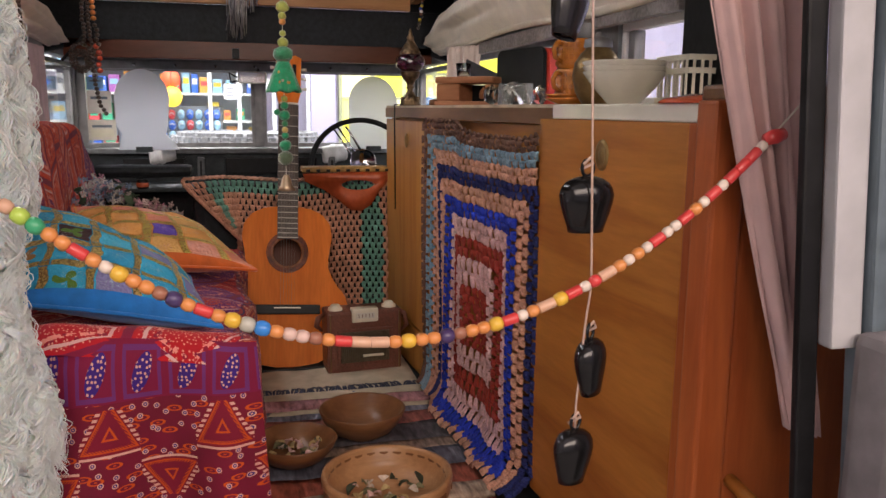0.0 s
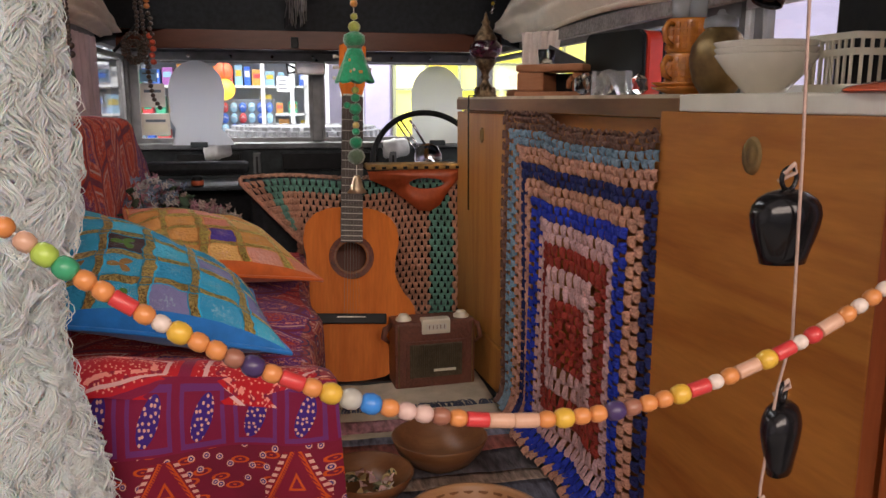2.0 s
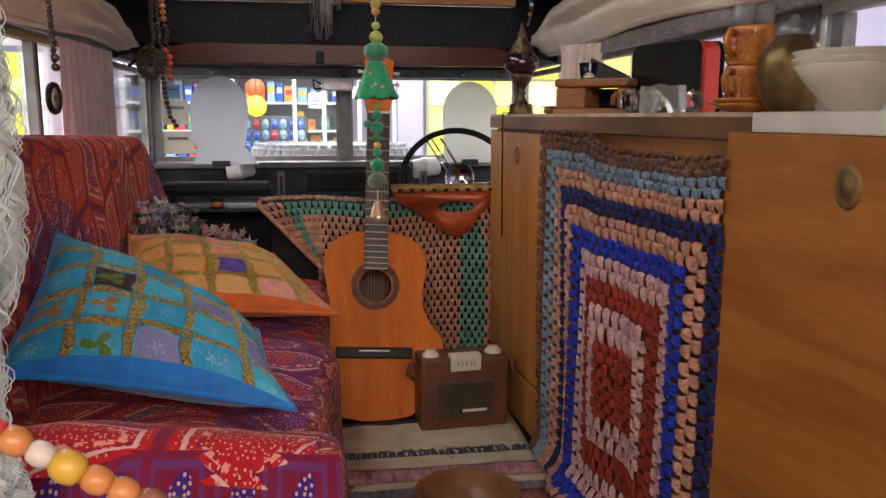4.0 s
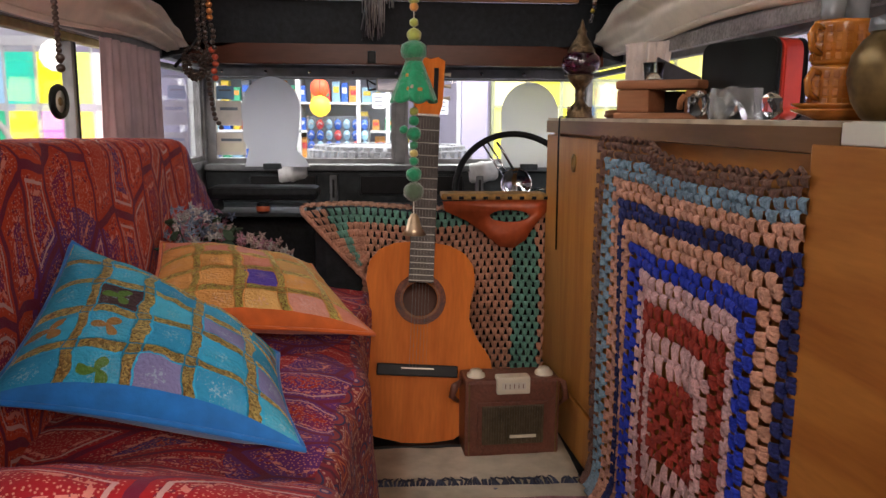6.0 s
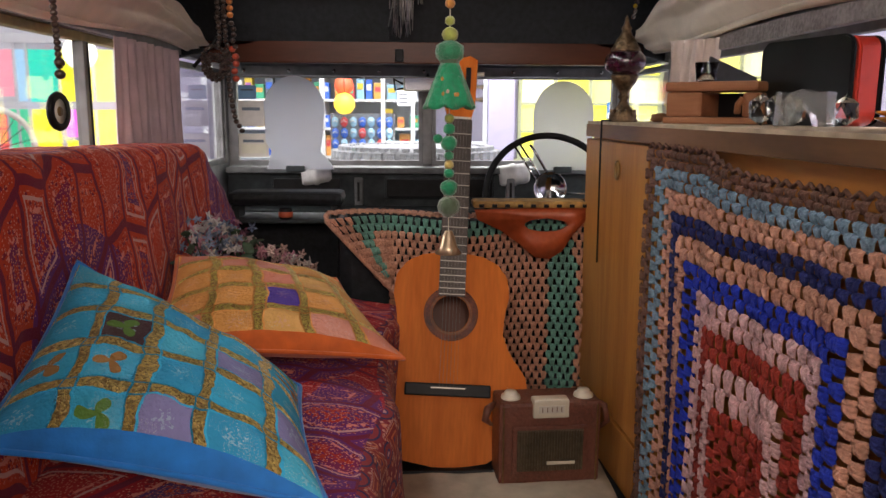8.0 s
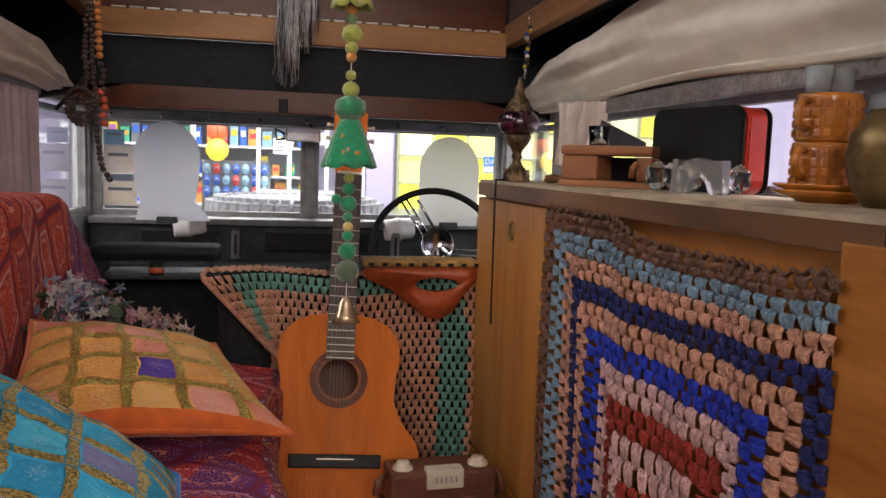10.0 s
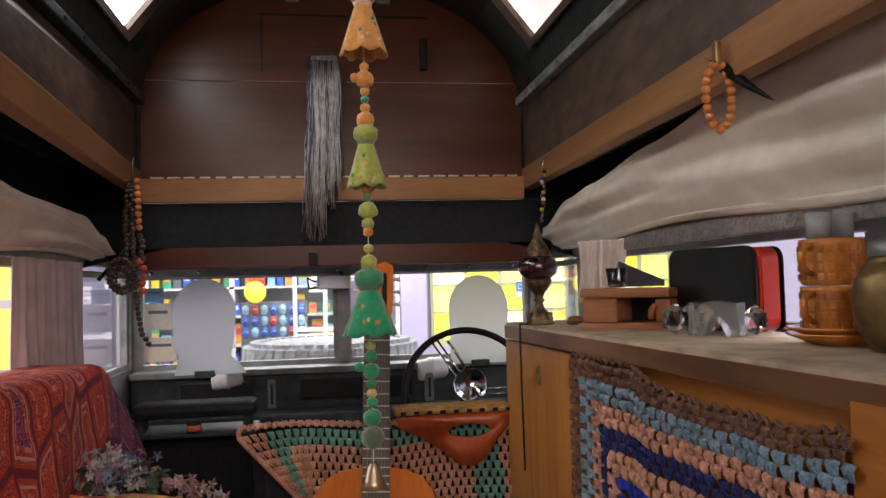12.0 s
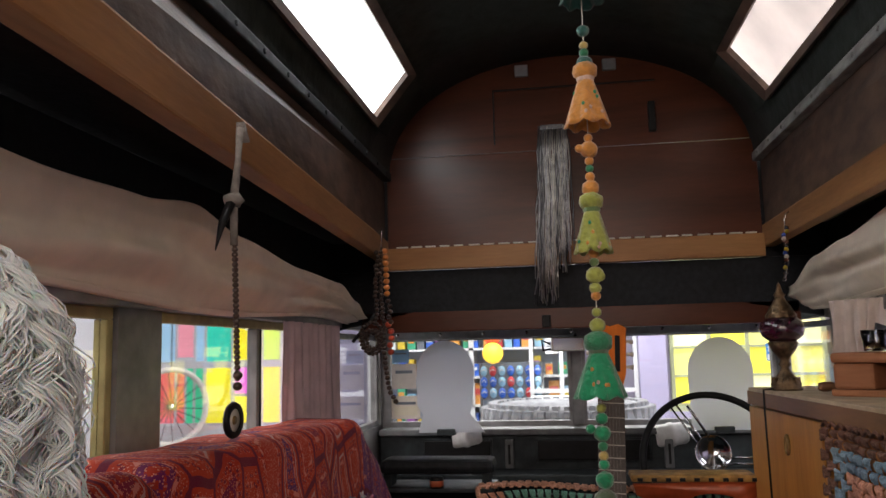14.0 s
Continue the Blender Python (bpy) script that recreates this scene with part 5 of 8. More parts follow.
BAGPTS = [(0.135, 0.060), (0.0, 0.058), (-0.135, 0.055), (-0.128, 0.030), (-0.075, 0.006), (-0.030, -0.026), (0.010, -0.060), (0.045, -0.064), (0.075, -0.045), (0.100, -0.005), (0.130, 0.030)]


def bag_outline(t):
    f = t * len(BAGPTS)
    i = int(f) % len(BAGPTS)
    a, b = BAGPTS[i], BAGPTS[(i + 1) % len(BAGPTS)]
    k = f - int(f)
    return a[0] + (b[0] - a[0]) * k, a[1] + (b[1] - a[1]) * k


oa = [bag_outline(i / n) for i in range(n)]
va = [bm.verts.new((x, -0.028, z)) for x, z in oa]
vh = [bm.verts.new((0.035 + 0.052 * math.cos(0.35 + 2 * math.pi * i / n), -0.034, 0.018 + 0.016 * math.sin(0.35 + 2 * math.pi * i / n))) for i in range(n)]
for i in range(n):
    j = (i + 1) % n
    bm.faces.new((va[i], va[j], vh[j], vh[i]))
bmesh.ops.recalc_face_normals(bm, faces=bm.faces[:])
bmesh.ops.solidify(bm, geom=bm.faces[:], thickness=0.010)
part("front", bm, TERRA, bag, "", True)
bm = bmesh.new()
box(bm, -0.138, 0.130, -0.034, 0.05, 0.058, 0.074, bev=0.006)
part("braided_top", bm, TAPE, bag, "yellow-brown braided band")
for i in range(9):
    x = -0.125 + i * 0.0305
    part("braid_fleck", boxed(x, x + 0.012, -0.0365, -0.033, 0.060, 0.068, bev=0.001), BLACKPAINT, bag)

# ---- dashboard, wheel and wipers ----
SILL = mat("dull_grey_sill_paint", (0.13, 0.135, 0.14), 0.55, 0.1, 0.3, 30, 0.2)
dash = thing("dashboard", (0.07, 3.82, 1.0), "dark metal dashboard with instrument panels and brackets", "dashboard")
part("bulkhead_panel", boxed(-0.68, 0.68, 0.02, 0.10, -0.40, 0.165, bev=0.006), DASH, dash)
part("parcel_shelf", boxed(-0.68, 0.68, -0.12, 0.02, 0.02, 0.055, bev=0.006), DASH, dash)
part("top_rail", boxed(-0.68, 0.68, 0.00, 0.10, 0.168, 0.190, bev=0.005), SILL, dash)
for xa, xb in ((-0.52, -0.29), (-0.13, 0.10), (0.13, 0.24)):
    f = part("vent_flap", boxed(xa, xb, 0.004, 0.020, 0.085, 0.150, bev=0.004), BLACKPAINT, dash)
    part("flap_rim", boxed(xa - 0.006, xb + 0.006, 0.012, 0.0195, 0.079, 0.156, bev=0.003), DASH, f)
for x in (-0.225, 0.115, 0.30):
    br = part("bracket", boxed(x - 0.014, x + 0.014, -0.02, 0.018, 0.06, 0.155, bev=0.004), SILL, dash)
    part("bracket_slot", boxed(x - 0.004, x + 0.004, -0.0225, -0.0195, 0.075, 0.14), BLACKPAINT, br)
pad = thing("shelf_pad", (-0.29, 3.33, 1.08), "black padded grab shelf in front of the passenger seat", "shelf")
part("pad", boxed(-0.20, 0.125, -0.02, 0.10, 0.035, 0.075, bev=0.018), BLACK, pad)
part("shelf", boxed(-0.20, 0.125, -0.03, 0.13, -0.012, 0.0, bev=0.003), DASH, pad)
part("bracket", boxed(-0.19, -0.17, 0.0, 0.08, 0.0, 0.036), DASH, pad)
part("bracket", boxed(0.09, 0.11, 0.0, 0.08, 0.0, 0.036), DASH, pad)
# Black sheet put where only a dark void lies under the shelf.
part("void_sheet", boxed(-0.20, 0.125, 0.10, 0.13, -0.44, -0.012), BLACK, pad)
pot = thing("jar", (-0.325, 3.31, 1.08), "small dark jar with an orange-red band", "jar")
bm = bmesh.new()
lathe(bm, [(0, 0), (0.017, 0), (0.019, 0.004), (0.019, 0.028), (0.016, 0.032), (0, 0.032)], seg=20)
part("glass", bm, BLACKPAINT, pot, "", True)
bm = bmesh.new()
lathe(bm, [(0.0195, 0.006), (0.0202, 0.007), (0.0202, 0.020), (0.0195, 0.021)], seg=20)
part("label_band", bm, TERRA, pot, "orange-red band", True)

for x in (-0.302, 0.385):
    w = thing("wiper_motor", (x, 3.86, 1.145), "white painted wiper motor on the windscreen frame", "wiper motor", "wiper motors")
    bm = bmesh.new()
    lathe(bm, [(0, -0.052), (0.030, -0.052), (0.036, -0.045), (0.037, -0.012), (0.040, -0.010), (0.040, 0.004), (0.037, 0.006), (0.036, 0.040), (0.030, 0.050), (0, 0.052)], m=pose(0, -0.02, 0.020, 0, 84, 8), seg=24)
    part("housing", bm, mat("pale_grey_enamel", (0.62, 0.61, 0.60), 0.5, 0, 0.15, 40, 0.1), w, "", True)
    part("bracket", boxed(-0.040, 0.040, -0.012, 0.02, -0.055, -0.018, bev=0.004), DASH, w, "dark mounting bracket")
    bm = bmesh.new()
    tube(bm, [(0, 0.0, -0.02), (0, 0.005, -0.075)], [0.014, 0.010], 12)
    part("spindle", bm, CHROME, w, "", True)
    for sx in (-1, 1):
        part("lug", boxed(sx * 0.045 - 0.010, sx * 0.045 + 0.010, 0.0, 0.03, -0.012, 0.035, bev=0.003), BLACKPAINT, w)

wheel = thing("steering_wheel", (0.455, 3.50, 1.125), "thin black steering wheel with chrome sprung spokes", "steering wheel")
wheel.rotation_euler = (radians(68), 0, 0)
bm = bmesh.new()
tube(bm, [(0.198 * math.cos(a), 0.198 * math.sin(a), 0) for a in [i * math.pi / 32 for i in range(64)]], 0.0105, 10, True)
part("rim", bm, BLACKPAINT, wheel, "", True)
bm = bmesh.new()
lathe(bm, [(0, 0.02), (0.025, 0.018), (0.035, 0.008), (0.036, -0.02), (0.02, -0.04), (0.018, -0.12)], seg=24)
part("hub", bm, BLACKPAINT, wheel, "", True)
for a in (120, 240, 0):
    for d in (-0.009, 0.009):
        ca, sa = math.cos(radians(a)), math.sin(radians(a))
        bm = bmesh.new()
        tube(bm, [(0.03 * ca - d * sa, 0.03 * sa + d * ca, 0.0), (0.192 * ca - d * sa, 0.192 * sa + d * ca, 0.0)], 0.0035, 8)
        part("spoke", bm, CHROME, wheel, "", True)
scoop = thing("steel_ladle", (0.445, 3.44, 1.155), "shiny steel ladle hanging on the steering wheel", "ladle")
bm = bmesh.new()
lathe(bm, [(0, -0.022), (0.025, -0.017), (0.042, -0.006), (0.050, 0.006), (0.048, 0.006), (0.040, -0.004), (0.023, -0.014), (0, -0.019)], m=pose(0, 0, 0, 78, 0, 0), seg=28)
part("bowl", bm, CHROME, scoop, "", True)
bm = bmesh.new()
tube(bm, [(-0.01, -0.004, 0.046), (-0.045, 0.0, 0.105), (-0.062, 0.012, 0.13)], 0.004, 8)
part("handle", bm, CHROME, scoop, "", True)

# pale ovals behind the windscreen, nature unsettled, built as rounded frosted boards
FROST, _n, _l, _p = node_mat("pale_frosted_sheet")
_p.inputs["Base Color"].default_value = (0.60, 0.62, 0.67, 1)
_p.inputs["Roughness"].default_value = 0.6
_p.inputs["Transmission Weight"].default_value = 0.80
for nm, cx, w, zt, flare in (("frosted_board", -0.355, 0.098, 1.493, True), ("frosted_board", 0.531, 0.100, 1.482, False)):
    ob = thing(nm, (cx, 3.72, 1.19), "pale frosted rounded board standing behind the windscreen", "board", "rounded boards")
    pts = []
    h = zt - 1.19
    for i in range(29):
        a = math.pi * i / 28
        pts.append((w * math.cos(a), h - 0.11 + 0.11 * math.sin(a)))
    if flare:
        pts += [(-w * 0.98, 0.09), (-w * 0.80, 0.06), (-w * 0.95, 0.0), (w * 1.3, 0.0), (w * 1.15, 0.025), (w * 0.82, 0.06), (w * 0.9, 0.09)]
    else:
        pts += [(-w * 0.97, 0.0), (w * 0.97, 0.0)]
    bm = bmesh.new()
    poly_slab(bm, pts, -0.003, 0.003)
    part("sheet", bm, FROST, ob)
    part("foot", boxed(-0.03, 0.03, -0.02, 0.02, -0.008, 0.012, bev=0.003), DASH, ob)
mir = thing("rear_view_mirror", (0.058, 3.80, 1.472), "small rear-view mirror on the windscreen post", "mirror")
part("shell", boxed(-0.058, 0.055, -0.008, 0.008, -0.024, 0.024, bev=0.006), CREAM, mir)
part("glass", boxed(-0.053, 0.050, -0.0095, -0.0078, -0.020, 0.020, bev=0.0005), CHROME, mir)
bm = bmesh.new()
tube(bm, [(0.02, 0.008, 0.01), (0.025, 0.06, 0.03), (0.025, 0.12, 0.04)], 0.006, 8)
part("arm", bm, BLACKPAINT, mir, "", True)
bm = bmesh.new()
tube(bm, [(-0.06, 0.0, 0.0), (-0.09, -0.01, 0.015), (-0.085, -0.01, -0.02), (-0.06, 0, -0.015)], 0.004, 8)
part("clip", bm, BLACKPAINT, mir, "", True)

# ---- floor coverings and bowls ----
felt = thing("floor_mat", (0.2, 2.7, FLOOR), "cream felt floor mat", "mat")
bm = bmesh.new()
sheet(bm, lambda u, v: Vector((-0.22 + 0.47 * u, -0.36 + 0.56 * v, 0.006 + 0.003 * noise.noise(Vector((u * 7, v * 7, 1))))), 20, 20, 0.008)
part("felt", bm, FELTMAT, felt, "", True)
rug = thing("striped_rug", (0.21, 1.88, FLOOR), "striped rag rug in grey-blue, pink and brown with a dark fringe", "rug")
STRIPES = [((0.16, 0.17, 0.24), 0.075), ((0.42, 0.20, 0.22), 0.05), ((0.17, 0.17, 0.22), 0.06), ((0.30, 0.09, 0.07), 0.07), ((0.09, 0.08, 0.09), 0.10), ((0.36, 0.26, 0.2), 0.05), ((0.13, 0.13, 0.17), 0.09), ((0.40, 0.10, 0.06), 0.10), ((0.44, 0.33, 0.25), 0.06), ((0.42, 0.09, 0.05), 0.12), ((0.45, 0.30, 0.2), 0.05), ((0.30, 0.07, 0.06), 0.39)]
y = 0.61
for i, (c, w) in enumerate(STRIPES):
    bm = bmesh.new()
    y1 = y - w
    sheet(bm, lambda u, v: Vector((-0.215 + 0.455 * u, y + (y1 - y) * v, 0.012 + 0.004 * noise.noise(Vector((u * 6, (y + (y1 - y) * v) * 9, 4))))), 30, 4, 0.010)
    part("woven_stripe", bm, mat("rag_stripe_%d" % i, c, 0.95, 0, 0.45, 90, 0.6, stretch=(1, 0.25, 1)), rug, "", True)
    y = y1
bm = bmesh.new()
rng = random.Random(3)
for i in range(70):
    x = -0.21 + 0.45 * i / 69
    tube(bm, [(x, 0.605, 0.014), (x + rng.uniform(-0.008, 0.008), 0.625, 0.016), (x + rng.uniform(-0.015, 0.015), 0.612 + rng.uniform(0.02, 0.035), 0.013)], [0.003, 0.003, 0.0015], 4)
part("fringe", bm, mat("dark_fringe", (0.05, 0.055, 0.09), 0.95, 0, 0.3, 80, 0.3), rug, "dark blue cord fringe", True)["kind"] = "stuff"

BOWLWOOD = wood("turned_bowl_wood", (0.26, 0.12, 0.05), (0.14, 0.055, 0.022), "X", 0.35, 0.4)
PALEBOWL = wood("pale_bowl_wood", (0.46, 0.25, 0.12), (0.34, 0.16, 0.07), "X", 0.4, 0.3)


def bowl(name, loc, r, h, wall, material, label, seg=40):
    ob = thing(name, loc, label, "bowl")
    bm = bmesh.new()
    prof = [(0, 0), (r * 0.42, 0), (r * 0.46, 0.004), (r * 0.70, h * 0.25), (r * 0.90, h * 0.62), (r, h * 0.97), (r - wall * 0.4, h), (r - wall, h * 0.96), (r * 0.86 - wall * 0.5, h * 0.62), (r * 0.66 - wall * 0.5, h * 0.30), (r * 0.38, 0.010), (0, 0.009)]
    lathe(bm, prof, seg=seg)
    part("vessel", bm, material, ob, "", True)
    return ob


bowl("wooden_bowl", (0.242, 2.17, FLOOR + 0.02), 0.098, 0.066, 0.006, BOWLWOOD, "deep turned brown wooden bowl on the rug")
b3 = bowl("petal_bowl", (0.083, 2.06, FLOOR + 0.02), 0.088, 0.055, 0.007, BOWLWOOD, "shallow wooden bowl with dried petals and leaves")
b2 = thing("rimmed_bowl", (0.237, 1.835, FLOOR + 0.02), "pale wooden bowl with a brick-patterned inlaid rim", "bowl")
bm = bmesh.new()
lathe(bm, [(0, 0), (0.095, 0), (0.108, 0.012), (0.118, 0.035), (0.122, 0.062), (0.121, 0.068), (0.114, 0.069), (0.110, 0.064), (0.106, 0.040), (0.094, 0.018), (0, 0.014)], seg=48)
part("vessel", bm, PALEBOWL, b2, "", True)
for i in range(26):
    a = 2 * math.pi * i / 26
    bm = bmesh.new()
    box(bm, -0.0015, 0.0008, -0.0085, 0.0085, 0.047, 0.058, bev=0.0004, m=Matrix.Rotation(a, 4, "Z") @ Matrix.Translation((0.1095, 0, 0)))
    part("inlay_block", bm, BOWLWOOD, b2)
for i in range(12):
    a = 2 * math.pi * (i + 0.5) / 12
    bm = bmesh.new()
    box(bm, -0.001, 0.0015, -0.012, 0.012, 0.040, 0.052, bev=0.0004, m=Matrix.Rotation(a, 4, "Z") @ Matrix.Translation((0.1195, 0, 0)))
    part("inlay_block", bm, BOWLWOOD, b2)
PETAL = [mat("dried_petal_%d" % i, c, 0.8, 0, 0.2, 60, 0.2, per_object=0.15) for i, c in enumerate(((0.62, 0.50, 0.40), (0.60, 0.36, 0.33), (0.20, 0.18, 0.09), (0.55, 0.40, 0.18), (0.045, 0.05, 0.025)))]


def petals(ob_name, loc, r, z, count, seed, label):
    ob = thing(ob_name, loc, label, "dried petals")
    rng = random.Random(seed)
    for i in range(count):
        a, d = rng.uniform(0, 2 * math.pi), r * math.sqrt(rng.random())
        k = rng.randrange(5)
        ln, wd = (rng.uniform(0.018, 0.034), rng.uniform(0.006, 0.010)) if k in (2, 4) else (rng.uniform(0.012, 0.022), rng.uniform(0.009, 0.014))
        bm = bmesh.new()
        m = pose(d * math.cos(a), d * math.sin(a), z + rng.uniform(0.0, 0.018), rng.uniform(-35, 35), rng.uniform(-35, 35), rng.uniform(0, 360))
        sheet(bm, lambda u, v: m @ Vector(((u - 0.5) * ln, (v - 0.5) * wd * math.sin(math.pi * min(0.97, max(0.06, u))) * 2, 0.004 * math.sin(u * 3) + 0.005 * (2 * v - 1) ** 2)), 6, 4, 0.0006)
        part("petal", bm, PETAL[k], ob, "", True)
    return ob


petals("dried_petals", (0.237, 1.835, FLOOR + 0.036), 0.07, 0.002, 34, 4, "cream and pink dried petals with brown leaves in the bowl")
petals("dried_petals", (0.083, 2.06, FLOOR + 0.032), 0.055, 0.004, 38, 8, "pale dried petals with dark leaves in the bowl")

# ---- canvas lining, curtains ----
def interp(pts, t):
    for (a, va), (b, vb) in zip(pts, pts[1:]):
        if t <= b:
            k = max(0.0, (t - a) / (b - a))
            k = k * k * (3 - 2 * k)
            return va + (vb - va) * k
    return pts[-1][1]


def canvas(name, xb, zb, xt, top, y0, y1, belly, seed, label):
    ob = thing(name, (0, 0, 0), label, "canvas")
    s = 1 if xb > 0 else -1

    def fn(u, v):
        y = y0 + (y1 - y0) * u
        zt = interp(top, y)
        hem = 0.010 * math.sin(y * 5 + seed)
        z = zb + hem + (zt - zb - hem) * v
        ridge = math.sin(v * 13 + 2.2 * noise.noise(Vector((y * 1.7, v * 1.5, seed))) * 2.2 + y * 1.6)
        ridge += 0.7 * math.sin(y * 9 - v * 7 + 3 * noise.noise(Vector((y * 1.2, v * 2, seed + 9))))
        fold = 0.011 * ridge * math.sin(math.pi * v) ** 0.7 + 0.013 * noise.noise(Vector((y * 4.0, v * 5, seed + 3)))
        x = xb + (xt - xb) * v - s * (belly * math.sin(math.pi * min(1, v * 1.05)) ** 0.8 + fold * math.sin(math.pi * min(1.0, v + 0.05)))
        return Vector((x, y, z))
    bm = bmesh.new()
    sheet(bm, fn, 120, 34, 0.0015)
    part("cloth", bm, CANVAS, ob, "", True)
    bm = bmesh.new()
    sheet(bm, lambda u, v: fn(u, 0.004 + v * 0.07) - Vector((s * 0.0035, 0, 0)), 120, 3, 0.002)
    part("hem", bm, CANVAS, ob, "stitched lower hem", True)
    return ob


canvas("canvas_lining", 0.735, 1.557, 0.672, [(0.9, 1.77), (1.5, 1.76), (2.14, 1.770), (2.6, 1.722), (2.95, 1.688), (3.15, 1.672), (3.38, 1.615), (3.5, 1.58)], 0.9, 3.40, 0.018, 1.0, "slack cream canvas lining hung between roof beam and windows")
canvas("canvas_lining", -0.60, 1.545, -0.545, [(0.9, 1.72), (1.5, 1.706), (1.9, 1.682), (2.10, 1.688), (2.27, 1.706), (2.45, 1.678), (2.8, 1.652), (3.12, 1.645), (3.3, 1.605), (3.4, 1.57)], 0.9, 3.38, 0.016, 5.0, "slack cream canvas lining tied up with a strap")


def curtain(name, p0, p1, ztop, zbot, folds, depth, material, label, slide=0.0, thick=0.002, gather=0.0):
    """Pleated cloth hung from p0 to p1 (x, y) between two heights; slide moves its foot along the rail."""
    ob = thing(name, ((p0[0] + p1[0]) / 2, (p0[1] + p1[1]) / 2, zbot), label, "curtain")
    o = Vector(ob.location)
    a, b = Vector((p0[0], p0[1], 0)), Vector((p1[0], p1[1], 0))
    d = (b - a).normalized()
    nrm = Vector((-d.y, d.x, 0))

    def fn(u, v):
        w = u + 0.012 * math.sin(v * 5 + u * 20)
        p = a.lerp(b, w * (1 - gather * v) + slide * v)
        ph = u * folds * 2 * math.pi
        k = depth * (0.55 + 0.45 * v) * (math.sin(ph + 0.7 * math.sin(v * 4)) + 0.35 * math.sin(ph * 2.3 + 1))
        return p + nrm * k + Vector((0, 0, ztop + (zbot - ztop) * v)) - o
    bm = bmesh.new()
    sheet(bm, fn, int(folds * 14), 22, thick)
    part("cloth", bm, material, ob, "", True)
    return ob


curtain("side_curtain", (-0.597, 2.84), (-0.597, 3.28), 1.537, 1.18, 7, 0.010, GREYPINK, "grey-pink pleated curtain gathered beside the window")
curtain("tied_curtain", (0.655, 3.03), (0.742, 2.92), 1.552, 1.40, 5, 0.014, LINEN, "small cream linen curtain bunched at the window end", gather=0.15)
curtain("door_curtain", (0.386, 1.205), (0.545, 1.198), 1.69, 1.00, 4.5, 0.012, PINKCLOTH, "dusty pink curtain drawn back at the rear door", slide=1.20, gather=0.84)

# ---- rear door frame with its opened door ----
def leaning(bm):
    """The rear opening widens towards the floor."""
    for v in bm.verts:
        v.co.x += (1.45 - v.co.z) * 0.068
    return bm


BLUEGREY = mat("blue_grey_paint", (0.13, 0.17, 0.20), 0.5, 0.1, 0.2, 25, 0.1)
GREYPLASTIC = mat("grey_plastic", (0.20, 0.18, 0.19), 0.55, 0, 0.15, 40, 0.15)
setting("trim_door_post", leaning(boxed(0.480, 0.502, 1.100, 1.110, 0.55, 1.80, bev=0.003)), BLACKPAINT, "black painted rear door post", "trim")
dr = setting("door_1", leaning(boxed(0.540, 0.566, 1.075, 1.11, 0.75, 1.80, bev=0.004)), BLUEGREY, "blue-grey rear door standing open beside the opening", "door")
part("pale_glass_strip", leaning(boxed(0.504, 0.538, 1.085, 1.105, 1.13, 1.80, bev=0.003)), mat("pale_grey_door_strip", (0.44, 0.43, 0.45), 0.5, 0, 0.12, 20, 0.1), dr, "pale grey strip in place of bright door glass")
part("outer_panel", boxed(0.590, 0.90, 1.06, 1.09, 1.18, 1.80, bev=0.004), mat("pale_mauve_paint", (0.48, 0.42, 0.44), 0.5, 0, 0.15, 20, 0.1), dr, "pale mauve inner face")
bm = bmesh.new()
box(bm, 0.545, 0.90, 1.02, 1.082, 0.55, 1.150, bev=0.012)
tank = part("locker", bm, GREYPLASTIC, dr, "grey plastic locker on the door")
for z in (0.8, 0.98):
    bm = bmesh.new()
    tube(bm, [(0.54, 1.019, z - 0.05), (0.60, 1.019, z + 0.05)], 0.0015, 5)
    part("scratch", bm, CREAM, tank)
for z in (1.24, 1.15):
    bm = bmesh.new()
    lathe(bm, [(0, -0.004), (0.006, -0.004), (0.006, 0.0)], m=pose(0.572, 1.058, z, -90, 0, 0), seg=10)
    part("screw", bm, DASH, dr)
setting("wall_rear_right", boxed(0.62, XR + 0.04, 1.13, 1.16, 0.55, 1.80), GREYMETAL, "grey metal rear corner of the vehicle", "wall")
setting("wall_black_pillar", boxed(0.728, 0.757, 1.585, 1.72, 1.36, 1.60, bev=0.004), BLACKPAINT, "black pillar between the side windows", "wall")
setting("wall_rear_left", boxed(XL - 0.04, XL + 0.02, 1.13, 1.2, 0.55, 1.80), GREYMETAL, "grey metal rear corner of the vehicle", "wall")

# window frames and sliding panes of both sides
YELLOWOOD = mat("yellowed_window_trim", (0.42, 0.38, 0.16), 0.55, 0, 0.2, 30, 0.15)


def side_window(name, x, ya, yb, za, zb, div, label, fm):
    ob = setting(name, boxed(x - 0.012, x + 0.012, ya, yb, zb - 0.018, zb, bev=0.003), fm, label, "window")
    for a in ((ya, ya + 0.018, za, zb - 0.018), (yb - 0.018, yb, za, zb - 0.018)):
        part("window_frame", boxed(x - 0.012, x + 0.012, a[0], a[1], a[2], a[3], bev=0.003), fm, ob)
    part("window_sill", boxed(x - 0.012, x + 0.012, ya + 0.018, yb - 0.018, za, za + 0.018, bev=0.003), fm, ob)
    if div:
        part("sliding_rail", boxed(x - 0.010, x + 0.016, div - 0.014, div + 0.014, za + 0.018, zb - 0.018, bev=0.003), GREYMETAL, ob)
        part("rail_gap", boxed(x + 0.016, x + 0.018, div + 0.002, div + 0.008, za + 0.02, zb - 0.02), BLACKPAINT, ob)
    g = part("pane", boxed(x - 0.002, x + 0.002, ya + 0.018, yb - 0.018, za + 0.018, zb - 0.018), GLASS, ob, "clear glass")
    g.visible_shadow = False


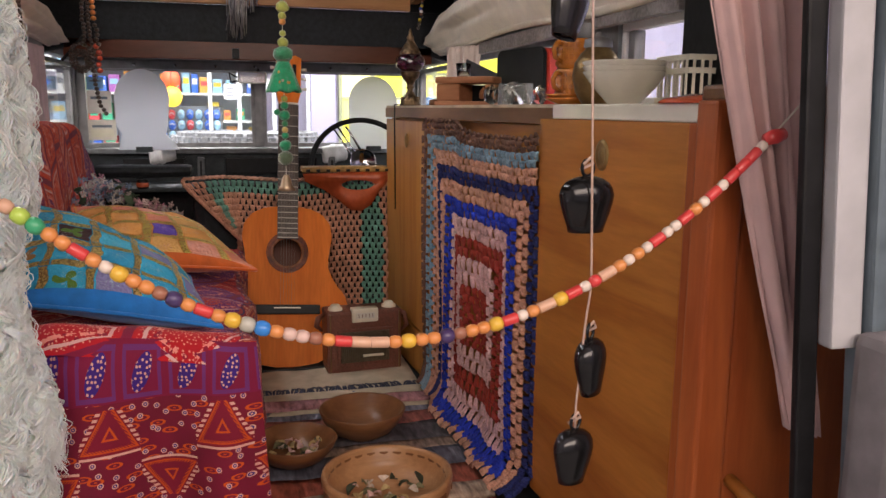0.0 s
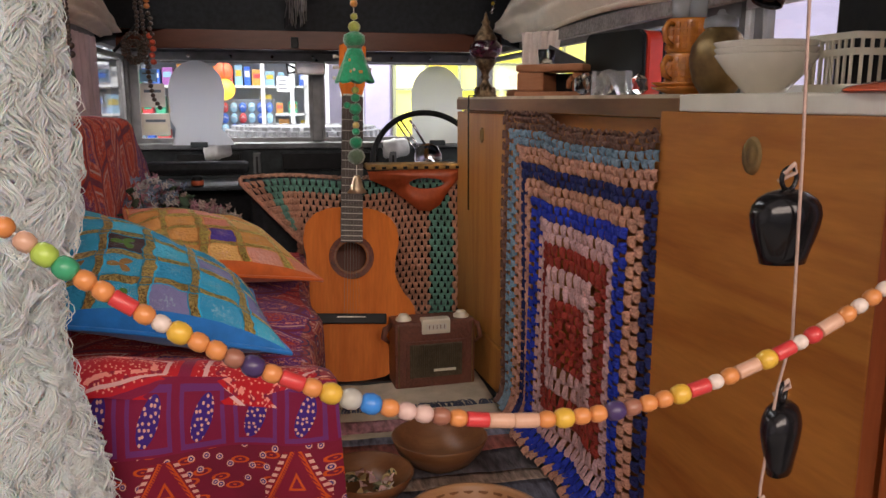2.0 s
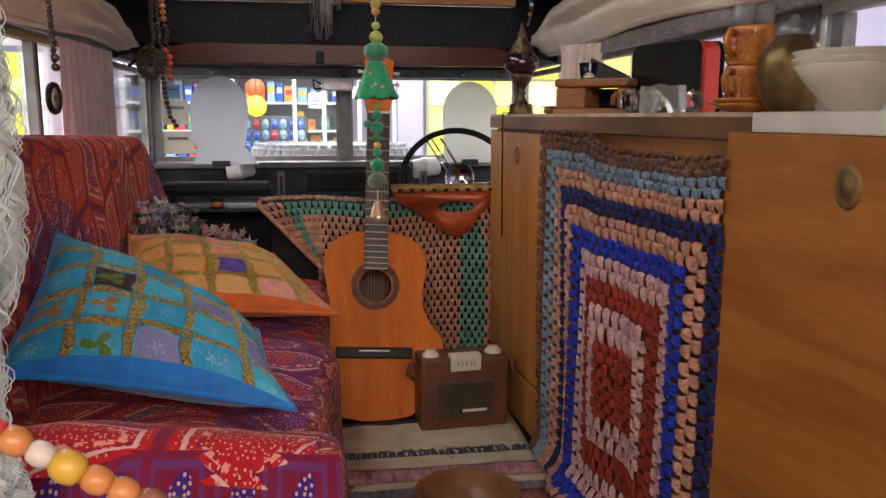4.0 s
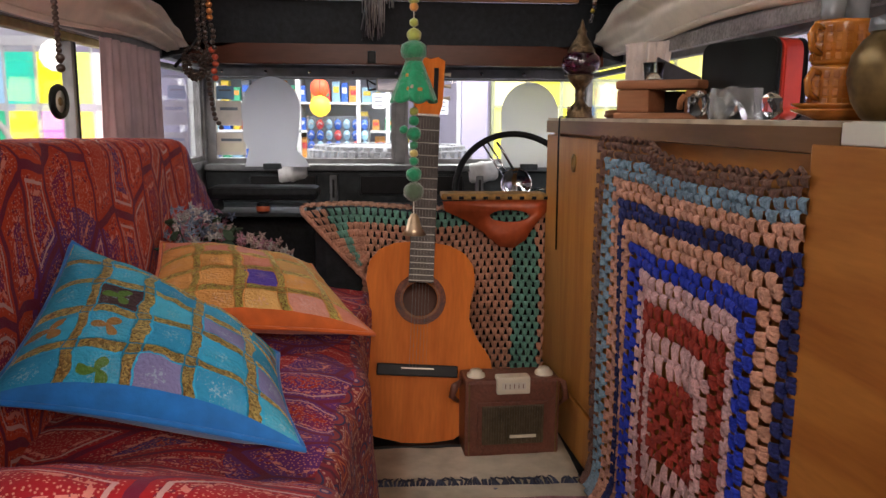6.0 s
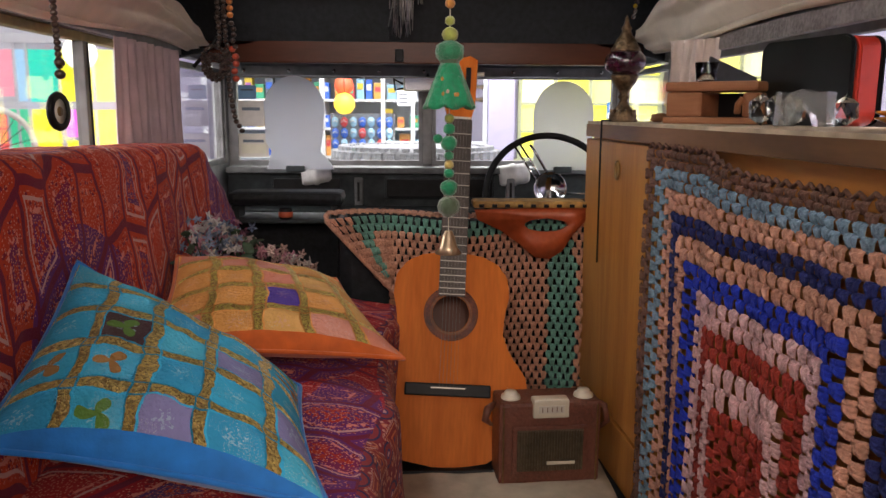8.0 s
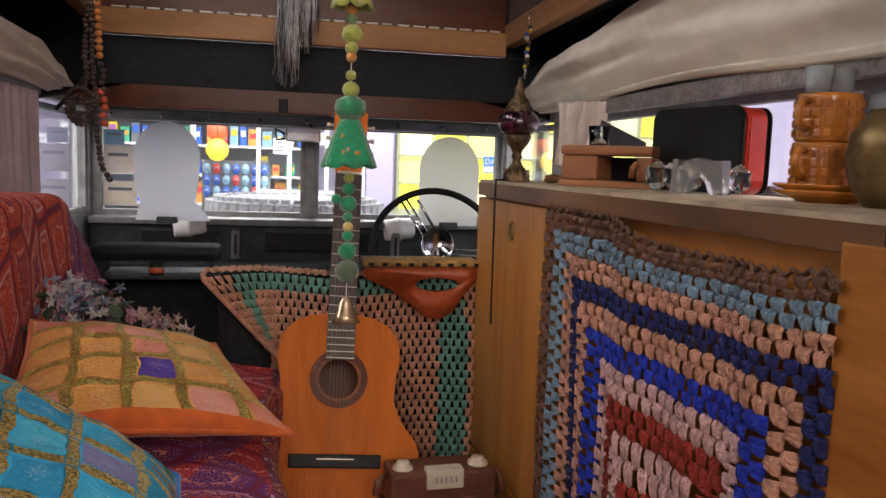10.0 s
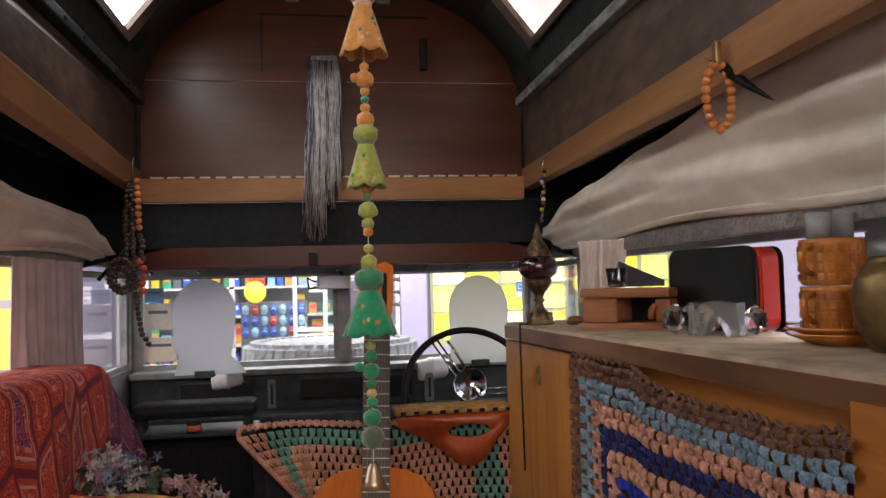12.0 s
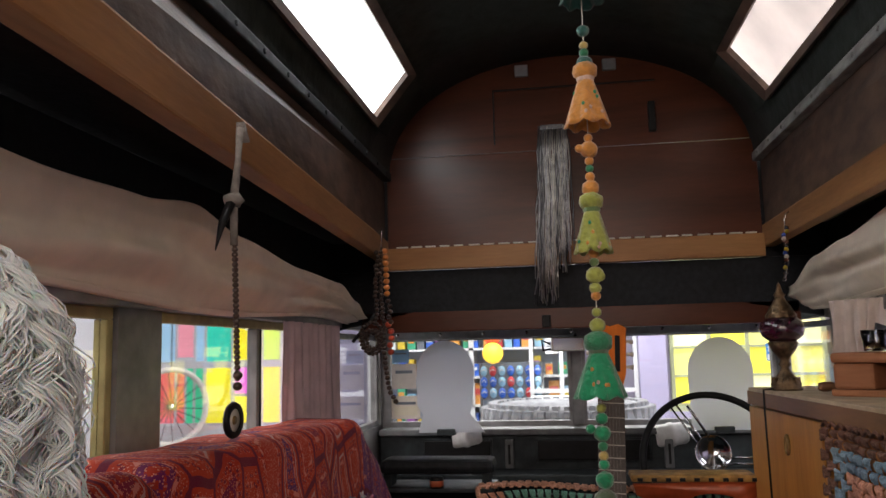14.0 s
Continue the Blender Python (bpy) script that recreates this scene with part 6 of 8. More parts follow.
side_window("window_2", XL - 0.02, 1.32, 2.18, 1.20, 1.535, 2.06, "sliding side window with a yellowed frame", YELLOWOOD)
side_window("window_3", XL - 0.02, 2.31, 3.28, 1.20, 1.535, 2.75, "sliding side window with a yellowed frame", YELLOWOOD)
side_window("window_4", XR + 0.02, 1.32, 2.02, 1.36, 1.53, 1.98, "sliding side window in a pale metal frame", WHITEPAINT)
side_window("window_5", XR + 0.02, 2.10, 3.28, 1.36, 1.53, 2.62, "sliding side window in a pale metal frame", GREYMETAL)
side_window("window_6", XL - 0.02, 3.36, 3.90, 1.20, 1.52, 0, "front door window", GREYMETAL)
side_window("window_7", XR + 0.02, 3.36, 3.90, 1.20, 1.52, 0, "front door window", GREYMETAL)
MESHMETAL = mat("perforated_grey_strip", (0.30, 0.27, 0.26), 0.6, 0.3, 0.3, 120, 0.4)
setting("trim_window_right", boxed(0.735, 0.757, 1.75, 3.30, 1.525, 1.560, bev=0.003), MESHMETAL, "perforated grey metal strip above the side window", "trim")
setting("trim_window_left", boxed(-0.617, -0.600, 1.25, 3.30, 1.535, 1.555, bev=0.003), GREYMETAL, "metal strip above the side windows", "trim")

# ---- things on the worktop ----
BRONZE = mat("chased_bronze", (0.17, 0.115, 0.065), 0.38, 0.9, 0.5, 90, 0.5)
PURPLEGLASS = mat("purple_mosaic_glass", (0.07, 0.012, 0.035), 0.15, 0, 0.6, 70, 0.3, coat=0.8)
lamp = thing("mosaic_lamp", (0.486, 2.79, CZ), "bronze table lamp with a purple mosaic glass globe", "lamp")
bm = bmesh.new()
lathe(bm, [(0, 0), (0.031, 0), (0.032, 0.004), (0.028, 0.008), (0.030, 0.012), (0.022, 0.024), (0.012, 0.036), (0.008, 0.046), (0.013, 0.052), (0.009, 0.058), (0.013, 0.068), (0.024, 0.082), (0.030, 0.096), (0.026, 0.099), (0, 0.099)], seg=24)
part("stem", bm, BRONZE, lamp, "", True)
bm = bmesh.new()
lathe(bm, [(0, 0.0975), (0.026, 0.099), (0.040, 0.110), (0.044, 0.124), (0.040, 0.138), (0.028, 0.149), (0, 0.149)], seg=28)
part("globe", bm, PURPLEGLASS, lamp, "purple mosaic glass globe", True)
bm = bmesh.new()
lathe(bm, [(0.030, 0.147), (0.031, 0.152), (0.024, 0.162), (0.021, 0.170), (0.013, 0.180), (0.009, 0.190), (0.012, 0.194), (0.006, 0.202), (0.004, 0.214), (0, 0.222)], seg=24)
part("cap", bm, BRONZE, lamp, "", True)
for i in range(12):
    a = 2 * math.pi * i / 12
    bm = bmesh.new()
    box(bm, 0.021, 0.0285, -0.0022, 0.0022, 0.006, 0.026, bev=0.001, m=Matrix.Rotation(a, 4, "Z"))
    part("base_flute", bm, BRONZE, lamp)
bm = bmesh.new()
tube(bm, [(-0.03, -0.01, 0.003), (-0.052, -0.03, 0.003), (-0.055, -0.04, -0.04), (-0.053, -0.04, -0.30)], 0.0022, 6)
part("flex", bm, BLACKPAINT, lamp, "black flex", True)


def chain_of(ob, p0, p1, n, r, wire, material, name="chain_link", sag=0.0):
    """Links along a line, every second one turned."""
    p0, p1 = Vector(p0), Vector(p1)
    d = (p1 - p0).normalized()
    u, w = frame_of(d)
    step = (p1 - p0).length / n
    for i in range(n):
        c = p0.lerp(p1, (i + 0.5) / n) + Vector((0, 0, -sag * math.sin(math.pi * (i + 0.5) / n)))
        s = u if i % 2 else w
        bm = bmesh.new()
        tube(bm, [c + d * (step * 0.72 * math.cos(a)) + s * (r * math.sin(a)) for a in [k * math.pi / 5 for k in range(10)]], wire, 5, True)
        part(name, bm, material, ob, "", True)


lc = thing("bead_chain", (0.59, 3.09, 1.742), "short hanging chain of small coloured glass beads", "bead chain")
rng = random.Random(2)
BEADC = [mat("glass_bead_%d" % i, c, 0.25, 0, 0.1, 40, 0.02, coat=0.5) for i, c in enumerate(((0.02, 0.02, 0.03), (0.4, 0.28, 0.02), (0.03, 0.06, 0.25), (0.5, 0.45, 0.4), (0.12, 0.05, 0.03)))]
for i in range(12):
    bm = bmesh.new()
    t = i / 11
    ball(bm, (-0.012 * t + rng.uniform(-0.004, 0.004), -0.03 * t, -0.005 - t * 0.10), 0.0065, sub=1)
    part("bead", bm, BEADC[i % 5], lc, "", True)
chain_of(lc, (-0.012, -0.03, -0.108), (-0.035, -0.09, -0.140), 4, 0.004, 0.001, CHROME)
bm = bmesh.new()
tube(bm, [(0.0, 0.0, -0.005), (0.0, 0.0, 0.015), (0.004, 0.0, 0.03), (0.012, 0.0, 0.035)], 0.0018, 6)
part("hook", bm, CHROME, lc, "", True)

crate = thing("wooden_box", (0.608, 2.56, CZ), "rough reddish wooden box with an open dark front", "box")
crate.rotation_euler = (0, 0, radians(-42))
BOXWOOD = wood("rough_red_box_wood", (0.44, 0.20, 0.10), (0.28, 0.11, 0.05), "X", 0.6, 0.05)
part("base_board", boxed(-0.088, 0.088, -0.055, 0.055, 0.0, 0.012, bev=0.003), BOXWOOD, crate)
part("left_block", boxed(-0.085, -0.015, -0.05, 0.05, 0.012, 0.058, bev=0.006), BOXWOOD, crate)
part("right_block", boxed(0.055, 0.084, -0.045, 0.05, 0.012, 0.056, bev=0.006), BOXWOOD, crate)
# Black colour puts the shade of the open box on its rear board.
part("dark_opening_board", boxed(-0.015, 0.055, 0.03, 0.05, 0.012, 0.056), BLACKPAINT, crate)
part("lid", boxed(-0.086, 0.086, -0.056, 0.054, 0.058, 0.076, bev=0.006), BOXWOOD, crate)
bm = bmesh.new()
tube(bm, [(0.05, -0.05, 0.02), (0.053, -0.056, 0.035), (0.06, -0.052, 0.045)], 0.006, 8)
part("catch", bm, BOXWOOD, crate, "", True)
bits = thing("dried_seed_pod", (0.545, 2.72, CZ), "small brown dried seed pod on the worktop", "seed pod")
bm = bmesh.new()
ball(bm, (0, 0, 0.010), 0.012, (1.5, 0.8, 0.8), 2, 0.5, 2)
part("pod", bm, BOWLWOOD, bits, "", True)
bm = bmesh.new()
tube(bm, [(0.012, 0, 0.012), (0.03, 0.008, 0.02), (0.038, 0.0, 0.034)], [0.004, 0.003, 0.001], 6)
part("stalk", bm, BOWLWOOD, bits, "", True)

slate = thing("slate_wedge", (0.655, 2.66, CZ + 0.077), "dark slate piece leaning behind the wooden box", "slate")
bm = bmesh.new()
poly_slab(bm, [(-0.045, 0.0), (0.06, 0.0), (0.06, 0.012), (-0.035, 0.052)], -0.004, 0.004)
part("plate", bm, mat("dark_slate", (0.045, 0.05, 0.06), 0.5, 0, 0.3, 40, 0.2), slate)
tumb = thing("glass_tumbler", (0.60, 2.62, CZ + 0.077), "small clear glass tumbler on the wooden box", "tumbler")
bm = bmesh.new()
lathe(bm, [(0, 0), (0.018, 0), (0.022, 0.038), (0.0205, 0.038), (0.017, 0.004), (0, 0.004)], seg=24)
CLEAR = clear("clear_glass", (0.92, 0.95, 0.95), 0.03)
part("glass", bm, CLEAR, tumb, "", True)

crystal = thing("crystal_dish", (0.628, 2.32, CZ), "cut crystal dish and block", "glass dish")
crystal.rotation_euler = (0, 0, radians(-55))
bm = bmesh.new()
for k in range(3):
    ball(bm, (-0.05 + k * 0.028, 0.0, 0.026), 0.026, (0.75, 1.0, 1.0), 1, 0.25, k)
part("lobed_dish", bm, CLEAR, crystal)
ICE = mat("frosted_crystal", (0.86, 0.86, 0.84), 0.14, 0, 0.08, 60, 0.25, trans=0.88)
bm = bmesh.new()
poly_slab(bm, [(-0.012, 0.0), (0.008, 0.0), (0.016, 0.018), (0.03, 0.034), (0.044, 0.018), (0.052, 0.0), (0.072, 0.0), (0.070, 0.052), (0.05, 0.050), (0.03, 0.056), (0.01, 0.050), (-0.010, 0.053)], -0.028, 0.0)
part("arched_block", bm, ICE, crystal)
bm = bmesh.new()
ball(bm, (0.08, 0.012, 0.024), 0.024, (0.8, 1, 1), 1, 0.25, 7)
part("faceted_ball", bm, CLEAR, crystal)

REDPLASTIC = mat("red_plastic_case", (0.72, 0.055, 0.028), 0.35, 0, 0.08, 30, 0.04, coat=0.3)


def rounded_slab(x0, x1, z0, z1, r, y0, y1):
    """An upright slab with rounded corners."""
    pts = []
    for cx, cz, a0 in ((x1 - r, z1 - r, 0), (x0 + r, z1 - r, 90), (x0 + r, z0 + r, 180), (x1 - r, z0 + r, 270)):
        pts += [(cx + r * math.cos(radians(a0 + 15 * k)), cz + r * math.sin(radians(a0 + 15 * k))) for k in range(7)]
    bm = poly_slab(bmesh.new(), pts, y0, y1)
    rims = [e for e in bm.edges if abs(e.verts[0].co.y - e.verts[1].co.y) < 1e-6]
    bmesh.ops.bevel(bm, geom=rims, offset=0.003, segments=2, affect="EDGES")
    return bm


tin = thing("red_radio", (0.712, 2.42, CZ), "red plastic radio case with a dark glossy front", "radio")
tin.rotation_euler = (0, 0, radians(-77))
part("case", rounded_slab(-0.108, 0.112, 0.0, 0.140, 0.022, -0.014, 0.026), REDPLASTIC, tin)
GLOSSBLACK = mat("dark_glossy_front", (0.010, 0.013, 0.012), 0.32, 0, 0.4, 12, 0.03)
GLOSSBLACK.node_tree.nodes["Principled BSDF"].inputs["Specular IOR Level"].default_value = 0.4
part("front", rounded_slab(-0.113, 0.107, 0.0, 0.143, 0.022, -0.024, -0.0145), GLOSSBLACK, tin, "dark glossy front panel")
part("back_rim", rounded_slab(-0.105, 0.114, 0.0, 0.141, 0.022, 0.0265, 0.035), BLACKPAINT, tin)

AMBERGLAZE = mat("amber_glaze", (0.62, 0.22, 0.030), 0.14, 0, 0.3, 30, 0.12, coat=0.6)
AMBERDARK = mat("dark_amber_glaze", (0.52, 0.175, 0.024), 0.18, 0, 0.3, 30, 0.1, coat=0.6)
sauc = None
for k in range(2):
    sc = thing("saucer", (0.695, 2.075, CZ + 0.008 * k), "amber glazed saucer stacked on the worktop", "saucer", "stacked saucers")
    bm = bmesh.new()
    lathe(bm, [(0, 0), (0.036, 0), (0.040, 0.003), (0.066, 0.013), (0.067, 0.016), (0.062, 0.015), (0.036, 0.0065), (0, 0.006)], seg=36)
    part("dish", bm, AMBERGLAZE, sc, "", True)
for k in range(2):
    mg = thing("mug", (0.695, 2.085, CZ + 0.0155 + k * 0.062), "amber glazed mug with a relief of squares", "mug", "stacked mugs")
    bm = bmesh.new()
    lathe(bm, [(0, 0), (0.037, 0), (0.040, 0.004), (0.041, 0.056), (0.0405, 0.061), (0.037, 0.0605), (0.036, 0.008), (0, 0.006)], seg=32)
    part("cup", bm, AMBERGLAZE, mg, "", True)
    bm = bmesh.new()
    tube(bm, [(-0.036, -0.012, 0.050), (-0.052, -0.02, 0.052), (-0.060, -0.023, 0.040), (-0.056, -0.021, 0.022), (-0.038, -0.013, 0.014)], [0.005, 0.0055, 0.005, 0.005, 0.004], 8)
    part("handle", bm, AMBERGLAZE, mg, "", True)
    for row in range(4):
        for i in range(20):
            a = 2 * math.pi * i / 20
            bm = bmesh.new()
            box(bm, 0.0395, 0.0425, -0.0040, 0.0040, 0.006 + row * 0.0125, 0.0155 + row * 0.0125, bev=0.0012, m=Matrix.Rotation(a, 4, "Z"))
            part("relief_square", bm, AMBERDARK if (i // 3 + row) % 2 else AMBERGLAZE, mg)
for dx, dy in ((-0.018, 0.0), (0.024, 0.012)):
    gl = thing("drinking_glass", (0.695 + dx, 2.085 + dy, CZ + 0.1395), "clear drinking glass standing on the mugs", "glass", "drinking glasses")
    bm = bmesh.new()
    lathe(bm, [(0, 0), (0.015, 0), (0.0175, 0.034), (0.016, 0.034), (0.0135, 0.003), (0, 0.003)], seg=20)
    part("glass", bm, mat("milky_glass", (0.66, 0.70, 0.72), 0.15, 0, 0.05, 20, 0.02, trans=0.5), gl, "", True)

urn = thing("brass_jar", (0.685, 1.955, CZ), "tarnished brass jar with a lidded neck", "jar")
urn.scale = (0.84, 0.84, 0.97)
bm = bmesh.new()
lathe(bm, [(0, 0), (0.030, 0), (0.036, 0.005), (0.050, 0.025), (0.058, 0.052), (0.057, 0.056), (0.0585, 0.060), (0.054, 0.085), (0.040, 0.104), (0.030, 0.112), (0.030, 0.116), (0, 0.116)], seg=36)
part("body", bm, BRASS, urn, "", True)
bm = bmesh.new()
lathe(bm, [(0.033, 0.115), (0.034, 0.119), (0.032, 0.132), (0.010, 0.138), (0.006, 0.146), (0, 0.147)], seg=28)
part("lid", bm, GREYMETAL, urn, "dull steel lid", True)

for k in range(3):
    bw = thing("china_bowl", (0.632, 1.735 + 0.002 * k, CZ + 0.0085 * k), "cream china bowl in a nested stack", "bowl", "stacked bowls")
    bm = bmesh.new()
    lathe(bm, [(0, 0), (0.030, 0), (0.034, 0.004), (0.062, 0.035), (0.082, 0.062), (0.081, 0.064), (0.060, 0.038), (0.032, 0.007), (0, 0.006)], seg=36)
    part("vessel", bm, mat("cream_china_%d" % k, (0.72, 0.66, 0.55), 0.25, 0, 0.06, 20, 0.03, coat=0.4), bw, "", True)
    bw.scale = (0.87, 0.87, 0.87)
bask = thing("plastic_basket", (0.718, 1.665, CZ), "cream slatted plastic basket by the window", "basket")
bask.scale = (0.8, 0.7, 0.9)
part("bottom", boxed(-0.045, 0.045, -0.07, 0.07, 0.0, 0.004), IVORY, bask)
for z in (0.004, 0.055, 0.078):
    bm = bmesh.new()
    for a in ((-0.048, 0.048, -0.073, -0.069), (-0.048, 0.048, 0.069, 0.073), (-0.048, -0.044, -0.069, 0.069), (0.044, 0.048, -0.069, 0.069)):
        box(bm, a[0], a[1], a[2], a[3], z, z + 0.010)
    part("rail", bm, IVORY, bask)
for i in range(8):
    for x in (-0.047, 0.044):
        yy = -0.062 + i * 0.0175
        part("slat", boxed(x, x + 0.003, yy, yy + 0.006, 0.014, 0.078), IVORY, bask)
for i in range(5):
    for yy in (-0.072, 0.0695):
        xx = -0.038 + i * 0.018
        part("slat", boxed(xx, xx + 0.006, yy, yy + 0.0025, 0.014, 0.078), IVORY, bask)
lid = thing("enamel_plate", (0.585, 1.40, CZ), "orange-red enamelled plate lying on the sink cover", "plate")
bm = bmesh.new()
lathe(bm, [(0, 0.013), (0.03, 0.012), (0.062, 0.006), (0.068, 0.002), (0.068, 0.0), (0.0, 0.0)], seg=40)
part("dome", bm, mat("orange_enamel", (0.66, 0.10, 0.03), 0.25, 0, 0.08, 20, 0.03, coat=0.5), lid, "", True)
brd = thing("chopping_board", (0.64, 1.285, CZ), "worn dark wooden chopping board on the sink cover", "chopping board")
part("board", boxed(-0.125, 0.10, -0.065, 0.03, 0.0, 0.020, bev=0.005), BOWLWOOD, brd)

# ---- hanging garland of felt dolls and balls ----
FELT = {k: mat("felt_" + k, c, 0.95, 0, 0.2, 120, 0.5, sheen=0.5) for k, c in {
    "orange": (0.62, 0.27, 0.055), "lime": (0.36, 0.40, 0.08), "green": (0.03, 0.22, 0.10), "teal": (0.03, 0.13, 0.11), "sage": (0.16, 0.26, 0.10),
    "yellow": (0.55, 0.42, 0.13), "moss": (0.10, 0.15, 0.09), "emerald": (0.012, 0.28, 0.12), "pale": (0.65, 0.45, 0.36)}.items()}
gar = thing("felt_garland", (0.09, 2.24, 1.174), "hanging garland of felt dolls and felt balls", "garland")


def gz(py):
    """Height above the garland's foot for a station along it."""
    return 1.934 - (py - 10) * 0.000821 - 1.174


BALLS = [(-115, 13, "teal"), (-95, 9, "yellow"), (-76, 14, "green"), (10, 12, "teal"), (38, 8.5, "yellow"), (52, 9, "green"), (72, 15, "teal"), (213, 8.5, "orange"), (235, 17, "orange"), (256, 8.5, "orange"), (270, 7.5, "green"), (285, 9, "orange"),
         (306, 16, "orange"), (425, 10, "orange"), (440, 9, "sage"), (463, 16.5, "lime"), (486, 11, "lime"), (500, 9, "orange"), (529, 9, "lime"), (552, 14.5, "lime"),
         (695, 9, "lime"), (713, 11, "emerald"), (738, 15, "emerald"), (760, 9, "green"), (776, 9, "yellow"), (791, 10, "emerald"), (817, 16, "emerald"), (850, 21, "moss")]
for i, (py, r, c) in enumerate(BALLS):
    bm = bmesh.new()
    ball(bm, (0, 0, gz(py)), r * 0.000821, (1, 1, 0.95), 2, 0.12, i)
    part("felt_ball", bm, FELT[c], gar, "", True)
for dx, py, r, c in ((-17, 233, 8, "orange"), (-20, 730, 8.5, "emerald"), (9, 466, 9, "lime")):
    bm = bmesh.new()
    ball(bm, (dx * 0.00082, -0.004, gz(py)), r * 0.000821, (1, 1, 1), 2, 0.1, 3)
    part("felt_ball", bm, FELT[c], gar, "", True)


def felt_doll(py0, py1, wtop, wbot, cap, skirt, capcol):
    z0, z1 = gz(py0), gz(py1)
    bm = bmesh.new()
    ball(bm, (0, 0, z0 + 0.004), wtop * 0.00082 * 0.62, (1, 1, 0.8), 2, 0.1, 5)
    d = part("doll_head", bm, FELT[cap], gar, "", True)
    bm = bmesh.new()
    lathe(bm, [(wtop * 0.00082 * 0.40, 0.002), (wtop * 0.00082 * 0.44, -0.002), (wtop * 0.00082 * 0.40, -0.006)], c=(0, 0, z0 - 0.006), seg=14)
    part("doll_collar", bm, FELT[capcol], gar, "", True)

    def fn(u, v):
        a = 2 * math.pi * u
        r = (wtop * 0.36 + (wbot * 0.5 - wtop * 0.36) * v ** 0.9) * 0.00082 * (1 + 0.10 * v * math.sin(a * 7))
        z = z0 - 0.010 + (z1 - z0 + 0.010) * v - 0.006 * v * abs(math.sin(a * 3.5))
        return Vector((r * math.cos(a), r * math.sin(a), z))
    bm = bmesh.new()
    sheet(bm, fn, 56, 10, 0.002)
    part("doll_skirt", bm, FELT[skirt], gar, "", True)
    rng = random.Random(int(py0))
    for i in range(7):
        a, v = rng.uniform(3.4, 6.0), rng.uniform(0.3, 0.9)
        p = fn(a / (2 * math.pi), v)
        bm = bmesh.new()
        ball(bm, p, 0.0028, (1, 1, 1.3), 1)
        part("stitched_dot", bm, FELT[rng.choice(("pale", "orange", "emerald"))], gar)


felt_doll(-135, -52, 36, 78, "teal", "teal", "green")
felt_doll(92, 186, 38, 80, "orange", "orange", "pale")
felt_doll(335, 418, 36, 66, "lime", "lime", "sage")
felt_doll(586, 672, 42, 88, "green", "emerald", "moss")
bm = bmesh.new()
tube(bm, [(0, 0, 0.03), (0, 0, gz(-492))], 0.0007, 4)
part("thread", bm, CREAM, gar)
bm = bmesh.new()
lathe(bm, [(0.005, 0.034), (0.009, 0.026), (0.013, 0.010), (0.020, 0.0), (0.019, 0.0), (0.011, 0.010), (0.004, 0.030)], seg=20)
part("bell", bm, mat("pale_brass_bell", (0.55, 0.42, 0.28), 0.3, 0.8, 0.15, 30, 0.05), gar, "small pale brass bell", True)

# silver yarn tassel at the front of the roof
tas = thing("silver_tassel", (0.035, 3.335, 2.10), "long tassel of silver and black metallic threads", "tassel")
SILVER = [mat("metal_thread_%d" % i, c, 0.35, 0.7, 0.3, 300, 0.2) for i, c in enumerate(((0.60, 0.60, 0.62), (0.16, 0.16, 0.17), (0.78, 0.75, 0.68)))]
rng = random.Random(12)
for k in range(3):
    bm = bmesh.new()
    for i in range(46):
        x0, y0 = rng.uniform(-0.044, 0.044), rng.uniform(-0.014, 0.014)
        xe = x0 * 1.0 + rng.uniform(-0.018, 0.018) - 0.010
        ln = 0.34 + rng.uniform(0, 0.10) + (0.08 if x0 < 0.0 else 0)
        pts = [(x0 * 0.9, y0, 0.0)]
        for q in range(1, 7):
            t = q / 6
            pts.append((x0 + (xe - x0) * t + rng.uniform(-0.006, 0.006), y0 + rng.uniform(-0.003, 0.003), -ln * t))
        tube(bm, pts, 0.0013, 4)
    part("threads", bm, SILVER[k], tas, "", True)["kind"] = "stuff"
part("binding", boxed(-0.034, 0.034, -0.014, 0.014, -0.012, 0.004, bev=0.004), SILVER[1], tas)
bm = bmesh.new()
tube(bm, [(0.0, 0.0, 0.0), (0.02, 0.03, -0.005), (0.03, 0.05, 0.0)], 0.003, 6)
part("hook", bm, BLACKPAINT, tas)
hk = thing("plank_hook", (-0.005, 3.392, 1.52), "small black hook screwed to the plank", "hook")
part("plate", boxed(-0.012, 0.012, -0.006, 0.008, 0.0, 0.035, bev=0.003), BLACKPAINT, hk)

# ---- necklaces hung on the left beam ----
neck = thing("bead_necklaces", (-0.43, 3.12, 1.75), "bunch of dark and orange bead necklaces on a hook", "necklaces")
DARKBEAD = mat("dark_wood_bead", (0.045, 0.026, 0.018), 0.3, 0, 0.3, 60, 0.05, coat=0.4)
ORANGEBEAD = mat("orange_wood_bead", (0.56, 0.20, 0.045), 0.4, 0, 0.15, 60, 0.05, coat=0.3)
REDCORAL = mat("coral_red_bead", (0.48, 0.07, 0.03), 0.4, 0, 0.2, 60, 0.05)
rng = random.Random(21)


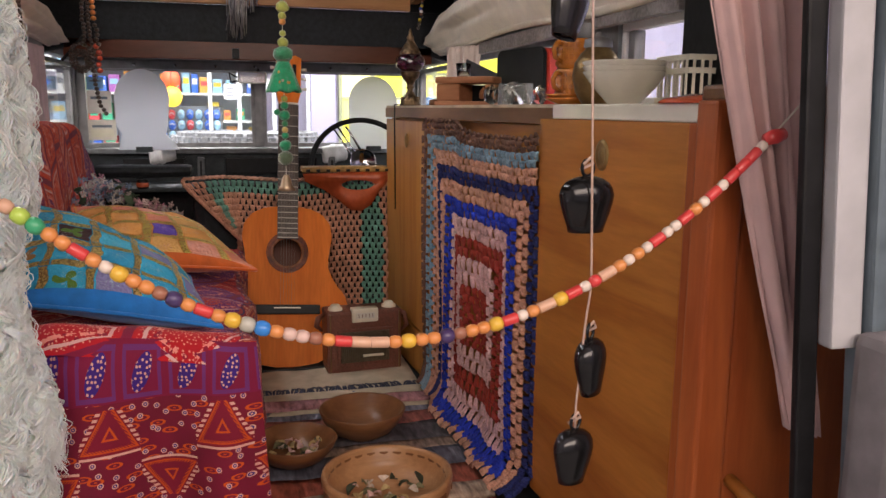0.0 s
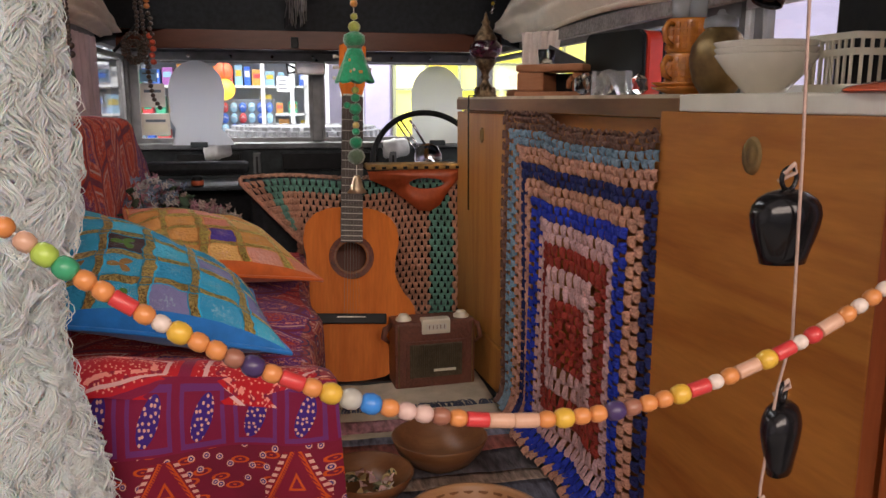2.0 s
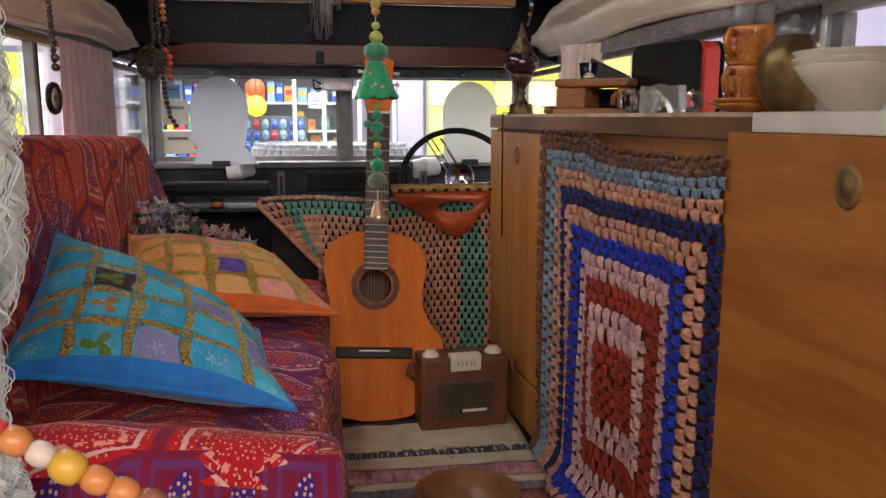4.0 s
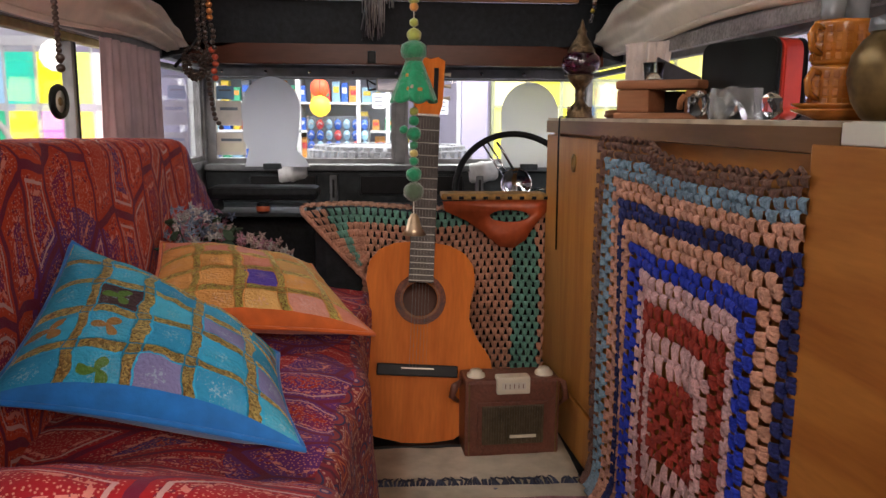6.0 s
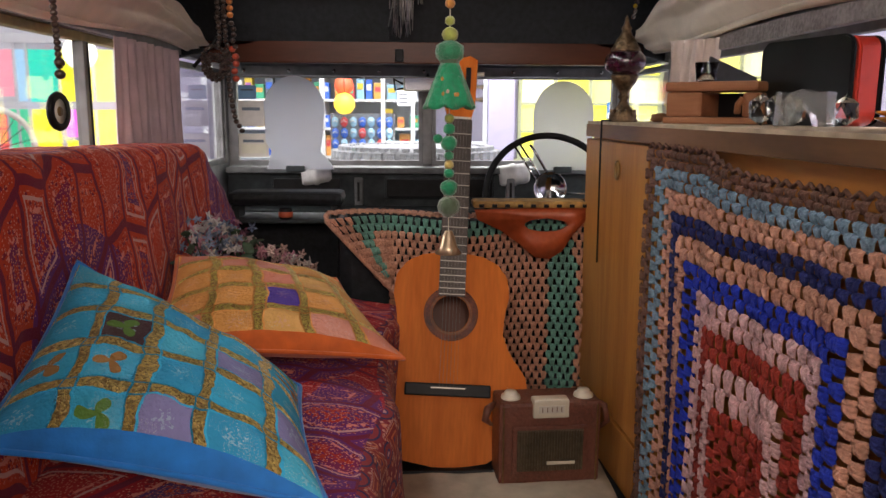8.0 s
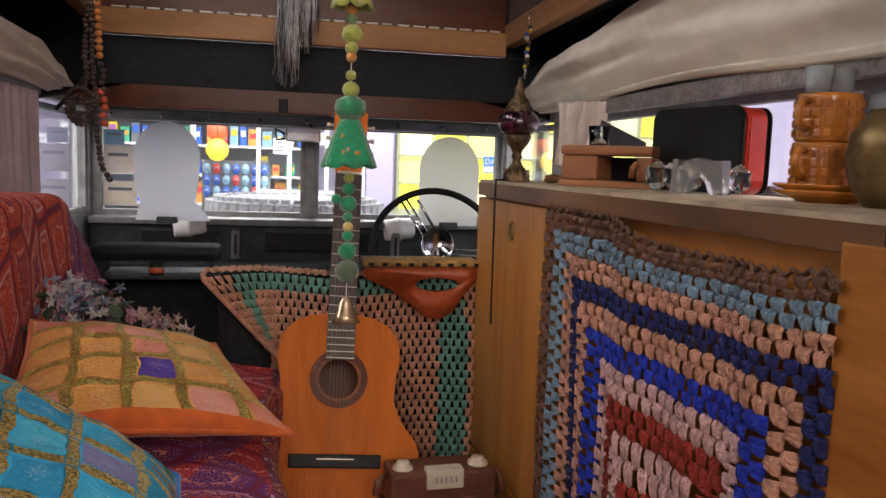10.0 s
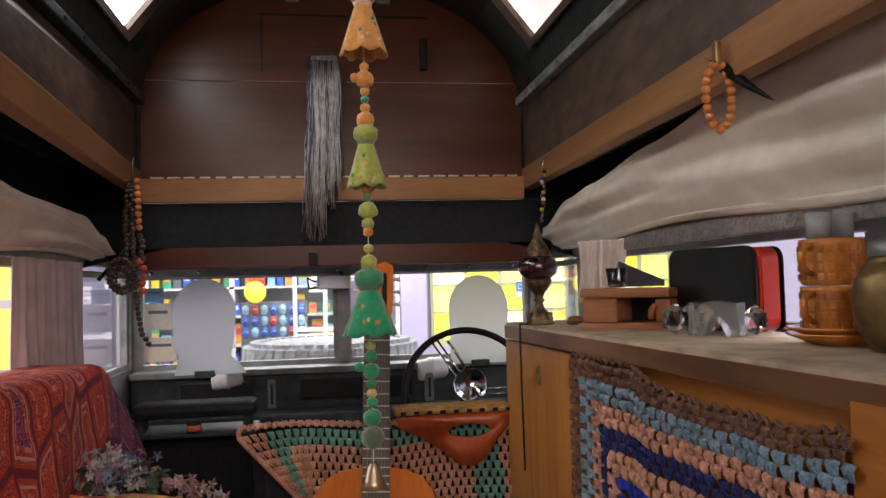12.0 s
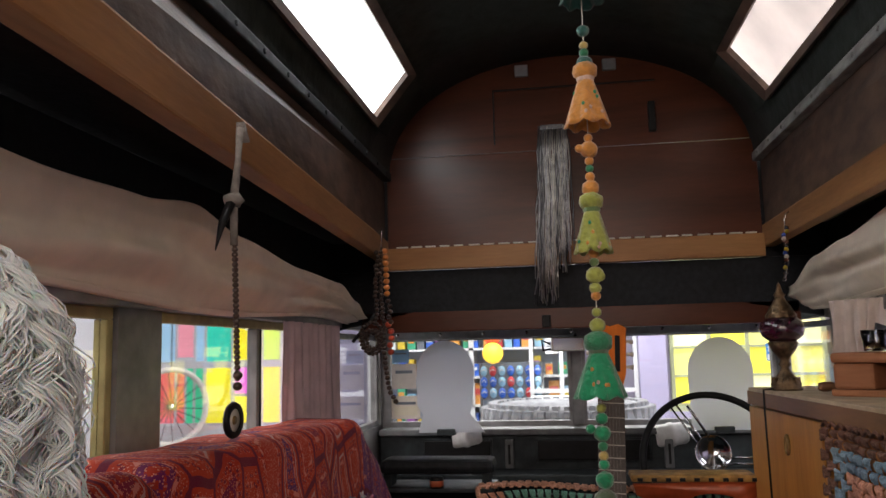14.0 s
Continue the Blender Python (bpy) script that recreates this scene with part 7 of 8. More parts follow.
def bead_line(ob, pts, r, material, name="bead", jit=0.0, every=1.75):
    """Beads strung close together along a line of points."""
    pts = [Vector(p) for p in pts]
    d, i, pos = 0.0, 0, pts[0]
    step = r * every
    seg = [(a, b, (b - a).length) for a, b in zip(pts, pts[1:])]
    total = sum(s[2] for s in seg)
    n = max(1, int(total / step))
    me = None
    for k in range(n):
        t = (k + 0.5) / n * total
        for a, b, ln in seg:
            if t <= ln:
                p = a.lerp(b, t / ln)
                break
            t -= ln
        if me is None:
            bm = bmesh.new()
            ball(bm, (0, 0, 0), r, (1, 1, 0.92), 2)
            o = part(name, bm, material, ob, "", True)
            me = o.data
        else:
            o = new(name, me)
            o.parent = ob
        o.location = p + Vector((rng.uniform(-jit, jit), rng.uniform(-jit, jit), 0))


bead_line(neck, [(0.010, 0, -0.015), (0.014, 0, -0.145)], 0.0085, ORANGEBEAD)
bead_line(neck, [(-0.012, 0, -0.02), (-0.016, 0, -0.12), (-0.018, 0, -0.22)], 0.0065, DARKBEAD, jit=0.003)
bead_line(neck, [(-0.002, -0.006, -0.02), (0.0, -0.006, -0.14), (0.006, -0.004, -0.24)], 0.0065, DARKBEAD, jit=0.003)
bead_line(neck, [(0.016, -0.004, -0.15), (0.022, -0.004, -0.22)], 0.007, DARKBEAD, jit=0.004)
bead_line(neck, [(0.020, -0.006, -0.21), (0.026, -0.006, -0.30)], 0.009, REDCORAL, jit=0.005)
bead_line(neck, [(0.004, -0.002, -0.22), (0.006, 0, -0.32), (0.016, 0, -0.39), (0.036, 0, -0.425)], 0.0072, DARKBEAD, jit=0.001)
for k in range(5):
    cx, cz, rr = -0.024 + rng.uniform(-0.01, 0.01), -0.265 + rng.uniform(-0.02, 0.02), 0.022 + rng.uniform(-0.004, 0.008)
    bead_line(neck, [(cx + rr * math.cos(a), -0.004 + 0.006 * k - 0.012, cz + rr * 1.2 * math.sin(a)) for a in [i * math.pi / 8 for i in range(17)]], 0.0055, DARKBEAD)
bm = bmesh.new()
tube(bm, [(-0.02, 0.002, -0.19), (-0.05, 0.01, -0.225), (-0.085, 0.015, -0.262)], 0.005, 8)
part("black_cord", bm, BLACKPAINT, neck, "thick black cord", True)
bm = bmesh.new()
tube(bm, [(0, 0, -0.03), (0, 0, 0.02), (0.004, -0.005, 0.035)], 0.0025, 6)
part("hook", bm, CHROME, neck, "", True)

# ---- strap and medallion on the left beam ----
strap = thing("hanging_medallion", (-0.366, 2.02, 1.762), "grey strap and dark chain with a round pale medallion", "medallion")
strap.scale = (0.87, 0.87, 0.87)
STRAPC = mat("grey_webbing", (0.22, 0.20, 0.18), 0.9, 0, 0.2, 100, 0.3)
bm = bmesh.new()
tube(bm, [(0.0, 0.01, -0.01), (0.0, 0.004, -0.06), (0.0, -0.01, -0.12)], [0.006, 0.005, 0.007], 6)
tube(bm, [(0.0, 0.012, 0.0), (0.0, 0.02, -0.03)], [0.007, 0.012], 6)
part("strap", bm, STRAPC, strap, "", True)
bm = bmesh.new()
ball(bm, (0, -0.012, -0.125), 0.014, (1, 1.3, 0.8), 2, 0.4, 1)
part("knot", bm, STRAPC, strap, "", True)
bm = bmesh.new()
tube(bm, [(0, -0.02, -0.13), (0.0, -0.05, -0.165), (0.0, -0.07, -0.205)], [0.008, 0.006, 0.001], 6)
part("tail", bm, BLACKPAINT, strap, "black strap tail", True)
bm = bmesh.new()
tube(bm, [(0, -0.01, -0.13), (0, -0.008, -0.19)], 0.006, 8)
part("cord", bm, STRAPC, strap, "", True)
bead_line(strap, [(0, -0.006, -0.185), (0.004, 0.0, -0.385)], 0.0048, DARKBEAD, "chain_bead", 0.0, 1.5)
bead_line(strap, [(0.006, -0.004, -0.37), (0.008, -0.01, -0.40)], 0.007, DARKBEAD, "end_bead")
bm = bmesh.new()
lathe(bm, [(0.016, -0.003), (0.024, -0.004), (0.026, 0.0), (0.024, 0.004), (0.016, 0.003)], m=pose(0, -0.004, -0.44, 90, 0, 86), seg=32)
md = part("medallion_rim", bm, BLACKPAINT, strap, "black medallion rim", True)
bm = bmesh.new()
lathe(bm, [(0, -0.0015), (0.0165, -0.0015), (0.0165, 0.0015), (0, 0.0015)], m=pose(0, -0.004, -0.44, 90, 0, 86), seg=28)
part("medallion_disc", bm, CREAM, md, "pale disc", True)
bm = bmesh.new()
lathe(bm, [(0, -0.003), (0.006, -0.003), (0.007, 0.0), (0.006, 0.003), (0, 0.003)], m=pose(0, -0.004, -0.44, 90, 0, 86), seg=20)
part("medallion_centre", bm, BRASS, md, "", True)

# ---- orange bead loop on the right beam ----
loop = thing("orange_bead_loop", (0.572, 2.14, 1.755), "loop of orange wooden beads on a beam clip", "beads")
bead_line(loop, [(0.019 * math.sin(a), -0.004, -0.052 + 0.046 * math.cos(a)) for a in [i * 2 * math.pi / 28 for i in range(29)]], 0.0068, ORANGEBEAD)
part("clip", boxed(-0.004, 0.004, -0.010, 0.005, -0.008, 0.026, bev=0.002), BRASS, loop)
bm = bmesh.new()
tube(bm, [(-0.005, -0.01, -0.005), (-0.02, -0.02, -0.006), (-0.026, -0.02, -0.002)], 0.0015, 6)
part("wire_hook", bm, CHROME, loop)
bm = bmesh.new()
tube(bm, [(0.012, 0, -0.01), (0.025, -0.03, -0.04), (0.035, -0.08, -0.075)], [0.009, 0.006, 0.001], 6)
part("strap_tail", bm, BLACKPAINT, loop, "black strap tail", True)

# staples along the front strip
strip = bpy.data.objects["trim_front_strip"]
rng = random.Random(6)
for i in range(24):
    x = -0.44 + i * 0.0435
    part("staple", boxed(x, x + rng.uniform(0.026, 0.036), 3.363, 3.372, 1.7655, 1.7695, bev=0.001), CREAM, strip)

# ---- flowers between cushion and backrest ----
fl = thing("flower_bunch", (-0.36, 2.61, 1.07), "bunch of pale blue, white and pink artificial flowers", "flowers")
FLOWER = [mat("flower_%d" % i, c, 0.8, 0, 0.15, 80, 0.2, per_object=0.2) for i, c in enumerate(((0.30, 0.38, 0.52), (0.62, 0.60, 0.58), (0.58, 0.30, 0.38), (0.55, 0.42, 0.38)))]
LEAF = mat("dull_green_leaf", (0.05, 0.09, 0.05), 0.7, 0, 0.3, 60, 0.2, per_object=0.2)
rng = random.Random(31)
fm = []
for k in range(4):
    bm = bmesh.new()
    for q in range(5):
        a = 2 * math.pi * q / 5
        pts = [Vector((0, 0, 0)), Vector((0.007 * math.cos(a - 0.5), 0.007 * math.sin(a - 0.5), 0.003)), Vector((0.012 * math.cos(a), 0.012 * math.sin(a), 0.001)), Vector((0.007 * math.cos(a + 0.5), 0.007 * math.sin(a + 0.5), 0.003))]
        bm.faces.new([bm.verts.new(p) for p in pts])
    bmesh.ops.solidify(bm, geom=bm.faces[:], thickness=0.0008)
    ball(bm, (0, 0, 0.003), 0.003, sub=1)
    me = bpy.data.meshes.new("blossom")
    bm.to_mesh(me)
    bm.free()
    me.materials.append(FLOWER[k])
    fm.append(me)
for i in range(230):
    t = rng.random()
    if t < 0.62:
        p = Vector((rng.gauss(0.012, 0.026), rng.gauss(0.0, 0.028), rng.gauss(0.068, 0.018)))
        k = rng.choice((0, 0, 1, 1, 2))
    else:
        s = rng.random()
        p = Vector((0.03 + 0.18 * s, 0.05 - 0.02 * s + rng.gauss(0, 0.010), 0.058 - 0.058 * s + rng.gauss(0, 0.008)))
        k = rng.choice((1, 3, 2, 3))
    o = new("blossom", fm[k])
    o.parent = fl
    o.matrix_basis = pose(p.x, p.y, p.z, rng.uniform(20, 120), rng.uniform(-40, 40), rng.uniform(0, 360))
for i in range(26):
    bm = bmesh.new()
    ln = rng.uniform(0.02, 0.03)
    m = pose(rng.gauss(0.02, 0.05), rng.gauss(0, 0.03), rng.gauss(0.05, 0.018), rng.uniform(-60, 60), rng.uniform(-60, 60), rng.uniform(0, 360))
    sheet(bm, lambda u, v: m @ Vector(((u - 0.5) * ln, (v - 0.5) * 0.012 * math.sin(math.pi * min(0.96, max(0.06, u))) * 2, 0.003 * (2 * v - 1) ** 2)), 5, 2, 0.0006)
    part("leaf", bm, LEAF, fl, "", True)
bm = bmesh.new()
for i in range(10):
    a = i * 0.63
    tube(bm, [(0, 0, 0.0), (0.03 * math.cos(a), 0.03 * math.sin(a), 0.04), (0.04 * math.cos(a), 0.045 * math.sin(a), 0.07)], 0.0012, 4)
part("stems", bm, LEAF, fl)

# ---- bead string across the rear doorway ----
BC = {k: mat("painted_bead_" + k, c, 0.38, 0, 0.10, 50, 0.06, coat=0.25) for k, c in {
    "o": (0.66, 0.25, 0.07), "r": (0.60, 0.045, 0.045), "y": (0.70, 0.42, 0.045), "w": (0.72, 0.60, 0.52), "t": (0.62, 0.36, 0.24), "p": (0.055, 0.03, 0.11),
    "b": (0.04, 0.22, 0.62), "g": (0.05, 0.34, 0.16), "l": (0.42, 0.58, 0.09), "n": (0.32, 0.13, 0.08), "k": (0.64, 0.44, 0.38), "s": (0.44, 0.42, 0.36)}.items()}
string = thing("bead_string", (0.12, 1.175, 1.139), "string of painted wooden beads hung across the rear doorway", "bead string")


def string_z(x):
    return (1.28 if x < 0.13 else 1.31) * (x - 0.13) ** 2


SEQ = "tlgooRowyoonpoRoysbokknoRTToyoopnooyRwoTyRwrTowowRwwRowRwRRRw"
BEAD_LEN = 1.055
sizes = {"R": (0.0145, 0.0052), "T": (0.0165, 0.0052)}
x = -0.197
for ch in SEQ:
    ln, r = sizes.get(ch, (0.0128 if ch in "ygblps" else 0.0112, 0.0072 if ch in "ygblps" else 0.0062))
    if ch == "w":
        ln, r = 0.0100, 0.0055
    ln *= BEAD_LEN
    slope = 2 * (1.28 if x < 0.13 else 1.31) * (x - 0.13)
    dx = ln / math.sqrt(1 + slope * slope)
    xm = x + dx / 2
    a = math.atan(2 * (1.28 if xm < 0.13 else 1.31) * (xm - 0.13))
    bm = bmesh.new()
    if ch in "RT":
        lathe(bm, [(0.0012, -ln / 2), (r * 0.9, -ln / 2), (r, -ln / 2 + 0.001), (r, ln / 2 - 0.001), (r * 0.9, ln / 2), (0.0012, ln / 2)], m=pose(0, 0, 0, 0, 90 - math.degrees(a), 0), seg=16)
    else:
        lathe(bm, [(0.0012, -ln / 2), (r * 0.55, -ln / 2), (r * 0.86, -ln * 0.34), (r, 0), (r * 0.86, ln * 0.34), (r * 0.55, ln / 2), (0.0012, ln / 2)], m=pose(0, 0, 0, 0, 90 - math.degrees(a), 0), seg=16)
    o = part("bead", bm, BC[ch.lower()], string, "", True)
    o.location = (xm - 0.12, 0.0, string_z(xm))
    x += dx
bm = bmesh.new()
lathe(bm, [(0.001, -0.012), (0.006, -0.011), (0.008, 0.0), (0.006, 0.011), (0.001, 0.012)], m=pose(x - 0.12 + 0.010, 0, string_z(x) + 0.006, 0, 75, 0), seg=16)
part("end_bead", bm, BC["r"], string, "", True)
bm = bmesh.new()
tube(bm, [(xx - 0.12, 0, string_z(xx)) for xx in [-0.36 + i * 0.03 for i in range(31)]], 0.0012, 5)
part("cord", bm, CREAM, string)
for i, ch in enumerate("oRTwyo"):
    xx = -0.203 - i * 0.012
    bm = bmesh.new()
    ball(bm, (0, 0, 0), 0.0065, sub=2)
    o = part("bead", bm, BC[ch.lower()], string, "", True)
    o.location = (xx - 0.12, 0, string_z(xx))

# ---- cow bells on a cord ----
bells = thing("bell_string", (0.342, 1.25, 0.93), "four black metal cow bells on a pale cord", "bells")
BELLMETAL = mat("black_bell_metal", (0.020, 0.019, 0.021), 0.24, 0.5, 0.4, 30, 0.12, coat=0.3)
PALECORD = mat("pale_pink_cord", (0.52, 0.36, 0.30), 0.8, 0, 0.15, 200, 0.3)


def cow_bell(zt, h, w, yaw, dx, tilt=0):
    m = pose(dx, 0, zt - 0.93, 0, tilt, yaw) @ Matrix.Diagonal((1.0, 0.62, 1, 1))
    bm = bmesh.new()
    lathe(bm, [(0, 0), (w * 0.14, -h * 0.01), (w * 0.28, -h * 0.05), (w * 0.40, -h * 0.12), (w * 0.47, -h * 0.22), (w * 0.50, -h * 0.34), (w * 0.48, -h * 0.48), (w * 0.43, -h * 0.66), (w * 0.36, -h * 0.86), (w * 0.32, -h), (w * 0.29, -h), (w * 0.33, -h * 0.9), (w * 0.42, -h * 0.6), (w * 0.44, -h * 0.3), (0, -h * 0.08)], seg=28, m=m)
    b = part("bell", bm, BELLMETAL, bells, "", True)
    bm = bmesh.new()
    tube(bm, [m @ Vector((0.007 * math.cos(a), 0, 0.008 + 0.009 * math.sin(a))) for a in [i * math.pi / 7 for i in range(14)]], 0.002, 6, True)
    part("loop", bm, BELLMETAL, b, "", True)
    bm = bmesh.new()
    tube(bm, [m @ Vector((0, 0, -h * 0.2)), m @ Vector((0.002, 0, -h * 0.97))], [0.002, 0.005], 6)
    part("clapper", bm, BELLMETAL, b, "", True)
    bm = bmesh.new()
    tube(bm, [(dx - 0.006, -0.002, zt - 0.93 + 0.012), (dx + 0.002, -0.003, zt - 0.93 + 0.020), (dx + 0.006, 0.0, zt - 0.93 + 0.013), (dx - 0.008, 0.002, zt - 0.93 + 0.006)], 0.0018, 6)
    part("knot", bm, PALECORD, bells, "", True)


cow_bell(1.482, 0.060, 0.050, 30, -0.020, 14)
cow_bell(1.284, 0.060, 0.063, 5, 0.003)
cow_bell(1.105, 0.064, 0.050, 38, 0.014, -6)
cow_bell(1.002, 0.062, 0.054, 22, 0.000, 3)
bm = bmesh.new()
tube(bm, [(-0.034, -0.020, 1.40), (-0.016, -0.020, 0.80), (-0.009, -0.020, 0.55), (-0.004, -0.024, 0.38), (0.002, -0.022, 0.24), (0.004, -0.006, 0.19), (0.0, 0.0, 0.10), (0.0, 0.0, 0.06)], 0.0013, 6)
part("cord", bm, PALECORD, bells, "", True)

# ---- curly fleece at the left of the doorway ----
WOOL = mat("cream_curly_wool", (0.96, 0.93, 0.88), 0.9, 0, 0.10, 40, 0.1, sheen=0.6)
fleece = thing("sheepskin", (-0.36, 1.50, 0.72), "long curly cream sheepskin hung beside the rear doorway", "fleece")


def fleece_x(z):
    """Half outline of the skin at a height."""
    t = z / 0.83
    r = 0.088 + 0.010 * math.sin(z * 11) + 0.007 * math.sin(z * 23 + 1)
    if t > 0.86:
        r *= math.sqrt(max(0.02, 1 - ((t - 0.86) / 0.14) ** 2))
    return r


def fleece_fn(u, v):
    z = v * 0.83
    a = 2 * math.pi * u
    r = fleece_x(z)
    k = 1 + 0.12 * noise.noise(Vector((math.cos(a) * 2, math.sin(a) * 2, z * 9)))
    return Vector((r * math.cos(a) * k, 0.055 * math.sin(a) * k * (r / 0.088), z))


bm = bmesh.new()
sheet(bm, fleece_fn, 40, 44)
part("skin", bm, WOOL, fleece, "", True)
bm = bmesh.new()
rng = random.Random(77)
WOOL.node_tree.nodes["Principled BSDF"].inputs["Subsurface Weight"].default_value = 0.35
WOOL.node_tree.nodes["Principled BSDF"].inputs["Subsurface Scale"].default_value = 0.012
for i in range(1700):
    # a lock of fine hairs that wave together and come to a point
    u, v = rng.random(), 1 - rng.random() ** 1.1 * 0.98
    base_l = rng.uniform(0.045, 0.080)
    amp, ph, wl = rng.uniform(0.006, 0.011), rng.uniform(0, 6.28), rng.choice((-1, 1)) * rng.uniform(8.0, 13.0)
    bend = rng.uniform(-0.35, 0.35)
    for k in range(16):
        p = fleece_fn(u + rng.gauss(0, 0.0045), min(1.0, max(0.0, v + rng.gauss(0, 0.003))))
        q = Vector((p.x * 0.9, p.y * 1.6, 0)).normalized()
        side = Vector((-q.y, q.x, 0))
        ln = base_l * rng.uniform(0.75, 1.1)
        lift = rng.uniform(0.008, 0.020) + (rng.uniform(0.0, 0.006) if rng.random() < 0.2 else 0.0)
        gather = rng.gauss(0, 0.002)
        dph = rng.gauss(0, 0.16)
        pts = []
        for s in range(12):
            t = s / 11
            wave = amp * (0.3 + t)
            pts.append(p + q * (0.002 + lift * math.sin(t * 2.5) + wave * 0.7 * math.cos(ph + dph + t * wl)) + Vector((0, 0, -ln * t * (0.55 + 0.45 * t))) + side * (wave * math.sin(ph + dph + t * wl) + bend * ln * t * t * 0.5 + gather * (1 - t)))
        if pts[-1].z < 0.01:
            continue
        tube(bm, pts, [0.0007, 0.0007, 0.0007, 0.0007, 0.0007, 0.0007, 0.0006, 0.0006, 0.0005, 0.0005, 0.0004, 0.0003], 3)
part("fleece_hair", bm, WOOL, fleece, "", True)["kind"] = "stuff"
bm = bmesh.new()
tube(bm, [(0, 0, 0.80), (-0.02, 0.01, 0.90), (-0.06, 0.02, 1.02)], 0.003, 6)
part("hanging_cord", bm, PALECORD, fleece)

# ---- what stands outside the vehicle ----
BODYGREEN = mat("grey_green_body_paint", (0.30, 0.33, 0.33), 0.45, 0, 0.12, 10, 0.06)
bonnet = thing("bonnet", (0.07, 4.55, 1.02), "grey painted vehicle bonnet seen through the windscreen", "bonnet")
part("panel", boxed(-0.45, 0.45, -0.56, 0.62, 0.0, 0.05, bev=0.02), BODYGREEN, bonnet)
part("apron", boxed(-0.45, 0.45, -0.56, 0.62, -0.6, 0.0), BODYGREEN, bonnet)
RUBBER = mat("dusty_tyre_rubber", (0.33, 0.34, 0.36), 0.8, 0, 0.25, 30, 0.3)
tyre = thing("spare_wheel", (0.045, 4.50, 1.075), "dusty spare wheel lying on the bonnet", "wheel")
bm = bmesh.new()
prof = [(0.20, 0.02), (0.26, 0.0), (0.335, 0.01), (0.352, 0.04), (0.354, 0.11), (0.340, 0.145), (0.27, 0.158), (0.21, 0.14), (0.195, 0.08), (0.20, 0.02)]
lathe(bm, prof, seg=56)
part("tyre", bm, RUBBER, tyre, "", True)
bm = bmesh.new()
lathe(bm, [(0, 0.06), (0.06, 0.065), (0.14, 0.05), (0.18, 0.09), (0.205, 0.125)], seg=36)
part("rim", bm, WHITEPAINT, tyre, "", True)
bm = bmesh.new()
box(bm, 0.325, 0.364, -0.014, 0.014, 0.06, 0.145, bev=0.004)
box(bm, 0.292, 0.334, -0.012, 0.016, 0.142, 0.163, bev=0.004)
o = part("tread_block", bm, RUBBER, tyre)
for i in range(1, 44):
    c = new("tread_block", o.data)
    c.parent = tyre
    c.rotation_euler = (0, 0, 2 * math.pi * i / 44)

FARY = 7.3


def lit_window(name, x0, x1, z0, z1, nx, nz, y, glass, framem, label):
    ob = setting(name, boxed(x0 - 0.04, x1 + 0.04, y - 0.03, y + 0.03, z1, z1 + 0.05), framem, label, "window")
    part("window_sill", boxed(x0 - 0.04, x1 + 0.04, y - 0.03, y + 0.03, z0 - 0.05, z0), framem, ob)
    for i in range(nx + 1):
        x = x0 + (x1 - x0) * i / nx
        part("window_frame", boxed(x - 0.014, x + 0.014, y - 0.028, y + 0.028, z0, z1), framem, ob)
    for j in range(1, nz):
        z = z0 + (z1 - z0) * j / nz
        part("window_frame", boxed(x0, x1, y - 0.022, y + 0.022, z - 0.010, z + 0.010), framem, ob)
    for i in range(nx):
        for j in range(nz):
            xa, xb = x0 + (x1 - x0) * i / nx, x0 + (x1 - x0) * (i + 1) / nx
            za, zb = z0 + (z1 - z0) * j / nz, z0 + (z1 - z0) * (j + 1) / nz
            part("pane", boxed(xa + 0.014, xb - 0.014, y - 0.003, y + 0.003, za + 0.008, zb - 0.008), glass[(i + j) % len(glass)], ob)
    return ob


# Yellow panes emit their own colour in place of light from behind.
YG = [glow("glowing_yellow_glass", (0.90, 0.84, 0.08), 0.72), glow("glowing_pale_yellow_glass", (0.93, 0.88, 0.22), 0.78), glow("glowing_cream_glass", (0.95, 0.93, 0.50), 0.8)]
LIMEFRAME = mat("pale_green_window_paint", (0.46, 0.50, 0.30), 0.5, 0, 0.1, 20, 0.05)
lit_window("window_yellow_1", 0.85, 1.95, 1.02, 2.08, 4, 5, FARY, YG, LIMEFRAME, "glazed hall window with glowing yellow panes")
lit_window("window_yellow_2", 2.05, 3.1, 1.02, 2.08, 4, 5, FARY, YG, LIMEFRAME, "glazed hall window with glowing yellow panes")
setting("wall_column", boxed(0.60, 0.80, FARY - 0.1, FARY + 0.1, 0, 4.0), PURPLE, "lilac column between shop window and yellow window", "wall")
setting("wall_far_lower", boxed(0.80, 3.2, FARY - 0.04, FARY + 0.05, 0, 0.97), PURPLE, "lilac wall below the yellow windows", "wall")
setting("wall_far_upper", boxed(0.80, 3.2, FARY - 0.04, FARY + 0.05, 2.13, 4.0), PURPLE, "lilac wall above the yellow windows", "wall")

# shop display on the far side
shelf = thing("shop_shelf", (-0.75, 8.1, 0.0), "tall white shop shelf with goods", "shelf")
SHOPW = mat("white_shop_board", (0.72, 0.74, 0.76), 0.5, 0, 0.05, 10, 0.03)
for x in (-0.9, 0.0, 0.9):
    part("upright", boxed(x - 0.02, x + 0.02, -0.2, 0.2, 0.0, 2.4), SHOPW, shelf)
for z in (0.75, 0.98, 1.22, 1.46, 1.70, 1.94):
    part("shelf_board", boxed(-0.9, 0.9, -0.2, 0.2, z, z + 0.02), SHOPW, shelf)
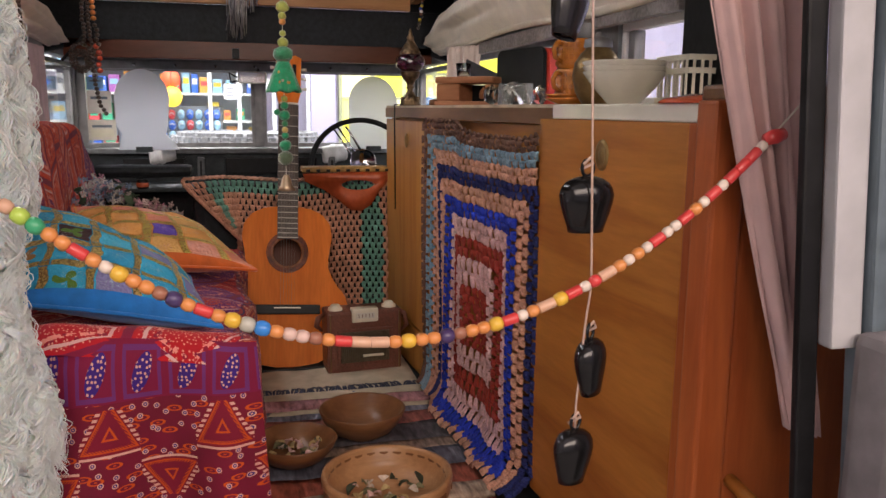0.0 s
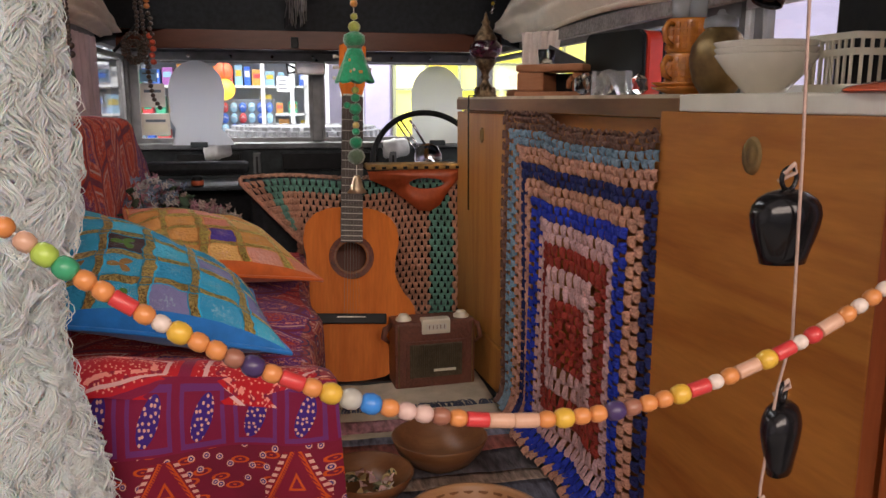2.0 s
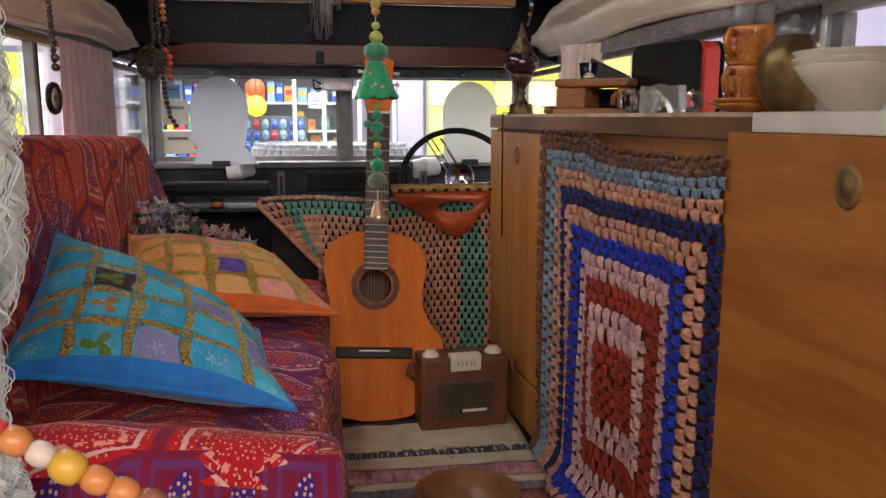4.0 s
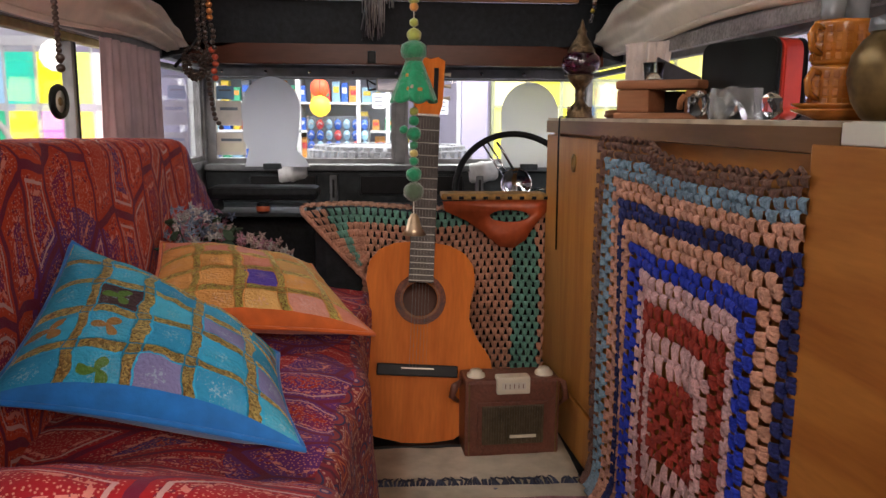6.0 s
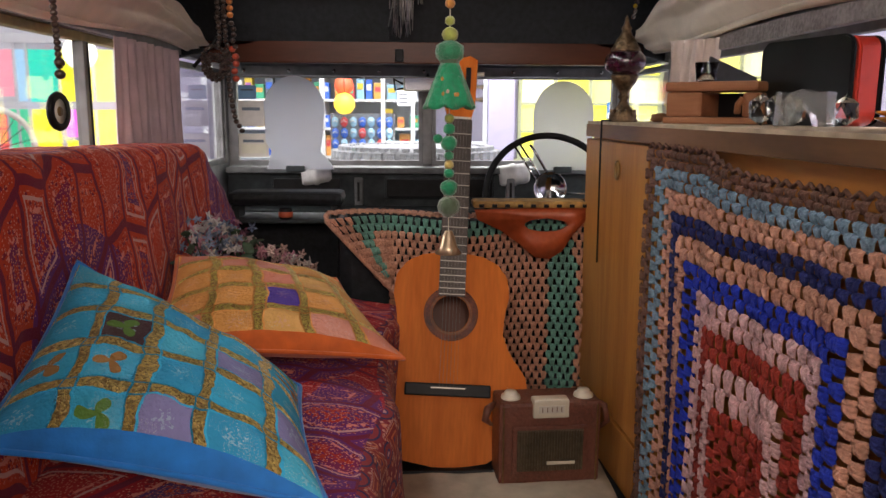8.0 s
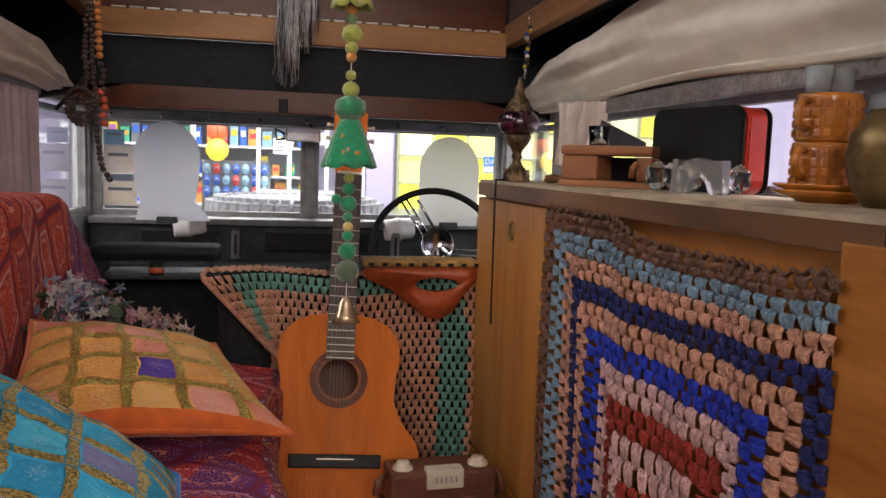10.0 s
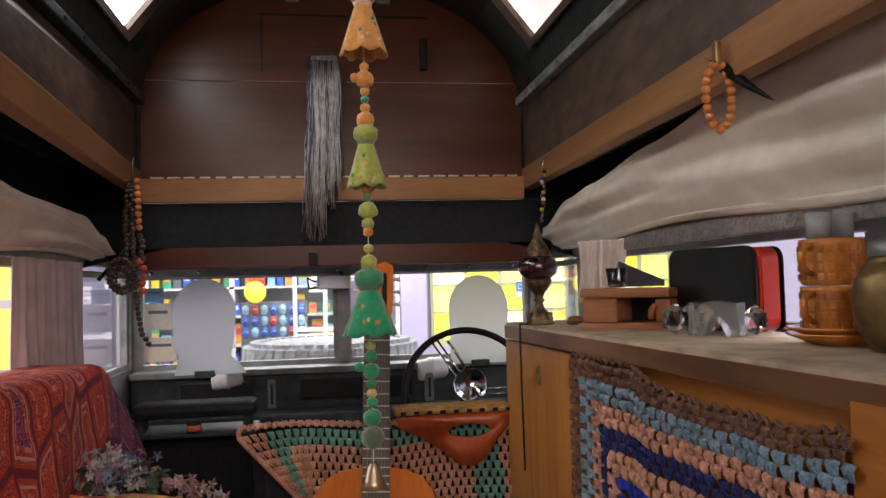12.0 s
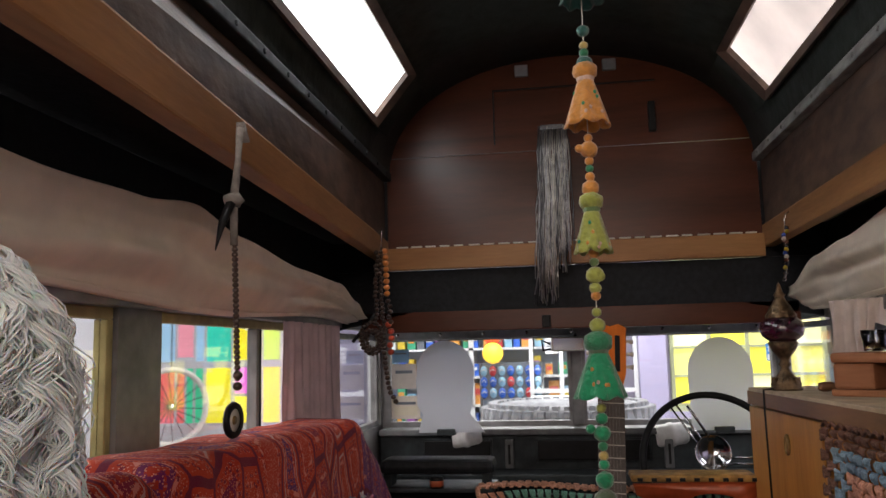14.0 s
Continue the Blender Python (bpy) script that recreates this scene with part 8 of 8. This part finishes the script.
part("back_board", boxed(-0.9, 0.9, 0.18, 0.2, 0.0, 2.4), mat("pale_blue_board", (0.55, 0.62, 0.72), 0.6, 0, 0.05, 10, 0.02), shelf)
GOODS = [mat("goods_%d" % i, c, 0.5, 0, 0.1, 30, 0.05) for i, c in enumerate(((0.03, 0.12, 0.55), (0.55, 0.05, 0.06), (0.60, 0.45, 0.04), (0.70, 0.72, 0.74), (0.05, 0.35, 0.20), (0.30, 0.10, 0.35), (0.12, 0.14, 0.17), (0.65, 0.30, 0.06), (0.25, 0.45, 0.62)))]
rng = random.Random(44)
for z in (0.77, 1.0, 1.24, 1.48, 1.72):
    x = -1.62
    while x < 0.10:
        w, h = rng.uniform(0.05, 0.11), rng.uniform(0.07, 0.19)
        k = rng.randrange(9)
        g = thing("packaged_goods", (x + w / 2, 8.02, z), "small coloured package on the shop shelf", "package", "shop goods")
        part("carton", boxed(-w / 2, w / 2, -0.06, 0.06, 0.0, h, bev=0.006), GOODS[k], g)
        part("printed_band", boxed(-w * 0.38, w * 0.38, -0.063, -0.0605, h * 0.45, h * 0.75), GOODS[(k + 3) % 9], g)
        x += w + rng.uniform(0.012, 0.05)


def paper_lantern(loc, r, material, label):
    ob = thing("paper_lantern", loc, label, "lantern", "paper lanterns")
    bm = bmesh.new()
    prof = []
    for i in range(25):
        a = math.pi * i / 24
        prof.append((max(0.012, r * math.sin(a) * (1 + 0.015 * math.cos(i * math.pi))), -r * math.cos(a)))
    lathe(bm, prof, seg=28)
    part("shade", bm, material, ob, "", True)
    bm = bmesh.new()
    tube(bm, [(0, 0, r), (0, 0, 4.0 - loc[2])], 0.003, 5)
    part("cord", bm, BLACKPAINT, ob)


paper_lantern((-0.51, FARY, 1.575), 0.074, glow("red_paper_lit", (0.80, 0.12, 0.05), 0.55), "red paper lantern hung in the shop")
paper_lantern((-0.5, FARY - 0.1, 1.435), 0.080, glow("yellow_paper_lit", (1.0, 0.62, 0.05), 1.5), "lit yellow-orange paper lantern")
paper_lantern((-2.07, 6.25, 1.73), 0.10, glow("white_paper_lit", (1.0, 0.97, 0.88), 1.8), "lit white paper lantern")

# sandal rack
rack = thing("sandal_rack", (-0.42, FARY, 0.0), "wire rack with rows of bright blue sandals", "rack")
part("board", boxed(-0.20, 0.30, 0.03, 0.05, 0.7, 1.36), GOODS[6], rack)
for x in (-0.19, 0.29):
    part("leg", boxed(x - 0.01, x + 0.01, 0.02, 0.04, 0.0, 1.36), CHROME, rack)
for j in range(3):
    for i in range(7):
        x, z = -0.165 + i * 0.07, 1.09 + j * 0.085
        c = GOODS[(0, 8, 0, 0, 8, 1, 8)[(i + 2 * j) % 7]]
        s = thing("sandal", (x - 0.42, FARY + 0.02, z), "bright moulded sandal hung on the rack", "sandal", "hung sandals")
        bm = bmesh.new()
        ball(bm, (0, 0, 0.035), 0.032, (0.9, 0.3, 1.3), 2)
        part("sole", bm, c, s, "", True)
        bm = bmesh.new()
        tube(bm, [(-0.018, -0.010, 0.035), (0, -0.018, 0.05), (0.018, -0.010, 0.035)], 0.004, 6)
        part("toe_strap", bm, GOODS[3], s, "", True)
# glazed partition with white frames
part_ob = setting("window_shop_partition", boxed(-0.22, 0.60, FARY - 0.02, FARY + 0.02, 1.98, 2.03), SHOPW, "white framed glazed shop partition", "window")
for x in (-0.21, 0.02, 0.30, 0.58):
    part("window_frame", boxed(x - 0.015, x + 0.015, FARY - 0.02, FARY + 0.02, 0.0, 1.98), SHOPW, part_ob)
part("window_frame", boxed(-0.21, 0.58, FARY - 0.018, FARY + 0.018, 1.12, 1.15), SHOPW, part_ob)
_g = part("pane", boxed(-0.195, 0.565, FARY - 0.003, FARY + 0.003, 1.15, 1.98), GLASS, part_ob, "clear glass")
_g.visible_shadow = False
table = thing("display_table", (0.02, 6.7, 0.0), "white metal display table with printed cards", "table")
part("tabletop", boxed(-0.22, 0.30, -0.2, 0.2, 1.10, 1.125, bev=0.005), SHOPW, table)
for x in (-0.2, 0.28):
    for y in (-0.18, 0.18):
        part("leg", boxed(x - 0.012, x + 0.012, y - 0.012, y + 0.012, 0, 1.10), SHOPW, table)
for i, (x, z, w, h) in enumerate(((-0.05, 1.42, 0.10, 0.12), (0.22, 1.50, 0.12, 0.09), (0.45, 1.38, 0.09, 0.13), (0.10, 1.62, 0.14, 0.10))):
    c = thing("notice_card", (x, FARY - 0.03, z), "pale printed notice on the shop glass", "notice", "notices")
    part("card", boxed(-w / 2, w / 2, -0.004, 0.0, 0, h), SHOPW, c)
    for k in range(3):
        part("text_bar", boxed(-w * 0.38, w * 0.3, -0.006, -0.0045, h * (0.2 + 0.25 * k), h * (0.27 + 0.25 * k)), GOODS[6], c)

# parking sign beyond the windscreen
sg = thing("blue_sign", (1.58, FARY - 0.06, 1.33), "small blue and white sign by the yellow window", "sign")
SIGNBLUE = mat("sign_blue", (0.04, 0.22, 0.55), 0.5, 0, 0.05, 20, 0.02)
part("plate", boxed(-0.06, 0.075, -0.006, 0.0, 0.0, 0.13), SIGNBLUE, sg)
part("lower_field", boxed(-0.055, 0.07, -0.008, -0.0062, 0.008, 0.05), SHOPW, sg)
tc = bpy.data.curves.new("sign_text", "FONT")
tc.body, tc.size, tc.extrude = "DA", 0.062, 0.0008
to = new("sign_text_source", tc)
me = bpy.data.meshes.new_from_object(to.evaluated_get(bpy.context.evaluated_depsgraph_get()))
bpy.data.objects.remove(to)
me.materials.append(SHOPW)
tx = new("letters", me)
tx.parent = sg
tx.matrix_basis = pose(-0.05, -0.0085, 0.068, 90, 0, 0)

# papers stuck inside the windscreen
for x0, x1, z0, z1, k in ((-0.585, -0.495, 1.325, 1.415, 0), (-0.588, -0.482, 1.218, 1.300, 1), (-0.583, -0.52, 1.42, 1.468, 2)):
    pp = thing("paper_notice", ((x0 + x1) / 2, 3.938, z0), "small printed paper stuck inside the windscreen", "paper", "windscreen papers")
    w, h = (x1 - x0) / 2, z1 - z0
    part("sheet", boxed(-w, w, -0.0015, 0.0, 0, h), mat("printed_paper_%d" % k, ((0.62, 0.57, 0.52), (0.68, 0.62, 0.54), (0.20, 0.36, 0.55))[k], 0.8, 0, 0.08, 40, 0.02), pp)
    part("print_bar", boxed(-w * 0.7, w * 0.7, -0.0025, -0.0016, h * 0.62, h * 0.74), GOODS[6], pp)
    if k == 1:
        part("print_field", boxed(-w * 0.8, w * 0.8, -0.0025, -0.0016, h * 0.15, h * 0.55), IVORY, pp)

# coloured leadlight screen and bicycle wheel beside the vehicle
LEADY = 6.4
lead = setting("window_leadlight", boxed(-2.95, -1.75, LEADY - 0.02, LEADY + 0.02, 1.80, 1.86), HALLWALL, "screen of coloured glass panes that glow by themselves", "window")
part("window_sill", boxed(-2.95, -1.75, LEADY - 0.02, LEADY + 0.02, 0.0, 0.98), HALLWALL, lead)
# Emission in each pane stands in for daylight behind the glass.
CG = {k: glow("glowing_glass_" + k, c, 0.55) for k, c in {"blue": (0.32, 0.55, 0.75), "pink": (0.80, 0.30, 0.38), "teal": (0.02, 0.62, 0.45), "yellow": (0.95, 0.85, 0.02), "magenta": (0.85, 0.12, 0.75), "green": (0.03, 0.55, 0.28), "red": (0.75, 0.10, 0.10), "white": (0.95, 0.95, 0.92), "lime": (0.62, 0.85, 0.10)}.items()}
for x0, x1, z0, z1, c in ((-2.85, -2.70, 1.43, 1.76, "blue"), (-2.68, -2.56, 1.46, 1.76, "pink"), (-2.54, -2.48, 1.43, 1.76, "blue"), (-2.46, -2.28, 1.42, 1.76, "teal"), (-2.26, -2.06, 1.43, 1.76, "yellow"), (-2.04, -1.92, 1.43, 1.76, "lime"), (-1.90, -1.78, 1.0, 1.76, "white"),
                          (-2.85, -2.63, 1.0, 1.38, "red"), (-2.61, -2.49, 1.0, 1.38, "green"), (-2.47, -2.27, 1.0, 1.38, "yellow"), (-2.25, -2.12, 1.2, 1.38, "magenta"), (-2.25, -2.12, 1.0, 1.18, "yellow"), (-2.10, -1.92, 1.0, 1.38, "yellow")):
    part("pane", boxed(x0, x1, LEADY - 0.004, LEADY + 0.004, z0, z1), CG[c], lead)
for x in (-2.87, -2.69, -2.55, -2.47, -2.27, -2.05, -1.91, -1.76):
    part("lead_bar", boxed(x - 0.008, x + 0.008, LEADY - 0.012, LEADY + 0.012, 0.98, 1.80), HALLWALL, lead)
part("lead_bar", boxed(-2.87, -1.76, LEADY - 0.010, LEADY + 0.010, 1.385, 1.425), HALLWALL, lead)
cyc = thing("bicycle_wheel", (-2.60, 6.15, 1.13), "bicycle wheel with a pale tyre before coloured glass", "wheel")
cyc.rotation_euler = (0, 0, radians(48))
bm = bmesh.new()
tube(bm, [(0.25 * math.cos(a), 0, 0.25 * math.sin(a)) for a in [i * math.pi / 24 for i in range(48)]], 0.020, 8, True)
part("tyre", bm, mat("pale_tyre", (0.62, 0.58, 0.56), 0.7, 0, 0.1, 20, 0.1), cyc, "", True)
bm = bmesh.new()
lathe(bm, [(0, -0.03), (0.02, -0.03), (0.02, 0.03), (0, 0.03)], m=pose(0, 0, 0, 90, 0, 0), seg=14)
part("hub", bm, CHROME, cyc, "", True)
for i in range(18):
    a = 2 * math.pi * i / 18
    bm = bmesh.new()
    tube(bm, [(0.02 * math.cos(a), 0, 0.02 * math.sin(a)), (0.238 * math.cos(a + 0.25), 0, 0.238 * math.sin(a + 0.25))], 0.003, 5)
    part("spoke", bm, BLACKPAINT, cyc)
bm = bmesh.new()
tube(bm, [(0, 0, 0.25), (0, 0, 2.85)], 0.004, 5)
part("hanging_wire", bm, BLACKPAINT, cyc)
